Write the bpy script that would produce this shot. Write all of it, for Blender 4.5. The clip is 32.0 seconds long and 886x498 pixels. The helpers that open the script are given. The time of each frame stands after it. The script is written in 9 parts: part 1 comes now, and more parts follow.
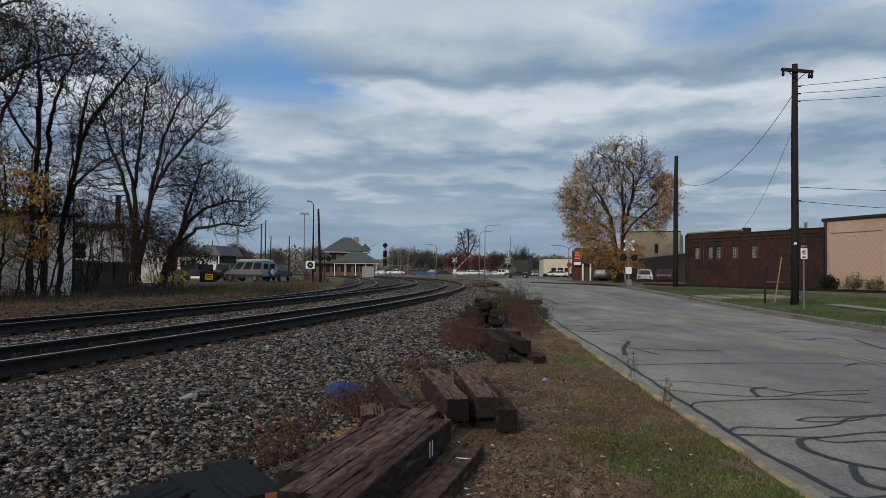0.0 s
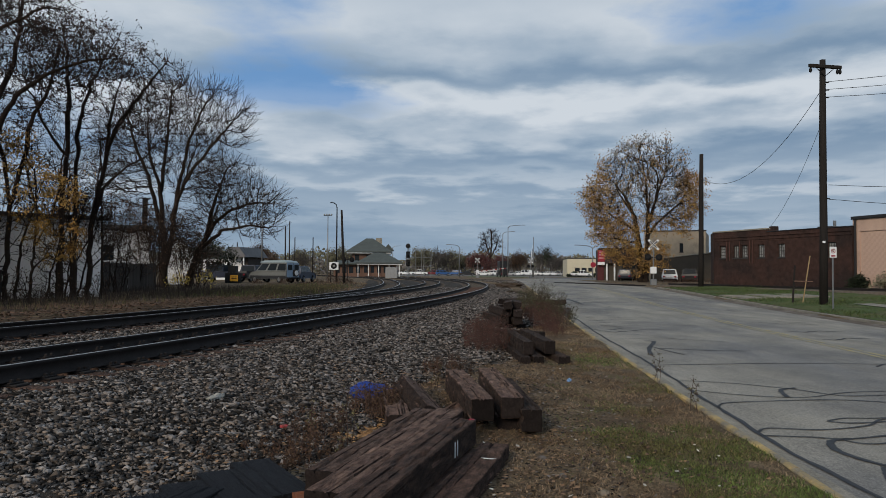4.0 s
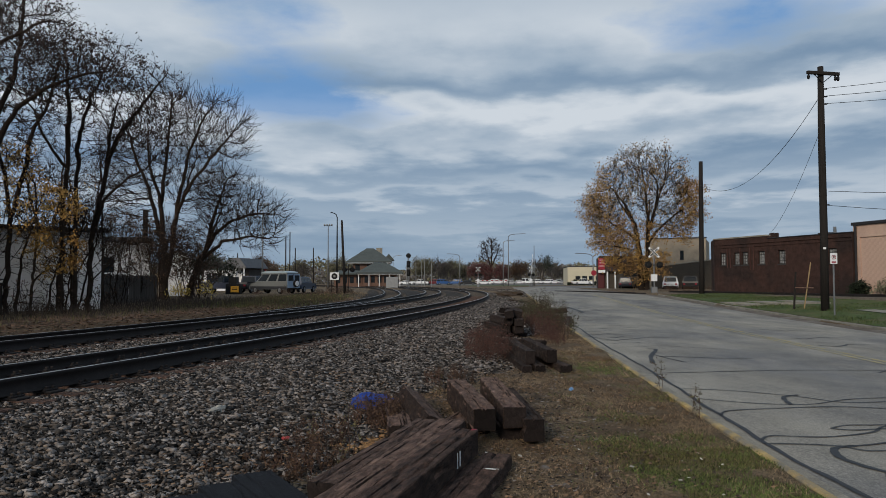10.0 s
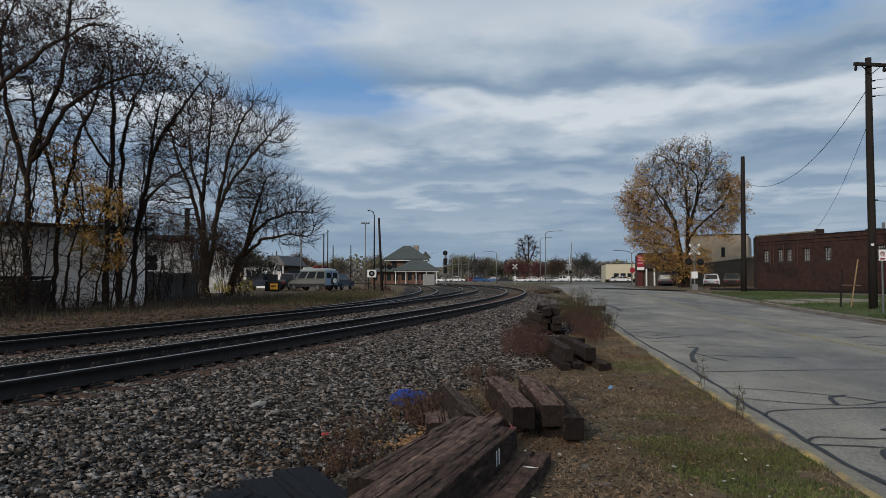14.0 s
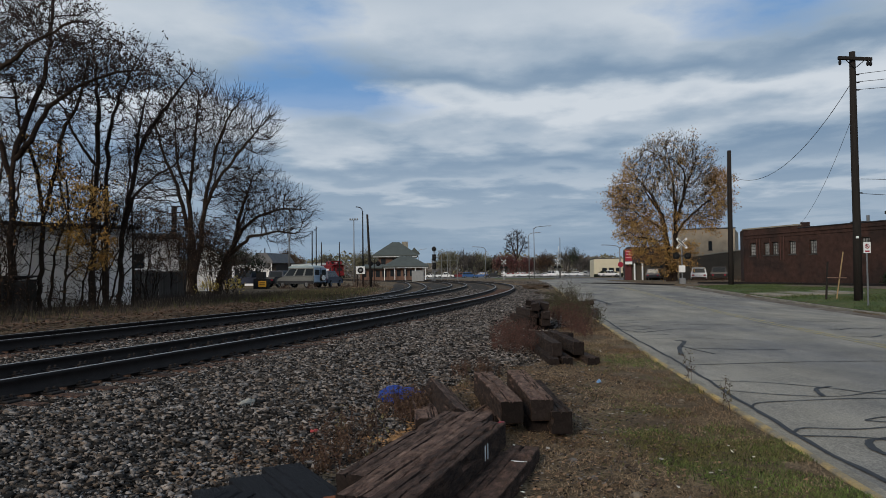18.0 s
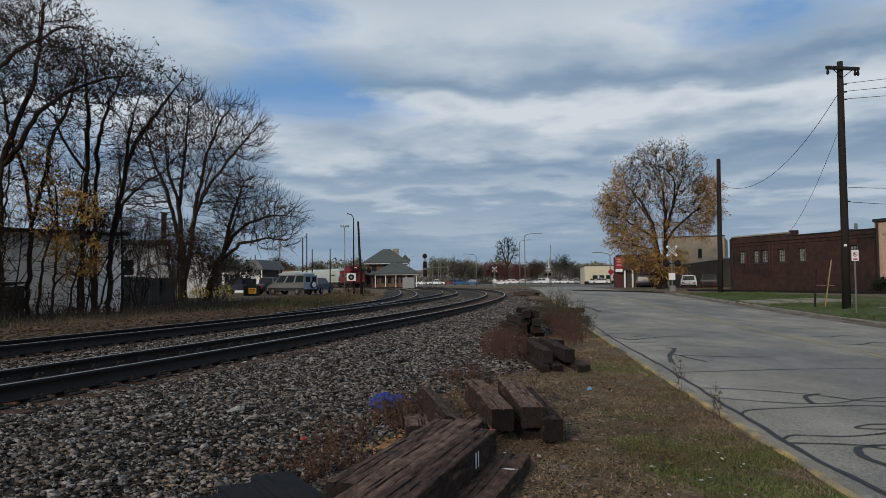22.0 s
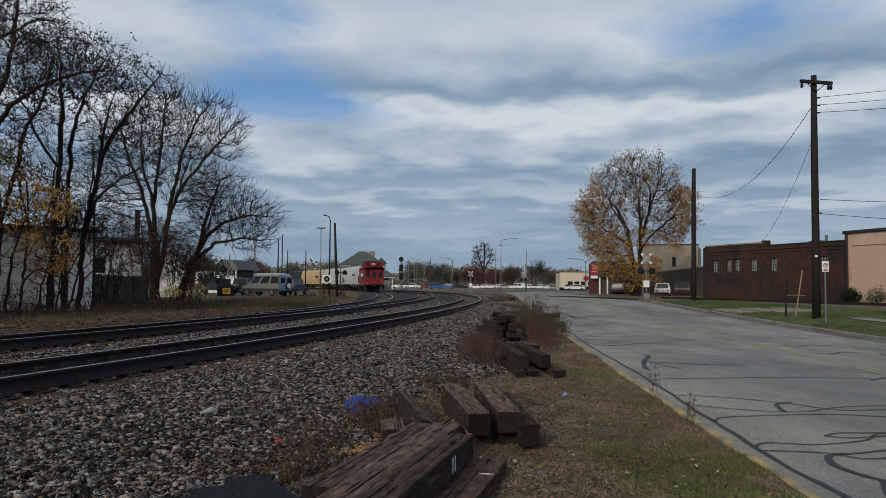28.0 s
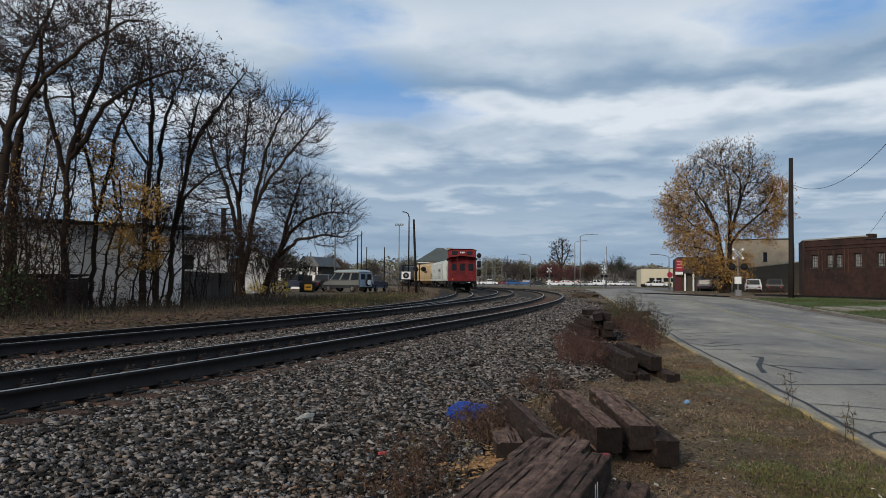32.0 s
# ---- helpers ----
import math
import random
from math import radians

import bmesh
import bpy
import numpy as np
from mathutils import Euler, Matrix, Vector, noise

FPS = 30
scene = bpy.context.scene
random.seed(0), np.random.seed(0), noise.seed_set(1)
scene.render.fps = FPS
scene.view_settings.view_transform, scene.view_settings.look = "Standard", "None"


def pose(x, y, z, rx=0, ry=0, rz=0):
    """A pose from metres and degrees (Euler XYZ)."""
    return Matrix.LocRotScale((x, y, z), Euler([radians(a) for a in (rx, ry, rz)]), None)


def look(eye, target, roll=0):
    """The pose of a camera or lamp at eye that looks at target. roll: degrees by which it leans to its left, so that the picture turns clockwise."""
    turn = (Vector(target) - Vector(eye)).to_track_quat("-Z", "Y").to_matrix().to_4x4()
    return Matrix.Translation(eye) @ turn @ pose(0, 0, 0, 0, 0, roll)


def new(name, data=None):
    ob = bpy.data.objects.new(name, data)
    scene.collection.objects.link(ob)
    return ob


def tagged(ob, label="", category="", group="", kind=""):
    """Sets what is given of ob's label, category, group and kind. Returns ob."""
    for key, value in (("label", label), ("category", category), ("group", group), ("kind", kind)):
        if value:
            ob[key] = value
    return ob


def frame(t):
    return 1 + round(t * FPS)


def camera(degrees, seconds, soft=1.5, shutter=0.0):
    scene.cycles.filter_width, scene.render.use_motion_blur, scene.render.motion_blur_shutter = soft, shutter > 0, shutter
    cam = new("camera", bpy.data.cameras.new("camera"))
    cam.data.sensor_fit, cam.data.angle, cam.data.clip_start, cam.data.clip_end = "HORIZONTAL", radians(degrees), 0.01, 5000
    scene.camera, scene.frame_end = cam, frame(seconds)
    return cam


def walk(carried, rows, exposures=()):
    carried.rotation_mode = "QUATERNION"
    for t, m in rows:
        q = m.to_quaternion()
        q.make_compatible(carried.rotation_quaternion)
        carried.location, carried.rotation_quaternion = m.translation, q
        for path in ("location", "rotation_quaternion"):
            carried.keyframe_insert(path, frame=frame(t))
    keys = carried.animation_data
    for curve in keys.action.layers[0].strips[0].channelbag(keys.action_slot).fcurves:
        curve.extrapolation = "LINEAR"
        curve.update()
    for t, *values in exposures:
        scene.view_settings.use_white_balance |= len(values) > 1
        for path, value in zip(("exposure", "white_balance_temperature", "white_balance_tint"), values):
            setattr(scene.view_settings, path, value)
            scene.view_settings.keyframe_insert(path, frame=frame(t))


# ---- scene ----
cam = camera(62.0, 32.0, soft=0.7)

PATH = [
    (0, (-0.002, 0.003, 1.655), (-0.003, 2.002, 1.716), 0.6),
    (0.5, (0.003, -0.014, 1.655), (-0.007, 1.985, 1.722), 0.6),
    (1, (-0.003, -0.014, 1.659), (-0.031, 1.984, 1.734), 0.4),
    (1.5, (-0.007, -0.006, 1.655), (-0.058, 1.991, 1.735), 0.1),
    (2, (-0.01, 0.007, 1.654), (-0.071, 2.005, 1.729), 0.2),
    (2.5, (-0.014, 0.011, 1.654), (-0.075, 2.009, 1.726), 0.3),
    (3, (-0.012, 0.005, 1.661), (-0.071, 2.003, 1.734), 0.4),
    (3.5, (-0.011, 0.001, 1.657), (-0.072, 1.999, 1.725), 0.4),
    (5.5, (-0.02, 0.009, 1.648), (-0.086, 2.007, 1.7), 0.3),
    (6, (-0.017, 0.01, 1.656), (-0.082, 2.008, 1.707), 0.3),
    (6.5, (-0.018, 0.001, 1.657), (-0.083, 2.0, 1.708), 0.4),
    (7, (-0.019, 0.004, 1.652), (-0.08, 2.002, 1.706), 0.2),
    (7.5, (-0.017, 0.008, 1.654), (-0.072, 2.006, 1.716), 0.3),
    (8, (-0.013, -0.005, 1.654), (-0.064, 1.993, 1.724), 0.2),
    (8.5, (-0.012, 0.0, 1.655), (-0.06, 1.998, 1.731), 0.1),
    (9, (-0.016, 0.012, 1.658), (-0.061, 2.01, 1.738), 0.0),
    (9.5, (-0.013, 0.013, 1.657), (-0.064, 2.011, 1.74), -0.1),
    (10, (-0.015, 0.004, 1.657), (-0.079, 2.001, 1.744), -0.1),
    (10.5, (-0.02, 0.011, 1.657), (-0.1, 2.008, 1.746), -0.2),
    (11, (-0.017, 0.002, 1.657), (-0.113, 1.998, 1.746), -0.3),
    (11.5, (-0.023, 0.014, 1.656), (-0.137, 2.009, 1.746), -0.2),
    (12, (-0.018, 0.008, 1.646), (-0.144, 2.002, 1.734), -0.1),
    (12.5, (-0.031, 0.008, 1.647), (-0.168, 2.002, 1.731), 0.2),
    (13, (-0.033, 0.019, 1.649), (-0.185, 2.011, 1.731), 0.0),
    (13.5, (-0.032, 0.011, 1.654), (-0.193, 2.003, 1.735), -0.1),
    (14, (-0.03, 0.015, 1.656), (-0.193, 2.006, 1.736), -0.1),
    (14.5, (-0.031, 0.024, 1.652), (-0.193, 2.016, 1.731), -0.2),
    (16.5, (-0.023, 0.004, 1.651), (-0.179, 1.996, 1.728), -0.5),
    (17, (-0.026, 0.012, 1.658), (-0.175, 2.005, 1.727), -0.5),
    (17.5, (-0.02, 0.012, 1.653), (-0.161, 2.006, 1.725), -0.6),
    (18, (-0.017, 0.012, 1.654), (-0.15, 2.007, 1.723), -0.6),
    (18.5, (-0.029, 0.016, 1.656), (-0.155, 2.011, 1.725), -0.5),
    (19, (-0.028, 0.034, 1.655), (-0.15, 2.029, 1.725), -0.5),
    (19.5, (-0.025, 0.024, 1.654), (-0.145, 2.019, 1.734), -0.5),
    (20, (-0.031, 0.014, 1.659), (-0.146, 2.009, 1.743), -0.5),
    (20.5, (-0.031, 0.01, 1.658), (-0.147, 2.005, 1.746), -0.5),
    (21, (-0.028, 0.014, 1.651), (-0.14, 2.008, 1.746), -0.5),
    (21.5, (-0.023, 0.002, 1.652), (-0.136, 1.997, 1.745), -0.5),
    (22, (-0.019, 0.012, 1.654), (-0.127, 2.007, 1.742), -0.5),
    (22.5, (-0.021, 0.016, 1.658), (-0.126, 2.012, 1.744), -0.5),
    (23, (-0.019, 0.005, 1.662), (-0.119, 2.001, 1.749), -0.6),
    (23.5, (-0.016, 0.003, 1.662), (-0.112, 1.999, 1.752), -0.7),
    (24, (-0.017, 0.004, 1.659), (-0.106, 2.0, 1.751), -0.8),
    (24.5, (-0.014, 0.01, 1.655), (-0.094, 2.007, 1.749), -0.8),
    (25, (-0.024, 0.022, 1.661), (-0.091, 2.018, 1.757), -0.3),
    (25.5, (-0.031, 0.026, 1.66), (-0.086, 2.023, 1.756), -0.1),
    (27.5, (-0.055, 0.039, 1.655), (-0.092, 2.036, 1.754), 0.7),
    (28, (-0.051, 0.033, 1.651), (-0.095, 2.03, 1.749), 0.5),
    (28.5, (-0.059, 0.04, 1.649), (-0.107, 2.037, 1.748), 0.5),
    (29, (-0.054, 0.045, 1.651), (-0.108, 2.042, 1.749), 0.4),
    (29.5, (-0.055, 0.029, 1.646), (-0.12, 2.026, 1.744), 0.3),
    (30, (-0.115, 0.044, 1.647), (-0.195, 2.039, 1.748), 0.4),
    (30.5, (-0.225, 0.107, 1.633), (-0.32, 2.102, 1.724), -0.0),
    (31, (-0.263, 0.325, 1.617), (-0.376, 2.321, 1.683), -0.2),
    (31.5, (-0.311, 0.551, 1.633), (-0.516, 2.539, 1.708), 0.4),
    (32, (-0.451, 0.808, 1.634), (-0.7, 2.791, 1.721), 0.5),
]
walk(cam, [(t, look(eye, target, roll)) for t, eye, target, roll in PATH], exposures=[(0.0, 0.0), (30.3, 0.0), (31.0, 0.25), (32.0, 0.22)])
# ---------------------------------------------------------------- world and light
world = bpy.data.worlds.new("sky")
scene.world = world
world.use_nodes = True
SUN_EL, SUN_ROT = radians(24), radians(205)


def build_world():
    nt = world.node_tree
    nt.nodes.clear()
    N, L = nt.nodes.new, nt.links.new
    out = N("ShaderNodeOutputWorld")
    bg = N("ShaderNodeBackground")
    bg.inputs["Strength"].default_value = 1.0
    sky = N("ShaderNodeTexSky")
    sky.sky_type, sky.sun_disc = "NISHITA", False
    sky.sun_elevation, sky.sun_rotation = SUN_EL, SUN_ROT
    dim = N("ShaderNodeVectorMath")
    dim.operation = "MULTIPLY"
    dim.inputs[1].default_value = (0.092, 0.110, 0.130)
    L(sky.outputs[0], dim.inputs[0])
    co = N("ShaderNodeTexCoord")
    sep = N("ShaderNodeSeparateXYZ")
    L(co.outputs["Generated"], sep.inputs[0])
    up = N("ShaderNodeMath")
    up.operation = "MAXIMUM"
    up.inputs[1].default_value = 0.0
    L(sep.outputs["Z"], up.inputs[0])
    lift = N("ShaderNodeMath")
    lift.inputs[1].default_value = 0.085
    L(up.outputs[0], lift.inputs[0])
    # the cloud layer seen as a flat deck: direction divided by its rise
    flat = N("ShaderNodeCombineXYZ")
    for i, ax in enumerate("XY"):
        d = N("ShaderNodeMath")
        d.operation = "DIVIDE"
        L(sep.outputs[ax], d.inputs[0])
        L(lift.outputs[0], d.inputs[1])
        L(d.outputs[0], flat.inputs[i])
    place = N("ShaderNodeMapping")
    place.inputs["Location"].default_value = (3.1, 1.35, 0.4)
    place.inputs["Scale"].default_value = (1.0, 0.92, 1)
    L(flat.outputs[0], place.inputs[0])
    big = N("ShaderNodeTexNoise")
    big.inputs["Scale"].default_value, big.inputs["Detail"].default_value = 0.95, 4
    big.inputs["Roughness"].default_value, big.inputs["Distortion"].default_value = 0.45, 0.15
    L(place.outputs[0], big.inputs["Vector"])
    small = N("ShaderNodeTexNoise")
    small.inputs["Scale"].default_value, small.inputs["Detail"].default_value = 2.1, 8
    small.inputs["Roughness"].default_value = 0.55
    L(place.outputs[0], small.inputs["Vector"])
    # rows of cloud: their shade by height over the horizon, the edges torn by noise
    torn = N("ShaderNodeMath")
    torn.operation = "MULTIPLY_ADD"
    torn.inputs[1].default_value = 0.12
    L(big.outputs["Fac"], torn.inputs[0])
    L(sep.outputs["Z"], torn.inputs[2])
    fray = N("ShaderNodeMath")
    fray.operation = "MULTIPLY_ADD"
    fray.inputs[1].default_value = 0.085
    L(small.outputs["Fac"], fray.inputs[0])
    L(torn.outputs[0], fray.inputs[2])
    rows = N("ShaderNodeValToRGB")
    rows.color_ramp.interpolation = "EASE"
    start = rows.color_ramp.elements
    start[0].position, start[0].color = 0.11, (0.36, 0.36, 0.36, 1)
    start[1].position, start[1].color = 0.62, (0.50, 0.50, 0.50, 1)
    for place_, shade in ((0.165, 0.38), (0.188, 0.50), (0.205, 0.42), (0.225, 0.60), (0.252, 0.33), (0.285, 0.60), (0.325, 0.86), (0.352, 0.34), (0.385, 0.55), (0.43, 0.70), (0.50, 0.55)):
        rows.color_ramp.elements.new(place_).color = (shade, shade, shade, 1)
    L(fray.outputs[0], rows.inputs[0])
    # shade of the cloud base: bright rims, blue-grey bellies
    tone = N("ShaderNodeValToRGB")
    tone.color_ramp.elements[0].position, tone.color_ramp.elements[0].color = 0.36, (0.185, 0.280, 0.405, 1)
    tone.color_ramp.elements[1].position, tone.color_ramp.elements[1].color = 0.66, (0.61, 0.665, 0.725, 1)
    mid = tone.color_ramp.elements.new(0.5)
    mid.color = (0.325, 0.415, 0.520, 1)
    mixn = N("ShaderNodeMix")
    mixn.inputs[0].default_value = 0.45
    L(big.outputs["Fac"], mixn.inputs[2])
    L(small.outputs["Fac"], mixn.inputs[3])
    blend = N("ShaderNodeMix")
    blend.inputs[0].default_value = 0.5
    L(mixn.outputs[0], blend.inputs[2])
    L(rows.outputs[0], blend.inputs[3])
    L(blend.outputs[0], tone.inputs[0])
    # a grey-blue haze along the horizon
    haze = N("ShaderNodeMapRange")
    haze.inputs["From Min"].default_value, haze.inputs["From Max"].default_value = 0.02, 0.12
    haze.inputs["To Min"].default_value, haze.inputs["To Max"].default_value = 0.7, 0.0
    L(sep.outputs["Z"], haze.inputs["Value"])
    veil = N("ShaderNodeMix")
    veil.data_type = "RGBA"
    veil.inputs[7].default_value = (0.275, 0.365, 0.465, 1)
    L(haze.outputs[0], veil.inputs[0])
    L(tone.outputs[0], veil.inputs[6])
    # gaps with clear sky
    gap = N("ShaderNodeTexNoise")
    gap.inputs["Scale"].default_value, gap.inputs["Detail"].default_value = 0.42, 5
    shift = N("ShaderNodeMapping")
    shift.inputs["Location"].default_value = (7.7, 2.2, 3.0)
    L(place.outputs[0], shift.inputs[0])
    L(shift.outputs[0], gap.inputs["Vector"])
    hole = N("ShaderNodeMapRange")
    hole.inputs["From Min"].default_value, hole.inputs["From Max"].default_value = 0.60, 0.74
    L(gap.outputs["Fac"], hole.inputs["Value"])
    # rifts in the deck ahead
    most = hole
    for where, wide in (((-0.69, 2.95), 0.36), ((-0.72, 2.02), 0.16), ((0.80, 2.16), 0.20)):
        rift = N("ShaderNodeVectorMath")
        rift.operation = "DISTANCE"
        rift.inputs[1].default_value = (*where, 0)
        L(flat.outputs[0], rift.inputs[0])
        ragged = N("ShaderNodeMath")
        ragged.operation = "MULTIPLY_ADD"
        ragged.inputs[1].default_value = -1.0
        L(small.outputs["Fac"], ragged.inputs[0])
        L(rift.outputs["Value"], ragged.inputs[2])
        open_ = N("ShaderNodeMapRange")
        open_.inputs["From Min"].default_value, open_.inputs["From Max"].default_value = wide - 0.38, wide - 0.66
        open_.inputs["To Max"].default_value = 0.9
        L(ragged.outputs[0], open_.inputs["Value"])
        wider = N("ShaderNodeMath")
        wider.operation = "MAXIMUM"
        L(most.outputs[0], wider.inputs[0])
        L(open_.outputs[0], wider.inputs[1])
        most = wider
    # near the horizon the deck closes up
    close = N("ShaderNodeMapRange")
    close.inputs["From Min"].default_value, close.inputs["From Max"].default_value = 0.12, 0.24
    L(sep.outputs["Z"], close.inputs["Value"])
    both = N("ShaderNodeMath")
    both.operation = "MULTIPLY"
    L(most.outputs[0], both.inputs[0])
    L(close.outputs[0], both.inputs[1])
    mix = N("ShaderNodeMix")
    mix.data_type = "RGBA"
    L(both.outputs[0], mix.inputs[0])
    L(veil.outputs[2], mix.inputs[6])
    cap = N("ShaderNodeVectorMath")
    cap.operation = "MINIMUM"
    cap.inputs[1].default_value = (0.14, 0.300, 0.57)
    L(dim.outputs[0], cap.inputs[0])
    L(cap.outputs[0], mix.inputs[7])
    L(mix.outputs[2], bg.inputs["Color"])
    L(bg.outputs[0], out.inputs[0])


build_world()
sun = new("sun", bpy.data.lights.new("sun", "SUN"))
sun.data.energy, sun.data.angle, sun.data.color = 2.1, radians(16), (1.0, 0.88, 0.72)
sun.matrix_world = look((0, 0, 50), (50 * math.cos(SUN_EL) * 0.42, 50 * math.cos(SUN_EL) * 0.9, 50 - 50 * math.sin(SUN_EL)))
scene.view_settings.exposure = 0.0


# ---------------------------------------------------------------- materials
def material(name, base, rough=0.8, metal=0.0, vary=0.25, scale=3.0, fine=40.0, bump=0.3, bump_dist=0.01, second=None, cover=0.5, sharp=0.12,
             island=0.0, per_object=0.0, spec=0.25, stretch=(1, 1, 1), mark_scale=None, coords="Object", curve=1.0):
    m = bpy.data.materials.new(name)
    m.use_nodes = True
    nt = m.node_tree
    N, L = nt.nodes.new, nt.links.new
    bsdf = nt.nodes["Principled BSDF"]
    bsdf.inputs["Roughness"].default_value = rough
    bsdf.inputs["Metallic"].default_value = metal
    bsdf.inputs["Specular IOR Level"].default_value = spec
    co = N("ShaderNodeTexCoord")
    mp = N("ShaderNodeMapping")
    mp.inputs["Scale"].default_value = stretch
    L(co.outputs[coords], mp.inputs[0])
    a = N("ShaderNodeTexNoise")
    a.inputs["Scale"].default_value, a.inputs["Detail"].default_value, a.inputs["Roughness"].default_value = scale, 6, 0.6
    L(mp.outputs[0], a.inputs["Vector"])
    b = N("ShaderNodeTexNoise")
    b.inputs["Scale"].default_value, b.inputs["Detail"].default_value, b.inputs["Roughness"].default_value = fine, 4, 0.7
    L(mp.outputs[0], b.inputs["Vector"])
    add = N("ShaderNodeMath")
    L(a.outputs["Fac"], add.inputs[0])
    L(b.outputs["Fac"], add.inputs[1])
    rng = N("ShaderNodeMapRange")
    rng.inputs["From Min"].default_value, rng.inputs["From Max"].default_value = 0.6, 1.4
    rng.inputs["To Min"].default_value, rng.inputs["To Max"].default_value = 1 - vary, 1 + vary
    L(add.outputs[0], rng.inputs["Value"])
    col = N("ShaderNodeMix")
    col.data_type = "RGBA"
    col.inputs[6].default_value = (*base, 1)
    col.inputs[7].default_value = (*(second or base), 1)
    cn = N("ShaderNodeTexNoise")
    cn.inputs["Scale"].default_value, cn.inputs["Detail"].default_value = mark_scale or scale * 0.6, 8
    cn.inputs["Roughness"].default_value = 0.65
    sh = N("ShaderNodeMapping")
    sh.inputs["Location"].default_value = (5.2, 1.3, 7.7)
    L(mp.outputs[0], sh.inputs[0])
    L(sh.outputs[0], cn.inputs["Vector"])
    cr = N("ShaderNodeMapRange")
    cr.inputs["From Min"].default_value, cr.inputs["From Max"].default_value = 1 - cover - sharp, 1 - cover + sharp
    L(cn.outputs["Fac"], cr.inputs["Value"])
    L(cr.outputs[0], col.inputs[0])
    mul = N("ShaderNodeVectorMath")
    mul.operation = "SCALE"
    L(col.outputs[2], mul.inputs[0])
    L(rng.outputs[0], mul.inputs["Scale"])
    last = mul
    for amount, node, sock in ((island, "ShaderNodeNewGeometry", "Random Per Island"), (per_object, "ShaderNodeObjectInfo", "Random")):
        if amount:
            g = N(node)
            r = N("ShaderNodeMapRange")
            r.inputs["To Min"].default_value, r.inputs["To Max"].default_value = 1 - amount, 1 + amount
            bend = N("ShaderNodeMath")
            bend.operation = "POWER"
            bend.inputs[1].default_value = curve
            L(g.outputs[sock], bend.inputs[0])
            L(bend.outputs[0], r.inputs["Value"])
            s = N("ShaderNodeVectorMath")
            s.operation = "SCALE"
            L(last.outputs[0], s.inputs[0])
            L(r.outputs[0], s.inputs["Scale"])
            last = s
    L(last.outputs[0], bsdf.inputs["Base Color"])
    if bump:
        bp = N("ShaderNodeBump")
        bp.inputs["Strength"].default_value, bp.inputs["Distance"].default_value = bump, bump_dist
        L(add.outputs[0], bp.inputs["Height"])
        L(bp.outputs[0], bsdf.inputs["Normal"])
    return m


def speckle(m, scale, amount):
    """Fine even flecks, like the sand and chips in worn concrete."""
    nt = m.node_tree
    N, L = nt.nodes.new, nt.links.new
    sock = nt.nodes["Principled BSDF"].inputs["Base Color"]
    before = sock.links[0].from_socket
    co, fleck, r, s = N("ShaderNodeTexCoord"), N("ShaderNodeTexNoise"), N("ShaderNodeMapRange"), N("ShaderNodeVectorMath")
    fleck.inputs["Scale"].default_value, fleck.inputs["Detail"].default_value, fleck.inputs["Roughness"].default_value = scale, 3, 0.75
    r.inputs["From Min"].default_value, r.inputs["From Max"].default_value = 0.36, 0.64
    r.inputs["To Min"].default_value, r.inputs["To Max"].default_value = 1 - amount, 1 + amount
    s.operation = "SCALE"
    L(co.outputs["Object"], fleck.inputs["Vector"])
    L(fleck.outputs["Fac"], r.inputs["Value"])
    L(before, s.inputs[0])
    L(r.outputs[0], s.inputs["Scale"])
    L(s.outputs[0], sock)


def glass(name, tint=(0.018, 0.022, 0.026)):
    m = bpy.data.materials.new(name)
    m.use_nodes = True
    b = m.node_tree.nodes["Principled BSDF"]
    b.inputs["Base Color"].default_value = (*tint, 1)
    b.inputs["Roughness"].default_value = 0.16
    b.inputs["Specular IOR Level"].default_value = 0.18
    return m


def glow(name, color, strength):
    m = bpy.data.materials.new(name)
    m.use_nodes = True
    b = m.node_tree.nodes["Principled BSDF"]
    b.inputs["Base Color"].default_value = (*color, 1)
    b.inputs["Emission Color"].default_value = (*color, 1)
    b.inputs["Emission Strength"].default_value = strength
    return m


M_DIRT = material("dirt_with_dry_grass", (0.096, 0.068, 0.043), 0.95, vary=0.7, scale=2.3, fine=46, bump=0.8, bump_dist=0.03, second=(0.165, 0.122, 0.076), cover=0.49, mark_scale=1.4, spec=0.15)
M_LITTER = material("leaf_litter_bank", (0.055, 0.038, 0.026), 0.95, vary=0.6, scale=2.0, fine=30, bump=0.7, bump_dist=0.03, second=(0.055, 0.06, 0.025), cover=0.42, mark_scale=0.6)
M_TURF = material("short_green_turf", (0.055, 0.085, 0.022), 0.95, vary=0.5, scale=1.2, fine=40, bump=0.6, bump_dist=0.03, second=(0.12, 0.10, 0.045), cover=0.42, mark_scale=0.7)
# bed colour kept darker than the stones, painting shade into their gaps
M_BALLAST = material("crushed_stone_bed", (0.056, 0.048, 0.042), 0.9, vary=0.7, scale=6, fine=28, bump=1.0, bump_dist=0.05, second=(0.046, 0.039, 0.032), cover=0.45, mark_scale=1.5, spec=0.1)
M_STONE = material("crushed_stone", (0.176, 0.160, 0.151), 0.9, vary=0.45, scale=14, fine=80, bump=0.5, second=(0.122, 0.097, 0.080), cover=0.5, mark_scale=9.0, sharp=0.05, island=0.95, curve=1.9, spec=0.2)
M_CONCRETE = material("worn_concrete_roadway", (0.270, 0.245, 0.203), 0.85, vary=0.5, scale=0.9, fine=38, bump=0.35, bump_dist=0.004, second=(0.142, 0.137, 0.134), cover=0.46, mark_scale=0.30, spec=0.3, stretch=(1, 0.42, 1))
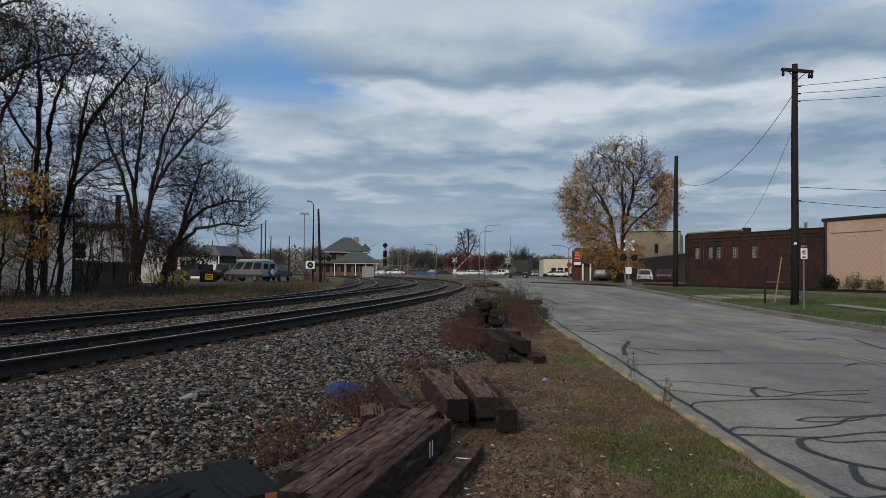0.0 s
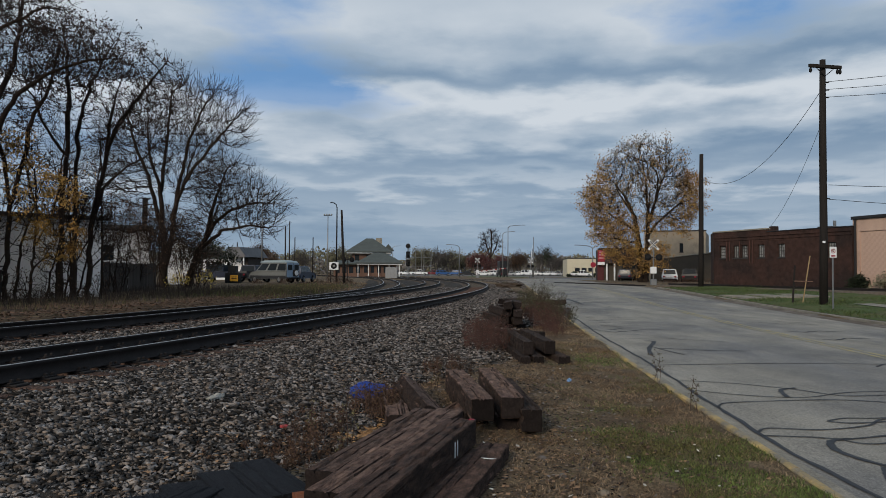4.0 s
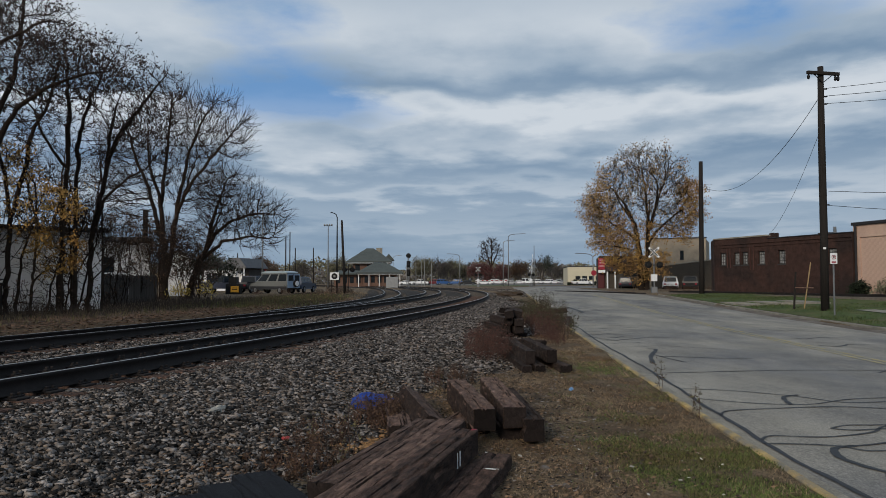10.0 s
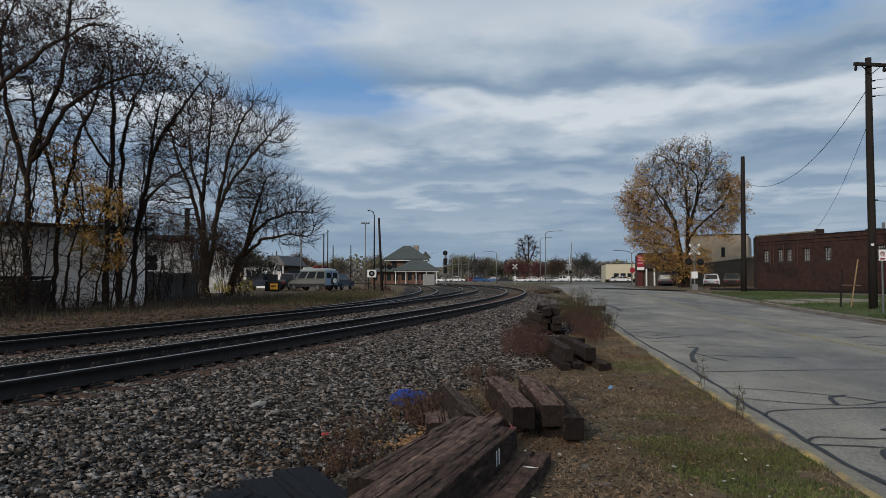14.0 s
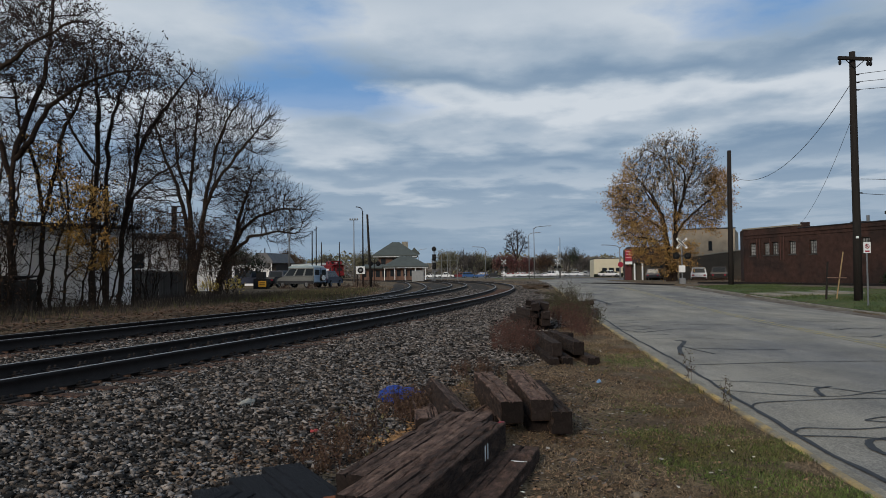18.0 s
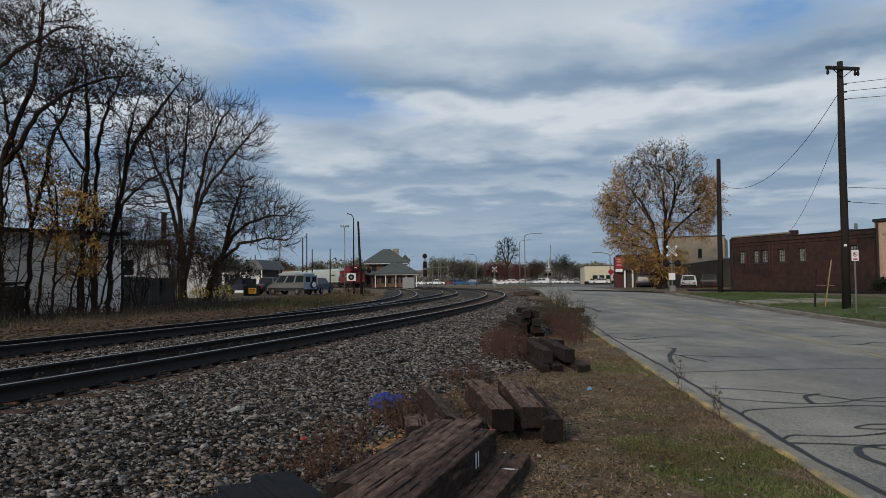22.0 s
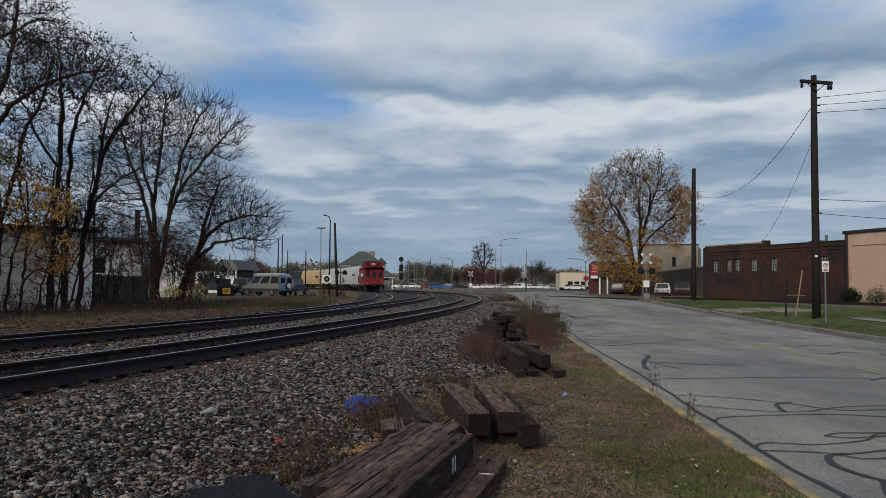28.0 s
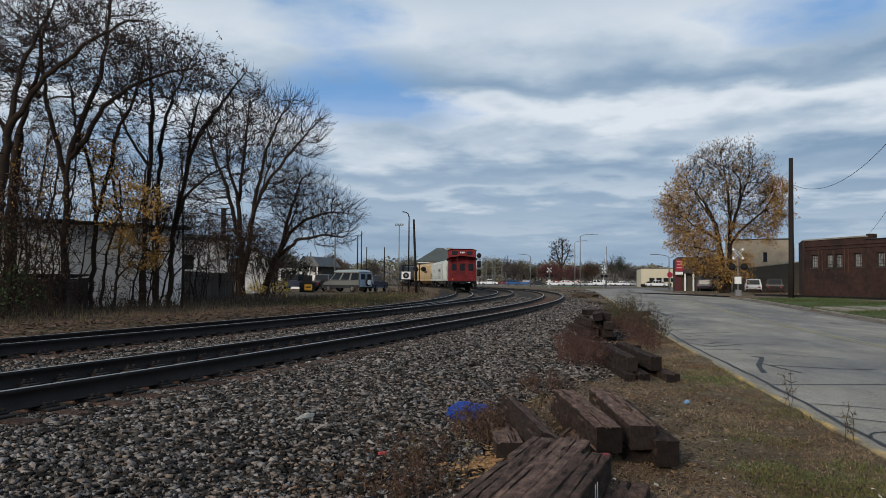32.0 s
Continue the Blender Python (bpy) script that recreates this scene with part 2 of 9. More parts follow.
M_CURB = material("weathered_kerb_concrete", (0.27, 0.245, 0.20), 0.9, vary=0.3, scale=2.5, fine=60, bump=0.4, bump_dist=0.006, second=(0.17, 0.155, 0.13), cover=0.45)
M_YELLOW = material("worn_yellow_paint", (0.50, 0.345, 0.12), 0.85, vary=0.4, scale=3, fine=50, bump=0.3, bump_dist=0.004, second=(0.20, 0.175, 0.135), cover=0.54, mark_scale=2.4)
M_LINE = material("faded_yellow_line", (0.37, 0.30, 0.13), 0.85, vary=0.25, scale=1, fine=60, bump=0.1, second=(0.24, 0.235, 0.21), cover=0.5, mark_scale=3)
speckle(M_CONCRETE, 55, 0.30)
speckle(M_CURB, 70, 0.25)
speckle(M_DIRT, 36, 0.45)
M_TAR = material("black_crack_sealant", (0.028, 0.028, 0.03), 0.6, vary=0.3, scale=3, fine=60, bump=0.1)
M_RAIL = material("rusted_rail_steel", (0.021, 0.017, 0.016), 0.8, metal=0.1, vary=0.5, scale=4, fine=50, bump=0.2, second=(0.02, 0.017, 0.016), cover=0.5)
M_HEAD = material("polished_rail_head", (0.40, 0.39, 0.385), 0.42, metal=0.7, vary=0.2, scale=5, fine=60, bump=0.05)
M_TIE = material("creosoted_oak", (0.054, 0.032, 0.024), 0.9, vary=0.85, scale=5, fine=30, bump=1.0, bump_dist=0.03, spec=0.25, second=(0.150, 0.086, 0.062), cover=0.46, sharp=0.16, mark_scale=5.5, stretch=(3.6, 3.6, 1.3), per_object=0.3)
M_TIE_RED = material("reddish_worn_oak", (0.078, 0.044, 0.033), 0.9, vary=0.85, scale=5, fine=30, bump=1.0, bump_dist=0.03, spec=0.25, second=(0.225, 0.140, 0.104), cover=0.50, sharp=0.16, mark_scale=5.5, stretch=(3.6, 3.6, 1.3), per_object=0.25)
M_TIE_BLACK = material("black_tarred_timber", (0.011, 0.012, 0.016), 0.8, spec=0.2, vary=0.6, scale=4, fine=24, bump=1.0, bump_dist=0.02, second=(0.030, 0.032, 0.038), cover=0.36, sharp=0.07, mark_scale=3, stretch=(10, 10, 0.8))
M_RUST_TIMBER = material("rust_orange_timber", (0.17, 0.06, 0.03), 0.9, vary=0.4, stretch=(12, 12, 1.2))
M_ENDGRAIN = material("dark_end_grain", (0.016, 0.012, 0.011), 0.9, vary=0.7, scale=9, fine=60, bump=0.8, bump_dist=0.01, second=(0.042, 0.030, 0.025), cover=0.35, mark_scale=8, spec=0.12, per_object=0.4)
# tie sides: tar plus shade put into the colour
M_TIE_FLANK = material("shaded_tarred_flank", (0.036, 0.023, 0.018), 0.9, vary=0.85, scale=5, fine=30, bump=1.0, bump_dist=0.03, spec=0.2, second=(0.100, 0.060, 0.044), cover=0.42, sharp=0.16, mark_scale=5.5, stretch=(3.6, 3.6, 1.3), per_object=0.3)
M_TIE_FAR = material("pale_far_ties", (0.095, 0.080, 0.066), 0.95, vary=0.4, scale=3, fine=20, bump=0.2, spec=0.1)
M_TIE_OLD = material("blackened_old_oak", (0.027, 0.019, 0.016), 0.9, vary=0.85, scale=5, fine=30, bump=1.0, bump_dist=0.03, second=(0.078, 0.052, 0.041), cover=0.45, sharp=0.16, mark_scale=5.5, spec=0.15, stretch=(3.6, 3.6, 1.3), per_object=0.3)
M_ASPHALT = material("grey_far_asphalt", (0.12, 0.118, 0.112), 0.9, vary=0.25, scale=0.3, fine=5, bump=0.1, second=(0.17, 0.162, 0.15), cover=0.45, mark_scale=0.1)
M_WEEDSTEM = material("olive_weed_stems", (0.062, 0.052, 0.030), 0.9, vary=0.3, scale=1, fine=9, bump=0, second=(0.05, 0.033, 0.026), cover=0.4, island=0.4)
M_WEEDTOP = material("green_brown_weed_heads", (0.078, 0.090, 0.040), 0.9, vary=0.3, scale=1, fine=9, bump=0, second=(0.07, 0.05, 0.032), cover=0.45, island=0.5)
M_BARK = material("grey_brown_bark", (0.029, 0.021, 0.0165), 0.95, spec=0.1, vary=0.4, scale=6, fine=40, bump=0.6, bump_dist=0.02, stretch=(1, 1, 0.3))
M_TWIG = material("dark_twigs", (0.024, 0.017, 0.0135), 0.95, spec=0.1, vary=0.3, scale=2, fine=20, bump=0)
M_POLE = material("old_creosoted_pole", (0.024, 0.021, 0.0195), 0.9, spec=0.1, vary=0.4, scale=3, fine=30, bump=0.5, bump_dist=0.01, stretch=(6, 6, 0.5))
M_STEEL = material("galvanised_steel", (0.20, 0.205, 0.21), 0.5, metal=0.6, vary=0.15, scale=3, fine=40, bump=0.1)
M_DARKSTEEL = material("dark_painted_steel", (0.011, 0.011, 0.012), 0.55, spec=0.15, vary=0.2, scale=3, fine=40, bump=0.1)
M_BRICK_D = material("dark_red_brown_brick", (0.050, 0.0255, 0.020), 0.9, vary=0.7, scale=2.6, fine=34, bump=0.3, second=(0.030, 0.0185, 0.016), cover=0.48, mark_scale=0.5, sharp=0.08)
M_BRICK_T = material("tan_brick", (0.36, 0.30, 0.225), 0.9, vary=0.2, scale=0.6, fine=12, bump=0.2, second=(0.25, 0.21, 0.165), cover=0.42, mark_scale=0.8)
M_BRICK_R = material("orange_red_brick", (0.135, 0.080, 0.060), 0.9, vary=0.25, scale=0.8, fine=14, bump=0.2)
M_PINK = material("pink_painted_block", (0.53, 0.365, 0.285), 0.85, vary=0.22, scale=0.9, fine=26, bump=0.3, bump_dist=0.006, second=(0.42, 0.28, 0.22), cover=0.42, mark_scale=0.4)
# bark paled by hand: the haze of distance is in the colour
M_FARBARK = material("hazy_far_bark", (0.070, 0.062, 0.058), 0.95, vary=0.3, bump=0)
M_TRIM_D = material("dark_metal_coping", (0.025, 0.024, 0.026), 0.6, vary=0.2, bump=0.1)
M_WHITE = material("white_painted_clapboard", (0.72, 0.72, 0.73), 0.75, vary=0.14, scale=1.0, fine=30, bump=0.15, second=(0.62, 0.60, 0.57), cover=0.38, mark_scale=0.6)
M_WHITE2 = material("white_paint", (0.70, 0.71, 0.72), 0.6, vary=0.1, scale=2, fine=40, bump=0.1)
M_ROOF_G = material("green_grey_shingles", (0.075, 0.086, 0.082), 0.9, vary=0.25, scale=1, fine=20, bump=0.4)
M_ROOF_D = material("dark_roofing", (0.04, 0.038, 0.04), 0.9, vary=0.3, scale=1, fine=20, bump=0.3)
M_WOODGREY = material("grey_weathered_boards", (0.058, 0.050, 0.045), 0.9, vary=0.35, scale=2, fine=30, bump=0.5, stretch=(6, 6, 0.6), per_object=0.25)
M_GLASS = glass("dark_window_glass")
M_CREAM = material("cream_wall_paint", (0.52, 0.47, 0.35), 0.8, vary=0.12, scale=0.6, fine=10, bump=0.1)
M_RED = material("faded_caboose_red", (0.20, 0.017, 0.022), 0.65, vary=0.55, scale=1.5, fine=20, bump=0.15, second=(0.12, 0.015, 0.017), cover=0.45, mark_scale=1.0)
M_SIGNRED = material("red_sign_panel", (0.26, 0.018, 0.035), 0.6, vary=0.15, scale=2, fine=20, bump=0.05)
M_HOPPER = material("pale_grey_car_paint", (0.42, 0.455, 0.445), 0.7, vary=0.2, scale=0.6, fine=9, bump=0.1, second=(0.36, 0.345, 0.31), cover=0.42, mark_scale=0.5)
M_HOPPER_Y = material("ochre_car_paint", (0.46, 0.33, 0.18), 0.7, vary=0.2, scale=0.6, fine=9, bump=0.1, second=(0.34, 0.25, 0.15), cover=0.42, mark_scale=0.5)
M_BLUE = material("crumpled_blue_plastic", (0.012, 0.042, 0.24), 0.4, vary=0.4, scale=20, fine=60, bump=0.6, bump_dist=0.02)
M_RUBBER = material("tyre_rubber", (0.015, 0.015, 0.016), 0.85, vary=0.2, bump=0.1)
M_LEAF_Y = material("yellow_autumn_leaves", (0.36, 0.215, 0.058), 0.8, vary=0.3, scale=0.6, fine=9, bump=0, second=(0.28, 0.15, 0.055), cover=0.5, island=0.45)
M_LEAF_OC = material("ochre_leaves", (0.33, 0.205, 0.055), 0.8, vary=0.3, scale=0.6, fine=9, bump=0, second=(0.22, 0.11, 0.03), cover=0.5, island=0.5)
M_LEAF_B = material("brown_dry_leaves", (0.105, 0.061, 0.037), 0.85, vary=0.3, scale=0.6, fine=9, bump=0, second=(0.045, 0.03, 0.022), cover=0.5, island=0.45)
M_LEAF_D = material("dark_hanging_leaves", (0.042, 0.028, 0.024), 0.85, vary=0.3, scale=0.6, fine=9, bump=0, island=0.5)
M_LEAF_R = material("dark_red_leaves", (0.105, 0.042, 0.040), 0.85, vary=0.3, scale=0.6, fine=9, bump=0, island=0.4)
M_LEAF_O = material("olive_leaves", (0.175, 0.168, 0.108), 0.85, vary=0.3, scale=0.6, fine=9, bump=0, second=(0.10, 0.08, 0.05), cover=0.45, island=0.4)
M_GRASS = material("green_grass_blades", (0.100, 0.142, 0.037), 0.8, vary=0.3, scale=1, fine=9, bump=0, second=(0.11, 0.088, 0.035), cover=0.47, island=0.8, curve=1.3)
M_LUSH = material("lush_green_blades", (0.056, 0.080, 0.026), 0.8, vary=0.3, scale=1, fine=9, bump=0, second=(0.075, 0.080, 0.030), cover=0.4, island=0.5)
M_STRAW = material("dry_straw_blades", (0.32, 0.235, 0.150), 0.85, vary=0.3, scale=1, fine=9, bump=0, second=(0.16, 0.095, 0.045), cover=0.5, island=0.75, curve=1.6)
M_WEED = material("russet_weed_stems", (0.110, 0.062, 0.050), 0.9, vary=0.3, scale=1, fine=9, bump=0, second=(0.05, 0.033, 0.026), cover=0.5, island=0.4)
M_SEED = material("olive_weed_heads", (0.125, 0.110, 0.058), 0.9, vary=0.3, scale=1, fine=9, bump=0, island=0.4)


# ---------------------------------------------------------------- mesh helpers
class Mesh:
    """Collects vertices and faces of one mesh."""

    def __init__(self):
        self.v, self.f, self.m = [], [], []

    def add(self, verts, faces, slot=0):
        n = len(self.v)
        self.v.extend(tuple(p) for p in verts)
        self.f.extend(tuple(n + i for i in q) for q in faces)
        self.m.extend([slot] * len(faces))
        return self

    def box(self, x0, x1, y0, y1, z0, z1, c=0.0, slot=0, m=None):
        """A box with chamfered edges c."""
        if c <= 0:
            vs = [(x, y, z) for x in (x0, x1) for y in (y0, y1) for z in (z0, z1)]
            fs = [(0, 1, 3, 2), (4, 6, 7, 5), (0, 4, 5, 1), (2, 3, 7, 6), (0, 2, 6, 4), (1, 5, 7, 3)]
        else:
            vs, idx = [], {}
            for i, x in enumerate((x0, x1)):
                for j, y in enumerate((y0, y1)):
                    for k, z in enumerate((z0, z1)):
                        sx, sy, sz = (1, -1)[i], (1, -1)[j], (1, -1)[k]
                        for a, p in enumerate(((x, y + sy * c, z + sz * c), (x + sx * c, y, z + sz * c), (x + sx * c, y + sy * c, z))):
                            idx[i, j, k, a] = len(vs)
                            vs.append(p)
            g = idx
            fs = []
            for e in (0, 1):
                o = 1 if e else -1
                q = [(g[e, 0, 0, 0], g[e, 1, 0, 0], g[e, 1, 1, 0], g[e, 0, 1, 0]), (g[0, e, 0, 1], g[0, e, 1, 1], g[1, e, 1, 1], g[1, e, 0, 1]), (g[0, 0, e, 2], g[1, 0, e, 2], g[1, 1, e, 2], g[0, 1, e, 2])]
                fs += [t[::o] for t in q]
            for i in (0, 1):
                for j in (0, 1):
                    a = (g[i, j, 0, 0], g[i, j, 1, 0], g[i, j, 1, 1], g[i, j, 0, 1])
                    b = (g[i, 0, j, 0], g[i, 1, j, 0], g[i, 1, j, 2], g[i, 0, j, 2])
                    d = (g[0, i, j, 1], g[1, i, j, 1], g[1, i, j, 2], g[0, i, j, 2])
                    fs += [a if (i + j) % 2 == 0 else a[::-1], b[::-1] if (i + j) % 2 == 0 else b, d if (i + j) % 2 == 0 else d[::-1]]
                    for k in (0, 1):
                        t = (g[i, j, k, 0], g[i, j, k, 1], g[i, j, k, 2])
                        fs.append(t if (i + j + k) % 2 else t[::-1])
        if m is not None:
            vs = [m @ Vector(p) for p in vs]
        return self.add(vs, fs, slot)

    def tube(self, pts, radii, n=8, cap=True, slot=0):
        """A round tube along points."""
        pts = [Vector(p) for p in pts]
        if not hasattr(radii, "__len__"):
            radii = [radii] * len(pts)
        vs, fs, ref = [], [], None
        for i, p in enumerate(pts):
            d = (pts[min(i + 1, len(pts) - 1)] - pts[max(i - 1, 0)]).normalized()
            if ref is None:
                ref = d.orthogonal().normalized()
            ref = (ref - d * ref.dot(d))
            ref = ref.normalized() if ref.length > 1e-6 else d.orthogonal().normalized()
            w = d.cross(ref)
            for k in range(n):
                a = 2 * math.pi * k / n
                vs.append(p + (ref * math.cos(a) + w * math.sin(a)) * radii[i])
        for i in range(len(pts) - 1):
            for k in range(n):
                fs.append((i * n + k, i * n + (k + 1) % n, (i + 1) * n + (k + 1) % n, (i + 1) * n + k))
        if cap:
            fs += [tuple(range(n))[::-1], tuple(range((len(pts) - 1) * n, len(pts) * n))]
        return self.add(vs, fs, slot)

    def prism(self, outline, y0, y1, axis="y", slot=0):
        """An outline of (a, b) pairs drawn out along an axis."""
        n = len(outline)
        put = {"y": lambda a, b, t: (a, t, b), "x": lambda a, b, t: (t, a, b), "z": lambda a, b, t: (a, b, t)}[axis]
        vs = [put(a, b, t) for t in (y0, y1) for a, b in outline]
        fs = [(i, (i + 1) % n, n + (i + 1) % n, n + i) for i in range(n)]
        return self.add(vs, fs + [tuple(range(n))[::-1], tuple(range(n, 2 * n))], slot)

    def move(self, m):
        self.v = [tuple(m @ Vector(p)) for p in self.v]
        return self

    def data(self, name, mats, smooth=False):
        me = bpy.data.meshes.new(name)
        me.from_pydata(self.v, [], self.f)
        for x in (mats if isinstance(mats, (list, tuple)) else [mats]):
            me.materials.append(x)
        if max(self.m, default=0):
            me.polygons.foreach_set("material_index", self.m)
        bm = bmesh.new()
        bm.from_mesh(me)
        bmesh.ops.recalc_face_normals(bm, faces=bm.faces)
        bm.to_mesh(me)
        bm.free()
        if smooth:
            me.polygons.foreach_set("use_smooth", [True] * len(me.polygons))
        return me


def part(name, mesh, mat, parent=None, label="", smooth=False, m=None):
    """Links a mesh as one object, under a thing or a part."""
    ob = new(name, mesh if isinstance(mesh, bpy.types.Mesh) else mesh.data(name, mat, smooth))
    ob.parent = parent
    if m is not None:
        ob.matrix_basis = m
    if label:
        ob["label"] = label
    return ob


def thing(name, label, category, m=None, group="", kind=""):
    ob = new(name)
    ob.empty_display_size = 0.2
    if m is not None:
        ob.matrix_basis = m
    return tagged(ob, label, category, group, kind)


def arrays(name, verts, faces, mat, smooth=False):
    """A mesh from big arrays of vertices and of triangles or quads."""
    me = bpy.data.meshes.new(name)
    k = faces.shape[1]
    me.vertices.add(len(verts))
    me.vertices.foreach_set("co", np.asarray(verts, np.float32).ravel())
    me.loops.add(faces.size)
    me.loops.foreach_set("vertex_index", faces.astype(np.int32).ravel())
    me.polygons.add(len(faces))
    me.polygons.foreach_set("loop_start", np.arange(0, faces.size, k, dtype=np.int32))
    if smooth:
        me.polygons.foreach_set("use_smooth", np.ones(len(faces), bool))
    me.update(calc_edges=True)
    for x in (mat if isinstance(mat, (list, tuple)) else [mat]):
        me.materials.append(x)
    return me


# ---------------------------------------------------------------- the plan: main line and road
S_ALL = np.linspace(-30, 560, 2361)


def run_track(x0, head, k0, k1):
    k = np.where(S_ALL < 0, 0.0015, k0 + k1 * np.clip(S_ALL, 0, 45) / 100)
    turn = np.concatenate([[0], np.cumsum((k[1:] + k[:-1]) / 2 * np.diff(S_ALL))])
    h = head - (turn - np.interp(0, S_ALL, turn))
    X = np.concatenate([[0], np.cumsum((np.sin(h)[1:] + np.sin(h)[:-1]) / 2 * np.diff(S_ALL))])
    Y = np.concatenate([[0], np.cumsum((np.cos(h)[1:] + np.cos(h)[:-1]) / 2 * np.diff(S_ALL))])
    return X - np.interp(0, S_ALL, X) + x0, Y - np.interp(0, S_ALL, Y), h


TX, TY, TH = run_track(-7.6924, 0.2474, 0.0028, 0.0032)
RAIL_Z, SPACING, GAUGE = 0.585, 4.237, 1.505


def extra(s):
    """How far the diverging track lies beyond the second one."""
    t = np.clip((np.asarray(s, float) - 16) / 80, 0, 1)
    return 5.0 * t * t * (3 - 2 * t)


def on_track(s, u):
    """The place of a point u metres beside the first track, and the track's heading there."""
    h = np.interp(s, S_ALL, TH)
    return np.interp(s, S_ALL, TX) + u * np.cos(h), np.interp(s, S_ALL, TY) - u * np.sin(h), h


def beside(x, y):
    """Signed distance of a point from the first track, right of it positive, and how far along it lies."""
    s = np.interp(y, TY[:1000], S_ALL[:1000])
    for _ in range(3):
        px, py, h = on_track(s, 0)
        s = s + (x - px) * np.sin(h) + (y - py) * np.cos(h)
    px, py, h = on_track(s, 0)
    return (x - px) * np.cos(h) - (y - py) * np.sin(h), s


def smooth(a, b, t):
    t = np.clip((np.asarray(t, float) - a) / (b - a), 0, 1)
    return t * t * (3 - 2 * t)


LEAN = 0.0437
KERB_L, MID, KERB_R = 2.36, 7.5, 12.5


def drift(y):
    """How far the roadway has drifted to the right; its edge swings out a little at the near end."""
    return LEAN * y + 0.13 * np.clip((12.5 - np.asarray(y, float)) / 12.5, 0, 1.3) ** 1.3


def road_z(y):
    return 0.50 * smooth(22, 66, y)


def ground_z(x, y):
    """The lie of the land."""
    x, y = np.asarray(x, float), np.asarray(y, float)
    u, s = beside(x, y)
    off = x - drift(y)
    right = road_z(y) + 0.10
    right = np.where(off > KERB_R, road_z(y) + 0.11 + 0.08 * smooth(KERB_R + 1, KERB_R + 7, off) * (1 - smooth(30, 60, y)), right)
    under = 0.30 - 0.45 * smooth(-2, 0, u) * smooth(4.2, 2, u)
    z = np.where(u > 2.6, right - 0.16 * smooth(4.9, 3.4, u), 0.16)
    z = np.where(u < -SPACING - 2.6 - np.clip(extra(s), 0, 12), 0.16 + 0.2 * smooth(-SPACING - 2.6, -SPACING - 4.5, u + np.clip(extra(s), 0, 12)), z)
    mix = smooth(95, 125, y)
    return z * (1 - mix) + 0.45 * mix


# ---------------------------------------------------------------- ground
def ruffle(x, y, scale, amp):
    """Cheap smooth unevenness from a few sines."""
    r = np.zeros_like(np.asarray(x, float))
    for i, (a, b, c) in enumerate(((1.0, 0.37, 0.3), (-0.61, 1.1, 1.9), (1.7, -0.9, 4.2), (0.8, 2.1, 2.6), (2.9, 1.3, 0.9))):
        r = r + np.sin((a * x + b * y) * scale + c) / (1 + 0.5 * i)
    return r * amp


def sheet(name, xs, ys, zfun, mat):
    X, Y = np.meshgrid(xs, ys)
    Z = zfun(X, Y)
    nx, ny = len(xs), len(ys)
    i = np.arange((ny - 1) * (nx - 1))
    a = (i // (nx - 1)) * nx + i % (nx - 1)
    return arrays(name, np.stack([X, Y, Z], 2).reshape(-1, 3), np.stack([a, a + 1, a + nx + 1, a + nx], 1), mat, True)


def land(x, y):
    z = ground_z(x, y)
    off = x - drift(y)
    z = z + ruffle(x, y, 2.3, 0.012) + ruffle(x, y, 7.1, 0.007)
    inside = (off > KERB_L - 0.02) & (off < KERB_R + 0.02) & (y < 135)
    z = np.where(inside, road_z(y) - 0.25, z)
    return z


def build_ground():
    xs = np.unique(np.concatenate([-np.geomspace(60, 3000, 18), np.arange(-60, -14, 1.0), np.arange(-14, 6, 0.2), np.arange(6, 40, 0.6), np.geomspace(40, 3000, 20)]))
    ys = np.unique(np.concatenate([-np.geomspace(8, 3000, 14), np.arange(-8, 30, 0.2), np.arange(30, 140, 1.0), np.geomspace(140, 4000, 20)]))
    tagged(part("ground", sheet("ground", xs, ys, land, M_DIRT), None), "uneven dirt ground with dry grass beside the tracks", "ground", kind="structure")


def strip(name, s0, s1, step, us, zs, mat, lateral=None, smooth_it=True):
    """A sheet along the first track: u and z across."""
    ss = np.arange(s0, s1 + 1e-6, step)
    us, zs = np.asarray(us, float), np.asarray(zs, float)
    add = lateral(ss)[:, None] if lateral is not None else 0
    U = us[None, :] + add
    X, Y, _ = on_track(ss[:, None] + 0 * U, U)
    Z = zs[None, :] + 0 * U
    fz = np.clip((Y - 100) / 60, 0, 1) * 0.0
    n, k = len(ss), len(us)
    i = np.arange((n - 1) * (k - 1))
    a = (i // (k - 1)) * k + i % (k - 1)
    return X, Y, Z + fz, np.stack([a, a + 1, a + k + 1, a + k], 1)


BED = RAIL_Z - 0.19


def bed_z(u):
    """Height of the crushed stone across both tracks."""
    v = np.asarray(u, float)
    z = np.full_like(v, BED - 0.035)
    z = np.where(v > 1.45, BED - 0.03 - (BED - 0.10) * smooth(1.45, 5.6, v), z)
    z = np.where((v < -1.5) & (v > -SPACING + 1.5), BED - 0.05, z)
    return z


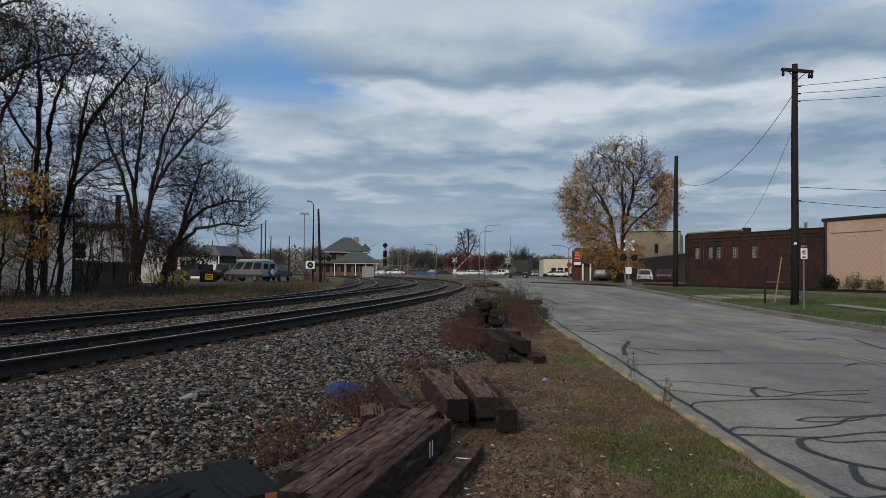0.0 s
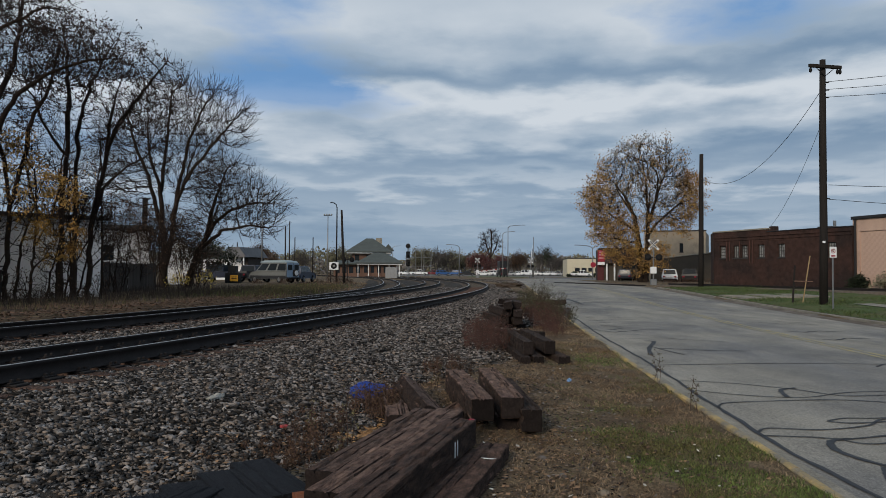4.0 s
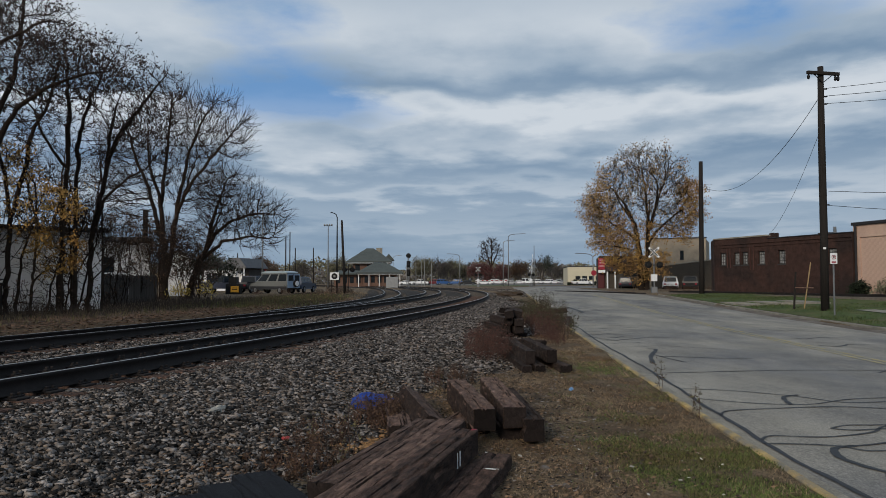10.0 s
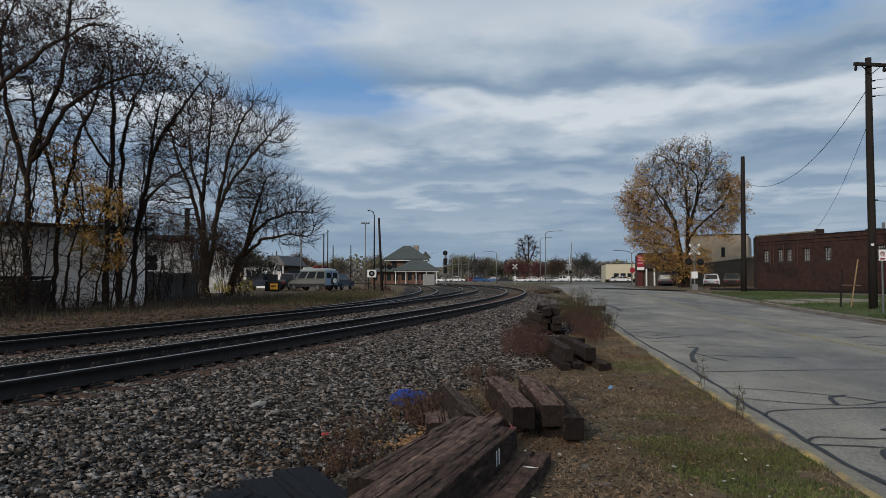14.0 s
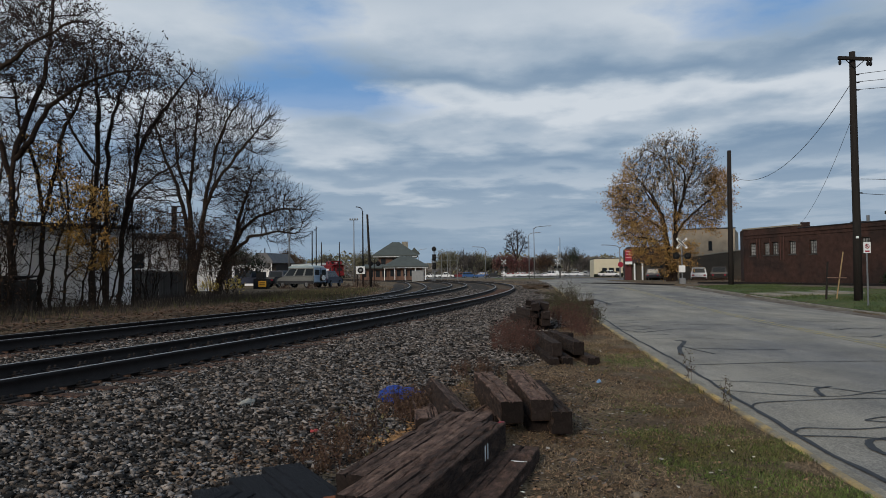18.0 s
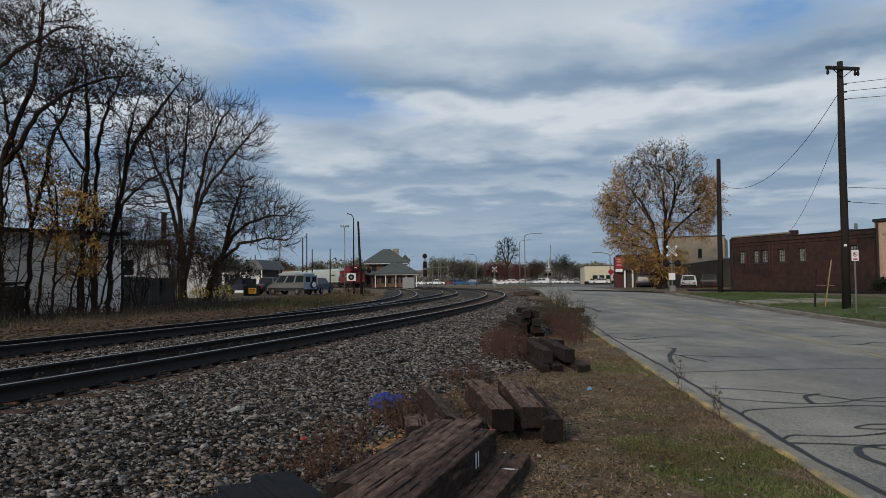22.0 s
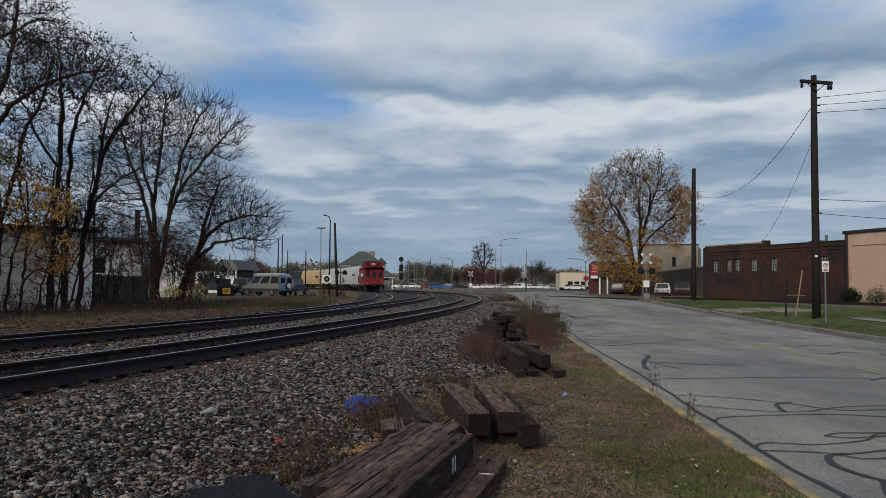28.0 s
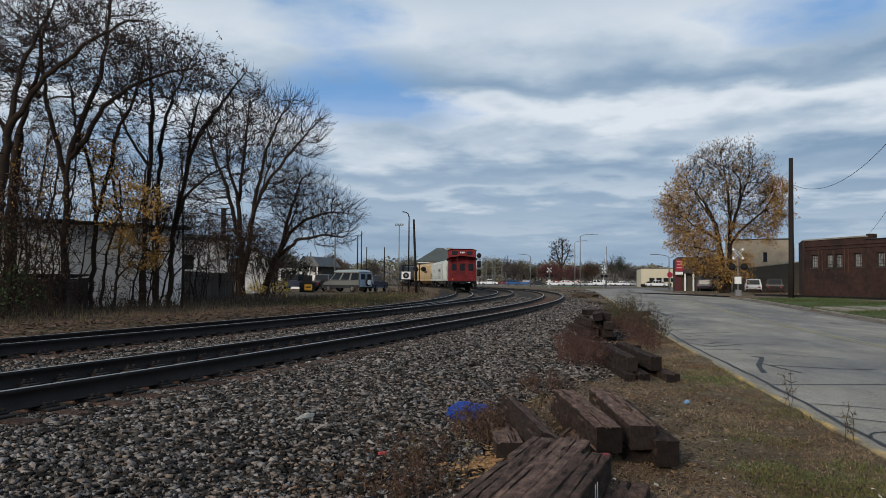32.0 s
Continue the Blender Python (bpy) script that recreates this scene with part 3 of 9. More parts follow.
def build_bed():
    us = np.concatenate([np.arange(-20, -7, 1.0), np.arange(-7, 1.4, 0.35), np.arange(1.4, 6.0, 0.2)])
    zs = bed_z(us)
    zs = np.where(us < -SPACING - 1.5, BED - 0.05 - 0.25 * smooth(-SPACING - 1.5, -SPACING - 3.4, us), zs)
    X, Y, Z, F4 = strip("ballast", -14, 330, 0.4, us, zs, M_BALLAST)
    u, s = us[None, :] + 0 * X, np.arange(-14, 330 + 1e-6, 0.4)[:, None] + 0 * X
    e = np.clip(extra(s), 0, 14)
    flat = BED - 0.05 - 0.25 * smooth(-SPACING - 1.5 - e, -SPACING - 3.4 - e, u)
    Z = np.where(u < -SPACING - 1.4, flat, Z)
    Z = Z + ruffle(X, Y, 5.0, 0.008) * (u > 1.3) + ruffle(X, Y, 1.3, 0.02) * (u > 2.5)
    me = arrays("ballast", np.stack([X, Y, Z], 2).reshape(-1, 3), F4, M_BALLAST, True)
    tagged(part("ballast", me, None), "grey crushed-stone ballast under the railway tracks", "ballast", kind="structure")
    # loose stones on the bed
    ico_v, ico_f = lump()
    rng = np.random.default_rng(5)
    n = 200000
    s = rng.uniform(0, 1, n * 4) ** 1.75 * 66 - 5
    u = rng.uniform(0.82, 5.6, n * 4)
    far = rng.random(n * 4) < 0.24
    u[far] = rng.uniform(-SPACING + 0.82, -0.82, far.sum())
    tie_row = np.abs((s + 6 + 0.265) % 0.53 - 0.265) < 0.125
    on_tie = tie_row & ((np.abs(u) < 1.34) | (np.abs(u + SPACING) < 1.34))
    keep = rng.random(n * 4) < np.where(far, 0.8, 1.0) * np.where(u > 4.2, np.clip((5.6 - u) / 1.4, 0.05, 1), 1)
    qx, qy, _ = on_track(s, u)
    keep &= ~(on_tie & (rng.random(n * 4) < 0.9))
    keep &= ~(far & (s < 3)) & ((qx > -0.66 * qy - 1.8) | (rng.random(n * 4) < 0.12))
    s, u = s[keep][:n], u[keep][:n]
    x, y, h = on_track(s, u)
    z = bed_z(u) + ruffle(x, y, 5.0, 0.008) * (u > 1.3) + ruffle(x, y, 1.3, 0.02) * (u > 2.5)
    size = rng.uniform(0.010, 0.024, len(s)) * np.where(rng.random(len(s)) < 0.08, 1.5, 1) * (1 + 0.02 * np.clip(s, 0, 60))
    me = scatter("stones", ico_v, ico_f, x, y, z + size * 0.4, size, rng, M_STONE, squash=1.1)
    tagged(part("loose_stones", me, None), "loose grey crushed stones on the track bed", "stones", kind="stuff")


def build_far_stones():
    rng = np.random.default_rng(6)
    n = 16000
    s, u = 58 + 70 * rng.random(n) ** 1.3, rng.uniform(1.35, 5.6, n)
    x, y, _ = on_track(s, u)
    z = np.maximum(bed_z(u), land(x, y) * (u > 3.4))
    size = rng.uniform(0.04, 0.075, n)
    tagged(part("loose_stones", scatter("stones", *lump(), x, y, z + size * 0.3, size, rng, M_STONE, 0.6), None), "loose grey crushed stones along the far curve", "stones", kind="stuff")


def lump():
    """A sharp-edged chip of broken stone: a skewed wedge of six corners."""
    v = np.array([(-1, -0.62, -0.5), (1, -0.5, -0.55), (0.1, 0.9, -0.5), (-0.8, -0.5, 0.5), (0.85, -0.42, 0.42), (0.0, 0.72, 0.5)], float)
    f = np.array([(0, 2, 1), (3, 4, 5), (0, 1, 4), (0, 4, 3), (1, 2, 5), (1, 5, 4), (2, 0, 3), (2, 3, 5)])
    return v, f


def scatter(name, bv, bf, x, y, z, size, rng, mat, squash=1.0):
    """Many small lumps, each turned and stretched on its own, as one mesh."""
    n, k = len(x), len(bv)
    jit = 1 + rng.uniform(-0.35, 0.3, (n, k, 3))
    st = rng.uniform((0.8, 0.5, 0.4), (1.8, 1.15, 0.95), (n, 1, 3))
    a, b = rng.uniform(0, 2 * np.pi, n), rng.normal(0, 0.6, n)
    P = bv[None] * jit * st
    ca, sa = np.cos(b)[:, None], np.sin(b)[:, None]
    P = np.stack([P[..., 0], P[..., 1] * ca - P[..., 2] * sa, P[..., 1] * sa + P[..., 2] * ca], -1)
    ca, sa = np.cos(a)[:, None], np.sin(a)[:, None]
    P = np.stack([P[..., 0] * ca - P[..., 1] * sa, P[..., 0] * sa + P[..., 1] * ca, P[..., 2] * squash], -1)
    P = P * size[:, None, None] + np.stack([x, y, z], 1)[:, None, :]
    Fc = bf[None] + (np.arange(n) * k)[:, None, None]
    return arrays(name, P.reshape(-1, 3), Fc.reshape(-1, bf.shape[1]), mat)


build_ground()
build_bed()
build_far_stones()

# ---------------------------------------------------------------- tracks
RAIL_OUT = [(-0.070, 0.0), (-0.070, 0.012), (-0.012, 0.032), (-0.010, 0.135), (-0.036, 0.150), (-0.036, 0.178), (-0.028, 0.186), (0.028, 0.186), (0.036, 0.178), (0.036, 0.150), (0.010, 0.135), (0.012, 0.032), (0.070, 0.012), (0.070, 0.0)]


def rail_mesh(name, s0, s1, step, ufun, zbase):
    ss = np.arange(s0, s1 + 1e-6, step)
    out = np.array(RAIL_OUT)
    U = ufun(ss)[:, None] + out[None, :, 0]
    X, Y, _ = on_track(ss[:, None] + 0 * U, U)
    Z = zbase + out[None, :, 1] + 0 * U
    n, k = X.shape
    i = np.arange((n - 1) * k)
    a, b = (i // k) * k + i % k, (i // k) * k + (i % k + 1) % k
    faces = np.stack([a, b, b + k, a + k], 1)
    me = arrays(name, np.stack([X, Y, Z], 2).reshape(-1, 3), faces, [M_RAIL, M_HEAD])
    top = ((i % k) == 6)
    me.polygons.foreach_set("material_index", top.astype(np.int32))
    return me


def tie_mesh():
    return Mesh().box(-1.3, 1.3, -0.115, 0.115, -0.18, 0, 0.012).data("tie", M_TIE)


def plate_mesh():
    k = Mesh().box(-0.21, 0.21, -0.1, 0.1, 0, 0.024, 0.006)
    k.box(-0.135, -0.085, -0.1, 0.1, 0.024, 0.045, 0.006).box(0.085, 0.135, -0.1, 0.1, 0.024, 0.045, 0.006)
    for dx in (-0.105, 0.105):
        for dy in (-0.05, 0.05):
            k.box(dx - 0.022, dx + 0.022, dy - 0.02, dy + 0.02, 0.03, 0.078, 0.008)
    return k.data("tie_plate", M_RAIL)


def build_track(label, offset, s0, s1, near, spread=None, cant=0.0):
    t = thing("railway_track", label, "railway track", kind="structure", group="railway tracks")
    e = (lambda s: np.asarray(s) * 0 + offset) if spread is None else (lambda s: offset - extra(s))
    for side in (-1, 1):
        z = BED + side * cant / 2
        part("rail", rail_mesh("rail", s0, s1, 0.5, lambda s, side=side: e(s) + side * GAUGE / 2, z), None, t, "dark rusted steel rail with a polished head")
    tie, plate = tie_mesh(), plate_mesh()
    rest = Mesh()
    for i, s in enumerate(np.arange(max(s0, -6), min(s1, 120), 0.53)):
        u = float(e(s))
        x, y, h = on_track(s, u)
        m = pose(float(x), float(y), BED - 0.006, 0, 0, math.degrees(-h) + random.uniform(-0.8, 0.8))
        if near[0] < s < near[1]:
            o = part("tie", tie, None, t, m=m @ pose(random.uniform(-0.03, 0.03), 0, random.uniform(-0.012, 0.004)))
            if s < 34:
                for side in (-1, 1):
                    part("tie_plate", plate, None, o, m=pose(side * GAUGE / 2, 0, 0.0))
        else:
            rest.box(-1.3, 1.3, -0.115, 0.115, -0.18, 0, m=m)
    # ties outside the near stretch share one mesh in a paler material
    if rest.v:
        tagged(part("ties", rest, M_TIE_FAR, t), kind="stuff")
    return t


build_track("main railway track with dark rusted rails on wooden ties", 0.0, -12, 330, (2, 62), cant=0.05)
build_track("second railway track with dark rusted rails on wooden ties", -SPACING, -12, 330, (4, 45), cant=0.05)
build_track("diverging railway track curving away behind the depot", -SPACING, 26, 480, (0, 0), spread=True)

# ---------------------------------------------------------------- road


def road_strip(name, offs, zoff, y0, y1, step, mat, bend=None):
    ys = np.arange(y0, y1 + 1e-6, step)
    O = np.asarray(offs, float)[None, :] + 0 * ys[:, None]
    Y = ys[:, None] + 0 * O
    X = O + drift(Y)
    Z = road_z(Y) + np.asarray(zoff, float)[None, :]
    n, k = X.shape
    i = np.arange((n - 1) * (k - 1))
    a = (i // (k - 1)) * k + i % (k - 1)
    return arrays(name, np.stack([X, Y, Z], 2).reshape(-1, 3), np.stack([a, a + 1, a + k + 1, a + k], 1), mat, True)


road = tagged(part("road", road_strip("road", [KERB_L - 0.02, KERB_L + 0.5, MID - 2.5, MID, MID + 2.5, KERB_R - 0.5, KERB_R + 0.02], [-0.03, -0.012, 0.03, 0.045, 0.03, -0.012, -0.03], -20, 134, 2, M_CONCRETE), None),
              "worn pale concrete roadway with black crack sealant", "road", kind="structure")


def kerb(name, x0, x1, top, y0, y1, mat, label):
    """A kerb in cast lengths with open joints."""
    t = thing(name, label, "kerb", kind="structure")
    y, n = y0, 0
    while y < y1:
        L = 3.0
        k = Mesh()
        prof = [(x0, -0.3), (x0, top - 0.015), (x0 + 0.02, top), (x1 - 0.035, top), (x1, top - 0.03), (x1 + 0.012, -0.3)]
        vs, fs = [], []
        rows = (y + 0.008, y + L / 2, y + L - 0.008)
        for yy in rows:
            z = float(road_z(yy))
            w = random.uniform(-0.004, 0.004)
            vs += [(a + float(drift(yy)) + w, yy, b + z + random.uniform(-0.005, 0.004)) for a, b in prof]
        c = len(prof)
        for r in range(2):
            fs += [(r * c + i, r * c + (i + 1) % c, (r + 1) * c + (i + 1) % c, (r + 1) * c + i) for i in range(c)]
        fs += [tuple(range(c))[::-1], tuple(range(2 * c, 3 * c))]
        k.add(vs, fs)
        part("kerb_stone", k, mat, t)
        y += L
    return t


def flat(name, x0, x1, y0, y1, z, mat, label, cat):
    """A level slab of paving or lawn in the distance."""
    tagged(part(name, Mesh().box(x0, x1, y0, y1, z - 0.15, z), mat), label, cat, kind="structure")


flat("car_park", -24, 75, 205, 300, 0.475, M_ASPHALT, "grey asphalt car park beyond the crossing", "car park")
flat("lawn", 0.5, 16, 176, 204, 0.48, M_TURF, "green lawn strip before the car park", "lawn")
flat("side_street", 14.5, 60, 120, 175, 0.47, M_ASPHALT, "worn side street beside the corner shop", "street")
kerb("kerb_yellow", KERB_L - 0.105, KERB_L - 0.005, 0.118, -6, 63, M_YELLOW, "kerb with worn yellow paint along the verge")
kerb("kerb_plain", KERB_R, KERB_R + 0.15, 0.11, 2, 58, M_CURB, "weathered plain concrete kerb across the road")

for dx in (-0.11, 0.11):
    ln = part("centre_line", road_strip("centre_line", [MID + dx - 0.055, MID + dx + 0.055], [0.050, 0.050], -10, 60, 2, M_LINE), None, road, "faded double yellow centre line")
part("gutter", road_strip("gutter", [KERB_L + 0.005, KERB_L + 0.26], [-0.026, -0.018], -10, 62, 2, M_CURB), None, road, "pale concrete gutter")


# ---------------------------------------------------------------- buildings
def wall_frame(p, q, z):
    """A frame at p on the ground whose x runs to q and whose y points away from the camera's side."""
    d = Vector((q[0] - p[0], q[1] - p[1], 0))
    a = math.degrees(math.atan2(d.y, d.x))
    return pose(p[0], p[1], z, 0, 0, a), d.length


def at(x, y, dz=0.0):
    return float(ground_z(x, y)) + dz


# ---------------------------------------------------------------- loose timbers beside the track
def timber(end, z_top, heading, length, w=0.235, h=0.19, mat=None, tilt=0.0, roll=0.0, group="stacked railroad ties", label="weathered brown railroad tie lying in a stack"):
    """A used tie: end is the middle of its end nearest the camera, heading in radians right of ahead."""
    k = Mesh()
    r = random.Random(int(end[0] * 1000) + int(end[1] * 77) + int(z_top * 999))
    close = end[1] < 8.6
    n, across, tall = (44, 30, 10) if close else (16, 14, 5)
    # round the section: up one flank, over the worn top, down the other
    prof = [(-0.93, -1), (-1, -0.9)] + [(-1, -0.9 + 1.82 * i / tall) for i in range(1, tall)] + [(-1, 0.92)]
    prof += [(-0.95 + 1.9 * i / across, 1) for i in range(across + 1)] + [(1, 0.92)] + [(1, 0.92 - 1.82 * i / tall) for i in range(1, tall)] + [(1, -0.9), (0.93, -1)]
    cracks = [(r.uniform(-0.75, 0.75), r.uniform(0.016, 0.045) * (1 if close else 0.7), r.uniform(-0.25, 0.25), r.uniform(0, 6), r.uniform(0.025, 0.05)) for _ in range(3)]
    rough = 0.35 if mat is M_TIE_BLACK else 1.0
    off = Vector((r.uniform(0, 50), r.uniform(0, 50), 0))
    hump, bow = r.uniform(-0.006, 0.006), r.uniform(-0.008, 0.008)
    vs, fs = [], []
    for i in range(n + 1):
        t = i / n
        z = t * length
        for j, (a, b) in enumerate(prof):
            grain = noise.noise(Vector((a * w * 38, b * h * 30, z * 1.3)) + off) * 0.005 + noise.noise(Vector((a * w * 9, b * h * 9, z * 6.0)) + off) * 0.005
            chip = max(0.0, noise.noise(Vector((a * 2.2, b * 2.0, z * 3.2)) + off * 2) - 0.30) * 0.08
            grain, chip = grain * rough, chip * rough
            x, y = a * w / 2, b * h / 2
            if b >= 1:
                y += grain - chip + hump * math.sin(3.1 * t)
                for at_, deep, skew, ph, wide in cracks:
                    away = abs(a - at_ - skew * (t - 0.5) - 0.05 * math.sin(6 * t + ph)) / wide
                    if away < 1:
                        y -= deep * rough * (1 - away) * (0.35 + 0.65 * abs(math.sin(4.2 * t + ph)))
            elif abs(a) >= 1:
                x += math.copysign(1, a) * (grain - chip * 0.6)
            else:
                y += grain
            e = 0.0
            if i in (0, n):
                e = noise.noise(Vector((a * 3, b * 3, 0)) + off) * 0.004
            vs.append((x + bow * math.sin(3.1 * t), y, z + e))
    c = len(prof)
    for i in range(n):
        fs += [(i * c + j, i * c + (j + 1) % c, (i + 1) * c + (j + 1) % c, (i + 1) * c + j) for j in range(c)]
    fs += [tuple(range(c))[::-1], tuple(range(n * c, (n + 1) * c))]
    k.add(vs, fs)
    m = pose(end[0], end[1], z_top - h / 2, -90 + math.degrees(tilt), 0, -math.degrees(heading)) @ pose(0, 0, 0, 0, 0, math.degrees(roll) + 180)
    ob = part("railroad_tie", k, mat or M_TIE, None, m=m)
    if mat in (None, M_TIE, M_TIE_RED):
        # worn tops; tarred flanks, their colour darkened further to paint in shade
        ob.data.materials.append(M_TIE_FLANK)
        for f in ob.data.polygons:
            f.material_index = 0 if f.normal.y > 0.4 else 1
    if mat not in (M_TIE_BLACK, M_RUST_TIMBER):
        for ring, out in ((vs[:c], -0.007), (vs[n * c:], 0.007)):
            cap = Mesh()
            mx, my = sum(v[0] for v in ring) / c, sum(v[1] for v in ring) / c
            outer = [(mx + (v[0] - mx) * 0.95, my + (v[1] - my) * 0.95, v[2] + out) for v in ring]
            inner = [(v[0], v[1], v[2] - out * 2) for v in outer]
            cap.add(outer + inner, [tuple(range(c))[::-1] if out < 0 else tuple(range(c))] + [(j, (j + 1) % c, c + (j + 1) % c, c + j) for j in range(c)])
            part("end_grain", cap, M_ENDGRAIN, ob, "dark creosote-soaked end grain")
    tagged(ob, label, "railroad tie", group)
    return ob


def row_end(x_at, y_at, y_end, heading):
    """The near end of a timber on a line through (x_at, y_at) whose far end lies at y_end."""
    return lambda length: (x_at + (y_end - y_at - length * math.cos(heading)) * math.tan(heading), y_end - length * math.cos(heading))


H1 = 0.25
for x, ye, top, mat in ((-0.295, 6.10, 0.45, M_TIE), (-0.537, 6.62, 0.432, M_TIE_RED), (-0.775, 6.74, 0.41, M_TIE_RED), (-0.05, 6.22, 0.225, M_TIE), (-0.25, 6.02, 0.225, M_TIE), (-0.49, 6.3, 0.225, M_TIE), (-0.73, 6.3, 0.215, M_TIE)):
    ln = 2.2 if x == -0.775 else 2.6 if top > 0.4 else 2.7 if x > -0.5 else 1.8
    t = timber(row_end(x, 5.1, ye, H1)(ln), top, H1, ln, 0.236, 0.205, mat, label="long creosoted railroad tie in the near stack")
    if top > 0.4 and x == -0.295:
        part("paint_mark", Mesh().box(-0.11, -0.06, 0.085, 0.104, ln - 0.03, ln + 0.012, 0.004), M_SIGNRED, t, "dab of red paint on the corner")
        for d in (0.60, 0.67):
            for s in (-0.124, 0.124):
                part("strap", Mesh().box(s - 0.0025, s + 0.0025, -0.05, 0.06, ln - d - 0.007, ln - d + 0.007), M_WHITE2, t, "thin pale steel strap")
    if x == -0.05:
        part("strap", Mesh().box(-0.119, 0.0, 0.099, 0.105, ln - 0.518, ln - 0.510), M_WHITE2, t, "thin pale steel strap")
for i, (ex, ey) in enumerate(((-1.58, 5.38), (-1.73, 5.12), (-1.88, 4.86), (-2.03, 4.60))):
    L = 0.92
    timber((ex + L * math.sin(0.58), ey - L * math.cos(0.58)), 0.27 - 0.008 * i, -0.58, L, 0.292, 0.2, M_TIE_BLACK, group="black railroad ties", label="blue-black tarred railroad tie lying on the gravel")
timber((-1.98, 3.3), 0.27, 0.22, 1.45, 0.25, 0.19, M_TIE_BLACK, group="black railroad ties", label="blue-black tarred railroad tie lying on the gravel")
timber((-0.66, 7.15), 0.27, -0.13, 1.8, mat=M_TIE_RED, label="split reddish railroad tie leaning on the stack", tilt=-0.02)
timber((-0.33, 7.15), 0.34, -0.226, 1.75, mat=M_TIE_RED, label="split reddish railroad tie leaning on the stack", roll=0.5, tilt=0.03)
timber((-1.02, 4.40), 0.31, 1.15, 0.34, 0.2, 0.16, M_RUST_TIMBER, group="", label="short rust-orange timber end beside the stack")
# the second stack
timber((0.15, 7.00), 0.455, -0.15, 2.0, 0.215, 0.205, M_TIE_RED, tilt=0.01)
timber((0.44, 7.13), 0.455, -0.085, 2.15, 0.22, 0.205, M_TIE_RED)
timber((0.615, 7.04), 0.355, -0.075, 2.1, 0.20, 0.21, M_TIE_OLD)
timber((0.10, 7.45), 0.245, -0.12, 2.1, 0.235, 0.2, M_TIE)
timber((0.42, 7.25), 0.245, -0.09, 2.1, 0.235, 0.2, M_TIE)
timber((-0.22, 7.25), 0.25, 0.27, 1.5, 0.235, 0.2, M_TIE_RED)
# the third
timber((1.07, 12.75), 0.46, -0.06, 2.5, 0.165, 0.225, M_TIE_OLD)
timber((1.46, 12.95), 0.46, -0.085, 2.8, 0.18, 0.225, M_TIE_OLD)
timber((0.99, 12.42), 0.235, -0.07, 2.5, 0.17, 0.2, M_TIE_OLD)
timber((1.22, 12.52), 0.235, -0.06, 2.5, 0.175, 0.2, M_TIE_OLD)
timber((1.66, 12.6), 0.235, -0.16, 2.4, 0.21, 0.2, M_TIE_OLD)
timber((1.78, 17.4), 0.26, -0.9, 1.6, 0.235, 0.2, M_TIE_OLD)
# the jumble beyond
for e, z, hd, ln in (((0.98, 19.95), 0.26, -0.05, 2.5), ((1.24, 20.0), 0.25, 0.0, 2.4), ((1.50, 20.05), 0.24, 0.04, 2.3), ((1.0, 20.0), 0.455, 0.02, 2.4), ((1.40, 19.9), 0.445, -0.06, 2.4), ((1.02, 19.9), 0.65, -0.03, 2.3), ((1.41, 19.75), 0.64, -0.1, 2.2), ((1.08, 19.8), 0.845, -0.14, 2.0), ((1.45, 20.3), 0.835, 0.06, 1.8), ((1.0, 25.0), 0.46, 1.1, 2.2), ((1.5, 24.6), 0.30, 0.2, 2.5), ((1.3, 27.4), 0.66, 0.9, 1.6), ((1.2, 27.0), 0.46, 0.3, 2.4), ((2.6, 34.0), 0.35, 0.9, 2.4), ((2.9, 35.0), 0.36, -0.5, 2.4)):
    timber((e[0] + random.uniform(-0.12, 0.12), e[1] + random.uniform(-0.3, 0.3)), z, hd + random.uniform(-0.34, 0.34), ln, mat=M_TIE_OLD, roll=random.uniform(-0.3, 0.3), group="railroad ties by the weeds", label="old dark railroad tie in an overgrown heap")


# ---------------------------------------------------------------- poles, wires and signs across the road
def wooden_pole(x, y, z, h, r0, r1, label, lean=(0, 0)):
    t = thing("utility_pole", label, "utility pole", pose(x, y, z - 0.3, lean[0], lean[1], 0), "utility poles")
    part("shaft", Mesh().tube([(0, 0, 0), (0.01, 0, h * 0.35), (-0.01, 0, h * 0.7), (0, 0, h + 0.3)], [r0, r0 * 0.9, (r0 + r1) / 2, r1], 12), M_POLE, t, smooth=True)
    return t


TP = (16.1, 33.8, 0.3)
tall_pole = wooden_pole(*TP, 11.1, 0.185, 0.125, "tall dark wooden utility pole with a crossarm", (0, 0.25))
arm_m = pose(0, 0, 0, 0, 0, 12)
part("crossarm", Mesh().box(-0.82, 0.82, -0.06, 0.06, 10.98, 11.13, 0.015).move(arm_m @ pose(0, -0.17, 0)), M_POLE, tall_pole)
for sx in (-1, 1):
    part("brace", Mesh().tube([(sx * 0.45, -0.17, 10.98), (0, -0.14, 10.62)], 0.02, 6).move(arm_m), M_DARKSTEEL, tall_pole)
for dx in (-0.74, 0.62, 0.76):
    part("insulator", Mesh().tube([(dx, -0.17, 10.98), (dx, -0.17, 10.9), (dx, -0.17, 10.8), (dx, -0.17, 10.74)], [0.03, 0.06, 0.065, 0.03], 8).move(arm_m), M_DARKSTEEL, tall_pole, smooth=True)
for z in (10.35, 10.0, 9.66, 5.05):
    part("bracket", Mesh().box(-0.03, 0.28, -0.05, 0.05, z, z + 0.05, 0.01), M_DARKSTEEL, tall_pole)
part("meter_tag", Mesh().box(-0.12, 0.0, -0.2, -0.15, 3.05, 3.15, 0.01), M_WHITE2, tall_pole, "small pale tag")
pole_two = wooden_pole(17.7, 56.3, 0.5, 10.2, 0.2, 0.14, "plain dark wooden utility pole on the grass strip", (0, 0.5))


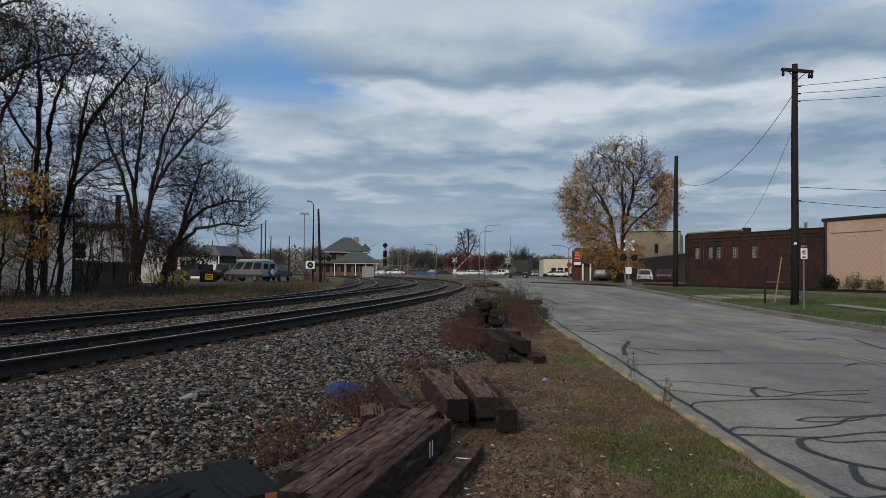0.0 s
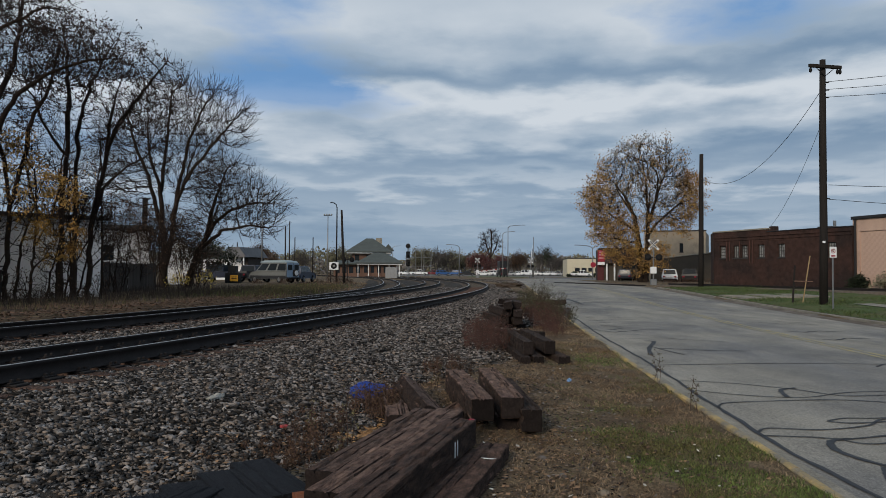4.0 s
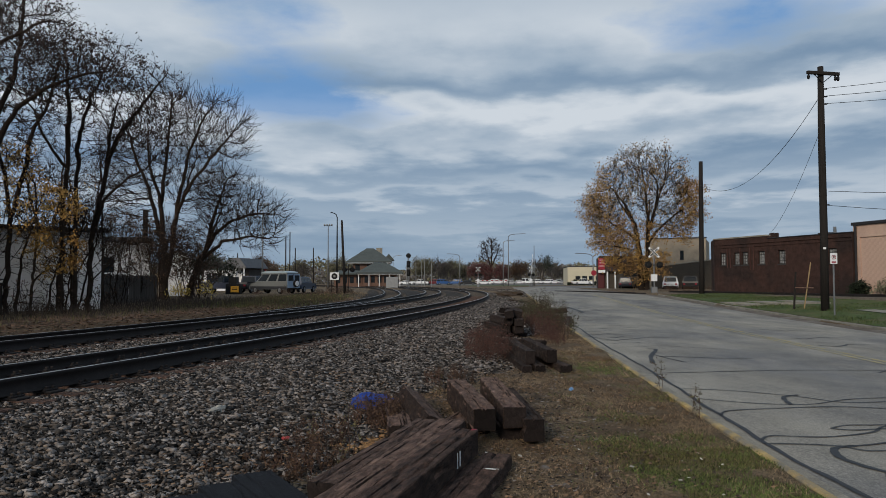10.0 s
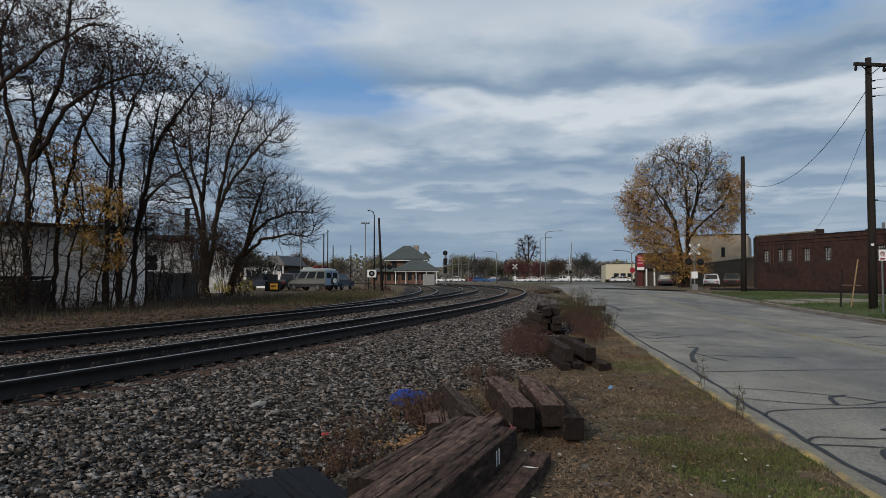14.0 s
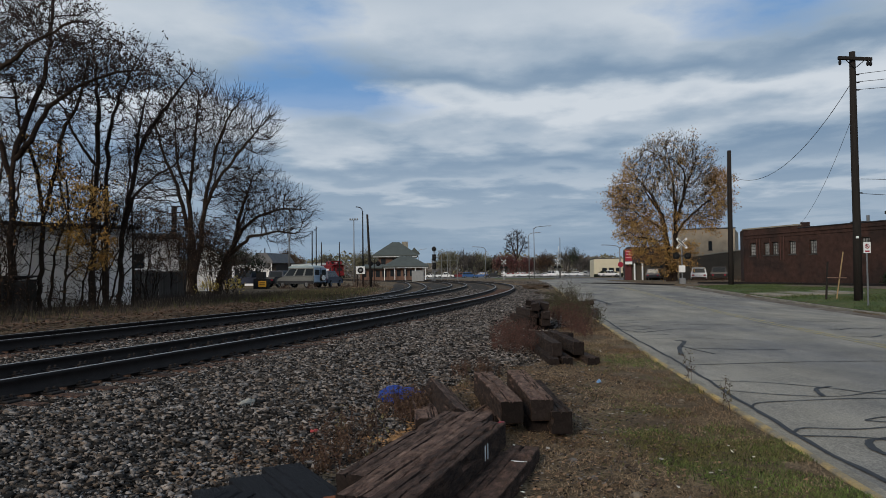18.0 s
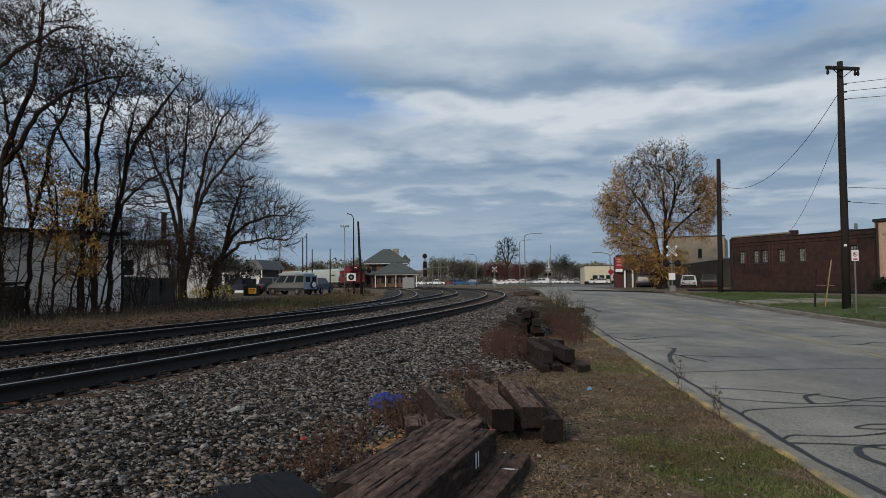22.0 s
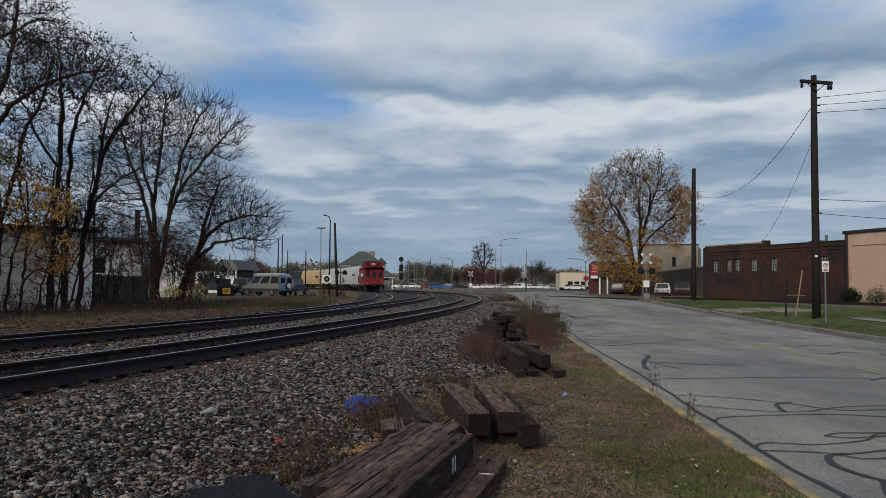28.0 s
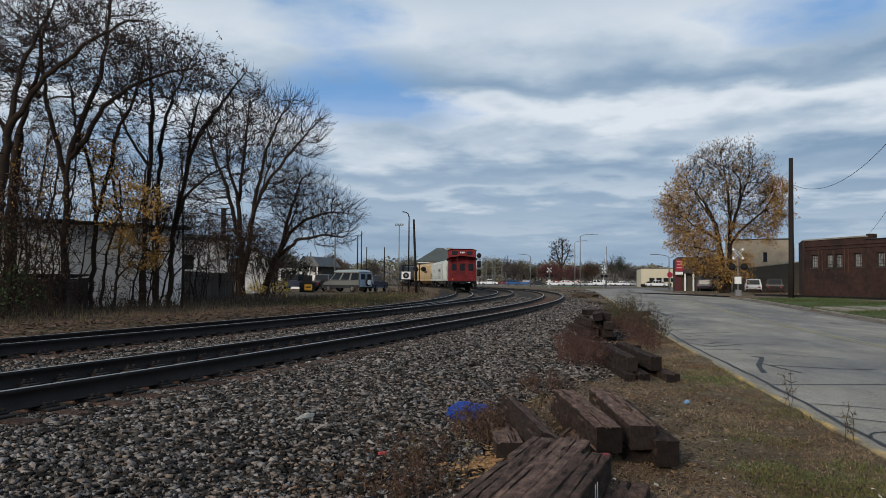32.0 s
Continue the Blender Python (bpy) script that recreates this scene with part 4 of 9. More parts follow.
def wire(a, b, sag, r=0.012, label="black overhead wire between utility poles"):
    pts = []
    for i in range(17):
        t = i / 16
        p = Vector(a).lerp(Vector(b), t)
        p.z -= sag * 4 * t * (1 - t)
        pts.append(p)
    tagged(part("overhead_wire", Mesh().tube(pts, r, 5), M_DARKSTEEL), label, "wire", "overhead wires")


T_TOP = Vector((16.1, 33.8, 0.3))
wire(T_TOP + Vector((0, 0, 9.75)), (17.7, 56.3, 8.9), 1.9, 0.014)
wire(T_TOP + Vector((0.1, 0, 8.5)), (22.0, 54.5, 4.9), 0.6, 0.010, "thin service wire to the brick building")
for z, x2, y2, z2 in ((10.1, 40.0, 26.0, 13.7), (9.75, 40.0, 26.0, 12.8), (9.4, 40.0, 26.0, 12.1), (5.4, 40.0, 30.0, 6.9), (4.75, 40.0, 30.0, 5.3)):
    wire(T_TOP + Vector((0.25, 0, z)), (x2, y2, z2), 0.7, 0.012)

sign = thing("no_parking_sign", "white no parking sign on a steel post in the grass", "sign", pose(15.05, 30.8, 0.28, 0, 0, 6))
part("post", Mesh().box(-0.03, 0.03, -0.02, 0.02, -0.2, 2.5, 0.006), M_STEEL, sign)
plate = part("plate", Mesh().box(-0.15, 0.15, -0.035, -0.028, 2.06, 2.5, 0.002), M_WHITE2, sign)
ring = Mesh()
ring.tube([(0.085 * math.cos(a), -0.04, 2.33 + 0.085 * math.sin(a)) for a in [i * math.pi / 12 for i in range(25)]], 0.012, 5, cap=False)
ring.tube([(-0.06, -0.04, 2.39), (0.06, -0.04, 2.27)], 0.012, 5)
part("prohibition_ring", ring, M_SIGNRED, plate, "red ring with a bar")
mark = Mesh().box(-0.03, -0.012, -0.042, -0.036, 2.28, 2.39)
mark.box(-0.012, 0.03, -0.042, -0.036, 2.37, 2.39).box(-0.012, 0.03, -0.042, -0.036, 2.33, 2.345).box(0.025, 0.04, -0.042, -0.036, 2.335, 2.385)
part("letter", mark, M_DARKSTEEL, plate, "black letter shape")
part("caption_bar", Mesh().box(-0.09, 0.09, -0.042, -0.036, 2.10, 2.16), M_SIGNRED, plate, "red bar of unreadable text")

posts = thing("leaning_posts", "dark and tan leaning posts joined by a rail", "posts", pose(15.5, 35.6, 0.32))
part("dark_post", Mesh().tube([(0, 0, -0.2), (0.12, 0, 1.75)], [0.05, 0.045], 8), M_POLE, posts)
part("tan_post", Mesh().tube([(0.5, 0.1, -0.2), (0.88, 0.1, 2.2)], [0.03, 0.03], 6), material("bare_tan_wood", (0.30, 0.21, 0.11), 0.85), posts)
part("rail", Mesh().tube([(0.06, -0.05, 1.0), (0.98, 0.05, 0.98)], 0.025, 6), M_TIE_RED, posts)


# ---------------------------------------------------------------- buildings across the road
def window_unit(parent, x, z, w, h, rows, cols, frame_mat, m, depth=0.16, lit=None):
    """A window in a wall whose face lies at y = 0: frame, bars, panes, sill; the opening is cut by the wall builder."""
    f = Mesh()
    f.box(x, x + w, depth - 0.05, depth, z, z + 0.06).box(x, x + w, depth - 0.05, depth, z + h - 0.06, z + h)
    f.box(x, x + 0.06, depth - 0.05, depth, z + 0.06, z + h - 0.06).box(x + w - 0.06, x + w, depth - 0.05, depth, z + 0.06, z + h - 0.06)
    win = part("window", f, frame_mat, parent, "", m=m)
    for i in range(1, cols):
        a = x + w * i / cols
        part("glazing_bar", Mesh().box(a - 0.015, a + 0.015, depth - 0.045, depth - 0.005, z + 0.06, z + h - 0.06), frame_mat, win)
    for j in range(1, rows):
        b = z + h * j / rows
        part("glazing_bar", Mesh().box(x + 0.06, x + w - 0.06, depth - 0.04, depth - 0.01, b - 0.015, b + 0.015), frame_mat, win)
    part("pane", Mesh().box(x + 0.05, x + w - 0.05, depth - 0.02, depth - 0.012, z + 0.05, z + h - 0.05), lit or M_GLASS, win)
    part("sill", Mesh().box(x - 0.06, x + w + 0.06, -0.04, depth - 0.05, z - 0.07, z, 0.01), frame_mat, win)
    return win


def holed_wall(length, z0, z1, thick, holes):
    """A wall along x with rectangular openings (x, z, w, h), in upright and level pieces that butt."""
    pieces = []
    xs = sorted({0, length, *[a for h in holes for a in (h[0], h[0] + h[2])]})
    for a, b in zip(xs, xs[1:]):
        cut = sorted((h[1], h[1] + h[3]) for h in holes if h[0] <= a + 1e-6 and h[0] + h[2] >= b - 1e-6)
        z = z0
        for c, d in cut + [(z1, z1)]:
            if c > z + 1e-6:
                pieces.append(Mesh().box(a, b, 0, thick, z, c))
            z = d
    return pieces


def brick_course(length, z0, z1, holes, mat, parent, m, proud=0.006, course=0.075, every=1):
    """Raised brick courses joined into one part, for a wall too far off to pick bricks apart."""
    k, r = Mesh(), random.Random(3)
    z = z0
    while z < z1 - course:
        cuts = sorted((h[0] - 0.0, h[0] + h[2]) for h in holes if h[1] - course < z < h[1] + h[3])
        x = 0
        for a, b in cuts + [(length, length)]:
            if a > x:
                k.box(x + 0.002, a - 0.002, -proud * r.uniform(0.5, 1.3), 0.0, z + 0.006, z + course - 0.006)
            x = b
        z += course * every
    return tagged(part("brick_course", k, mat, parent, "courses of dark red-brown brick", m=m), kind="stuff")


WL, WR = (20.2, 60.9), (24.9, 48.4)
BM, BL = wall_frame(WL, WR, 0.45)
brick = thing("brick_warehouse", "dark red-brown brick warehouse with small barred windows", "building")
holes = [(0.72, 2.42, 0.7, 0.98), (2.3, 2.42, 0.66, 0.98), (3.2, 2.42, 0.68, 0.98), (4.95, 2.42, 0.7, 0.98), (6.95, 2.4, 0.7, 1.0), (11.4, 2.35, 0.7, 1.0)]
for piece in holed_wall(BL, 0, 4.18, 0.3, holes):
    part("wall", piece, M_BRICK_D, brick, m=BM)
part("parapet", Mesh().box(-0.02, BL * 0.44, 0, 0.3, 4.182, 4.5), M_BRICK_D, brick, m=BM)
part("parapet", Mesh().box(BL * 0.44 + 0.004, BL, 0.004, 0.3, 4.182, 4.3), M_BRICK_D, brick, m=BM)
brick_course(BL, 0.02, 4.2, holes, M_BRICK_D, brick, BM, course=0.15)
M_GRAVEL_P = material("pale_siding_gravel", (0.155, 0.130, 0.112), 0.95, vary=0.6, scale=5, fine=30, bump=0.9, bump_dist=0.04, second=(0.085, 0.090, 0.045), cover=0.38, mark_scale=0.9, spec=0.1)
siding = thing("old_siding", "abandoned rusty siding rail in grey gravel along the brick wall", "railway track", BM @ pose(0, 0, 0.19))
part("gravel_bed", Mesh().box(-3.0, BL + 9.5, -3.4, -0.12, -0.6, 0.03), M_GRAVEL_P, siding)
for y in (-2.2, -0.76):
    part("rail", Mesh().box(-3.0, BL + 9.4, y - 0.06, y + 0.06, 0.03, 0.05).box(-3.0, BL + 9.4, y - 0.012, y + 0.012, 0.05, 0.14).box(-3.0, BL + 9.4, y - 0.034, y + 0.034, 0.14, 0.175), M_RAIL, siding)
part("side_wall", Mesh().box(-0.02, 0.28, 0.31, 14, 0, 4.3), M_BRICK_D, brick, m=BM)
part("side_wall", Mesh().box(BL - 0.28, BL, 0.31, 14, 0, 4.0), M_BRICK_D, brick, m=BM)
part("back_wall", Mesh().box(0, BL, 14.01, 14.3, 0, 4.2), M_BRICK_D, brick, m=BM)
part("roof", Mesh().box(0.3, BL - 0.3, 0.31, 14, 3.85, 4.0), M_ROOF_D, brick, m=BM)
part("corbel_band", Mesh().box(0.0, BL - 0.01, -0.045, -0.008, 3.78, 3.9, 0.01), M_BRICK_D, brick, m=BM)
part("corbel_band", Mesh().box(0.0, BL - 0.01, -0.065, -0.008, 4.02, 4.12, 0.01), M_BRICK_D, brick, m=BM)
part("coping", Mesh().box(-0.08, BL * 0.44, -0.06, 0.36, 4.502, 4.62, 0.02), M_CURB, brick, "pale stone coping", m=BM)
part("coping", Mesh().box(BL * 0.44 + 0.004, BL + 0.02, -0.05, 0.36, 4.302, 4.37, 0.02), M_TRIM_D, brick, m=BM)
part("chimney", Mesh().box(5.0, 5.5, 1.0, 1.5, 4.0, 4.8, 0.03), M_BRICK_D, brick, m=BM)
part("roof_box", Mesh().box(8.6, 9.6, 2.0, 3.0, 4.0, 4.6, 0.03), M_ROOF_D, brick, m=BM)
part("roof_vent", Mesh().tube([(10.6, 1.5, 4.0), (10.6, 1.5, 4.9)], 0.1, 8), M_STEEL, brick, m=BM)
M_SASH = material("grey_window_paint", (0.045, 0.043, 0.042), 0.8)
# warehouse panes: pale grey with darker blotches
M_PANE_PALE = material("mottled_pale_panes", (0.26, 0.26, 0.255), 0.4, vary=0.5, scale=3, fine=9, bump=0, second=(0.07, 0.07, 0.072), cover=0.42, mark_scale=2.2, sharp=0.06)
for hx, hz, hw, hh in holes:
    window_unit(brick, hx, hz, hw, hh, 4, 3, M_SASH, BM, lit=M_PANE_PALE)
M_PIPE = material("rust_red_pipe", (0.075, 0.036, 0.030), 0.8)
for x, za, zb in ((1.62, 2.2, 3.75), (1.95, 2.2, 3.75), (3.06, 2.6, 3.7), (4.15, 2.0, 3.8), (4.5, 2.0, 3.8)):
    part("downpipe", Mesh().tube([(x, -0.05, za), (x, -0.05, zb)], 0.035, 6), M_PIPE, brick, m=BM)

PL, PR = (25.05, 48.6), (29.3, 34.5)
PM, PLEN = wall_frame(PL, PR, 0.45)
pink = thing("pink_block_building", "pink painted block building with a dark roof edge", "building")
panels = [(0.55, 0.02, 4.0, 3.95), (5.3, 0.02, 4.0, 3.95), (10.0, 0.02, 4.0, 3.95)]
for piece in holed_wall(PLEN, 0, 4.75, 0.3, panels):
    part("wall", piece, M_PINK, pink, m=PM)
for (px0, pz0, pw, ph) in panels:
    r = random.Random(int(px0 * 10))
    course, blk = 0.20, 0.40
    blocks, near, shared = Mesh(), px0 < 1, {}
    for j in range(int(ph / course)):
        x = px0 - (blk / 2 if j % 2 else 0)
        while x < px0 + pw:
            a, b = max(x, px0) + 0.004, min(x + blk, px0 + pw) - 0.004
            if b - a > 0.03 and near:
                key = round(b - a, 3)
                if key not in shared:
                    shared[key] = Mesh().box(0, b - a, 0, 0.14, 0, course - 0.008, 0.004).data("block", M_PINK)
                part("block", shared[key], None, pink, m=PM @ pose(a, 0.06 + r.uniform(0, 0.004), pz0 + j * course + 0.004))
            elif b - a > 0.03:
                blocks.box(a, b, 0.06 + r.uniform(0, 0.004), 0.2, pz0 + j * course + 0.004, pz0 + (j + 1) * course - 0.004)
            x += blk
    if not near:
        tagged(part("block_panel", blocks, M_PINK, pink, "recessed panel of painted blocks", m=PM), kind="stuff")
    part("panel_back", Mesh().box(px0 + 0.002, px0 + pw - 0.002, 0.07, 0.28, pz0, pz0 + ph - 0.002), M_PINK, pink, m=PM)
part("side_wall", Mesh().box(0, 0.3, 0.302, 12, 0, 4.7), M_PINK, pink, m=PM)
part("roof", Mesh().box(-0.05, PLEN, -0.12, 12, 4.752, 4.95, 0.02), M_TRIM_D, pink, "dark metal roof edge", m=PM)
part("downpipe", Mesh().tube([(0.28, -0.08, 0.1), (0.28, -0.08, 4.75)], 0.075, 8), M_TRIM_D, pink, m=PM)

# branch line in front of the warehouse
branch = thing("siding_track", "overgrown siding rails in front of the brick warehouse", "railway track", kind="structure")
bd = (Vector(WL) - Vector(WR)).normalized()
bn = Vector((bd.y, -bd.x)) * -1 if Vector((bd.y, -bd.x)).dot(Vector((-1, 0))) < 0 else Vector((bd.y, -bd.x))
for o in (1.6, 3.1):
    a = Vector(WR) - bd * 20 + bn * o
    b = Vector(WL) + bd * 22 + bn * o
    ang = math.degrees(math.atan2(b.y - a.y, b.x - a.x))
    part("rail", Mesh().prism([(y, z) for y, z in RAIL_OUT], 0, (b - a).length, "x").move(pose(a.x, a.y, 0.42, 0, 0, ang)), M_RAIL, branch)

# tan brick building and yard behind the big tree
tan = thing("tan_brick_building", "tan brick two-storey building with a flat roof", "building")
TM, TL = wall_frame((25.2, 105.2), (32.9, 102.4), 0.4)
th = [(4.75, 4.2, 0.5, 1.25)]
for piece in holed_wall(TL, 0, 7.1, 0.3, th):
    part("wall", piece, M_BRICK_T, tan, m=TM)
window_unit(tan, *th[0], 2, 1, M_TRIM_D, TM)
part("side_wall", Mesh().box(TL - 0.3, TL, 0.302, 12, 0, 7.0), M_BRICK_T, tan, m=TM)
part("side_wall", Mesh().box(0, 0.3, 0.302, 12, 0, 7.0), M_BRICK_T, tan, m=TM)
part("coping", Mesh().box(-0.1, TL + 0.1, -0.1, 0.4, 7.102, 7.25, 0.02), M_TRIM_D, tan, m=TM)
part("roof", Mesh().box(0.3, TL - 0.3, 0.31, 12, 6.7, 6.8), M_ROOF_D, tan, m=TM)
for cx in (1.0, 5.0):
    part("chimney", Mesh().box(cx, cx + 0.6, 2, 2.6, 6.8, 7.6, 0.03), M_BRICK_T, tan, m=TM)
shed = thing("grey_annex", "low grey rendered annex with a stepped parapet", "building")
GM, GL = wall_frame((24.4, 98.4), (36.4, 93.9), 0.4)
greyr = material("grey_green_render", (0.066, 0.056, 0.045), 0.9, vary=0.25, scale=0.8, fine=14)
part("wall", Mesh().prism([(0, 0), (GL, 0), (GL, 5.2), (8.9, 5.2), (8.9, 4.4), (7.8, 4.4), (7.8, 3.9), (0, 3.0)], 0, 0.3), greyr, shed, m=GM)
part("coping", Mesh().tube([(0, 0, 3.06), (7.8, 0, 3.96), (7.8, 0, 4.46), (8.9, 0, 4.46), (8.9, 0, 5.26), (GL, 0, 5.26)], 0.08, 6), M_CURB, shed, "pale coping", m=GM)
part("roof", Mesh().box(0, GL, 0.302, 5, 2.3, 2.45), M_ROOF_D, shed, m=GM)
low = thing("brick_lean_to", "dark brick lean-to between two buildings", "building")
part("wall", Mesh().box(0, 4, 0, 0.3, 0, 5.4).move(pose(24.6, 74.0, 0.4, 0, 0, -15)), M_BRICK_D, low)
part("side_wall", Mesh().box(0, 0.3, 0.302, 6, 0, 5.4).move(pose(24.6, 74.0, 0.4, 0, 0, -15)), M_BRICK_D, low)

# corner shop with a red sign
shop = thing("corner_shop", "small shop with a dark red fascia and pale posts", "building", pose(19.4, 108.0, 0.42, 0, 0, -8))
fascia = material("dark_brown_fascia", (0.050, 0.036, 0.034), 0.8, vary=0.25)
maroon = material("maroon_siding", (0.075, 0.022, 0.024), 0.8, vary=0.2)
part("wall", Mesh().box(0.3, 14, 0.2, 0.5, 0, 4.9), greyr, shop)
part("side_wall", Mesh().box(0.0, 0.3, 0.2, 16, 0, 4.9), M_BRICK_D, shop)
part("fascia", Mesh().box(-0.3, 2.6, -0.6, 0.19, 2.6, 4.7, 0.03), fascia, shop)
part("fascia", Mesh().box(2.62, 4.4, 0.0, 0.19, 3.0, 4.7, 0.03), fascia, shop)
part("roof", Mesh().box(0.3, 14, 0.51, 16, 4.5, 4.7), M_ROOF_D, shop)
for x in (0.9, 2.0):
    part("post", Mesh().box(x, x + 0.22, -0.4, -0.18, 0, 2.6, 0.02), M_WHITE2, shop)
part("door", Mesh().box(-0.3, 0.6, -0.05, 0.19, 0, 2.6, 0.02), maroon, shop)
part("shop_window", Mesh().box(3.2, 5.2, 0.12, 0.19, 1.9, 3.1, 0.01), M_GLASS, shop)
M_PRINT = material("pale_pink_print", (0.5, 0.25, 0.28), 0.6)
sb = part("sign_board", Mesh().box(-0.3, 0.7, -0.75, -0.61, 2.85, 4.5, 0.03), M_SIGNRED, shop, "red sign board")
for z in (4.15, 3.75, 3.3):
    part("text_bar", Mesh().box(-0.12, 0.55, -0.765, -0.752, z, z + 0.16), M_PRINT, sb, "pale bar of unreadable text")
part("lower_board", Mesh().box(-0.3, 0.7, -0.75, -0.61, 2.4, 2.8, 0.02), M_WHITE2, sb, "white lower board")

yellow = thing("cream_building", "low cream building with a row of dark windows", "building", pose(29.0, 213.0, 0.45, 0, 0, -4))
part("wall", Mesh().box(0, 24, 0, 0.4, 0, 5.2), M_CREAM, yellow)
part("side_wall", Mesh().box(-0.02, 0.38, 0.41, 20, 0, 5.1), M_CREAM, yellow)
part("roof", Mesh().box(-0.1, 24.1, -0.1, 20, 5.205, 5.4, 0.02), M_ROOF_D, yellow)
for i in range(9):
    part("window", Mesh().box(2.2 + i * 1.9, 3.6 + i * 1.9, -0.05, -0.005, 1.5, 2.6, 0.01), M_GLASS, yellow)


# ---------------------------------------------------------------- vehicles
def wheel(parent, x, y, r, w):
    o = part("wheel", Mesh().tube([(x, y - w / 2, r), (x, y - w / 4, r), (x, y + w / 4, r), (x, y + w / 2, r)], [r * 0.9, r, r, r * 0.9], 16), M_RUBBER, parent, "black tyre", smooth=False)
    part("rim", Mesh().tube([(x, y - w / 2 - 0.01, r), (x, y + w / 2 + 0.01, r)], r * 0.58, 12), M_STEEL, o)
    return o


PAINT = {}


def paint(name, col):
    if name not in PAINT:
        PAINT[name] = material(name, col, 0.4, vary=0.12, scale=1, fine=10, bump=0.02, spec=0.3)
    return PAINT[name]


CARS = {
    # side outline of the body, glasshouse outline, wheel places, wheel radius, half width
    "sedan": ([(-2.3, 0.35), (-2.35, 0.7), (-2.25, 0.92), (-1.5, 1.0), (1.0, 0.98), (2.1, 0.82), (2.3, 0.65), (2.28, 0.32)], [(-1.75, 0.98), (-1.05, 1.42), (0.35, 1.45), (1.15, 0.96)], (-1.4, 1.42), 0.33, 0.9),
    "suv": ([(-2.3, 0.42), (-2.35, 0.85), (-2.3, 1.08), (1.1, 1.08), (2.15, 0.98), (2.32, 0.75), (2.3, 0.4)], [(-2.25, 1.07), (-2.05, 1.68), (-1.9, 1.75), (0.3, 1.75), (1.15, 1.06)], (-1.4, 1.42), 0.38, 0.95),
    "pickup": ([(-2.8, 0.5), (-2.85, 0.95), (-2.8, 1.15), (1.3, 1.12), (2.55, 1.05), (2.75, 0.8), (2.7, 0.45)], [(-0.6, 1.12), (-0.5, 1.82), (0.8, 1.85), (1.45, 1.1)], (-1.75, 1.85), 0.4, 0.98),
    "van": ([(-2.5, 0.42), (-2.55, 1.2), (1.6, 1.2), (2.3, 1.04), (2.52, 0.82), (2.55, 0.42)], [(-2.52, 1.19), (-2.42, 2.0), (-2.2, 2.07), (0.75, 2.07), (1.62, 1.18)], (-1.6, 1.7), 0.36, 0.98),
}


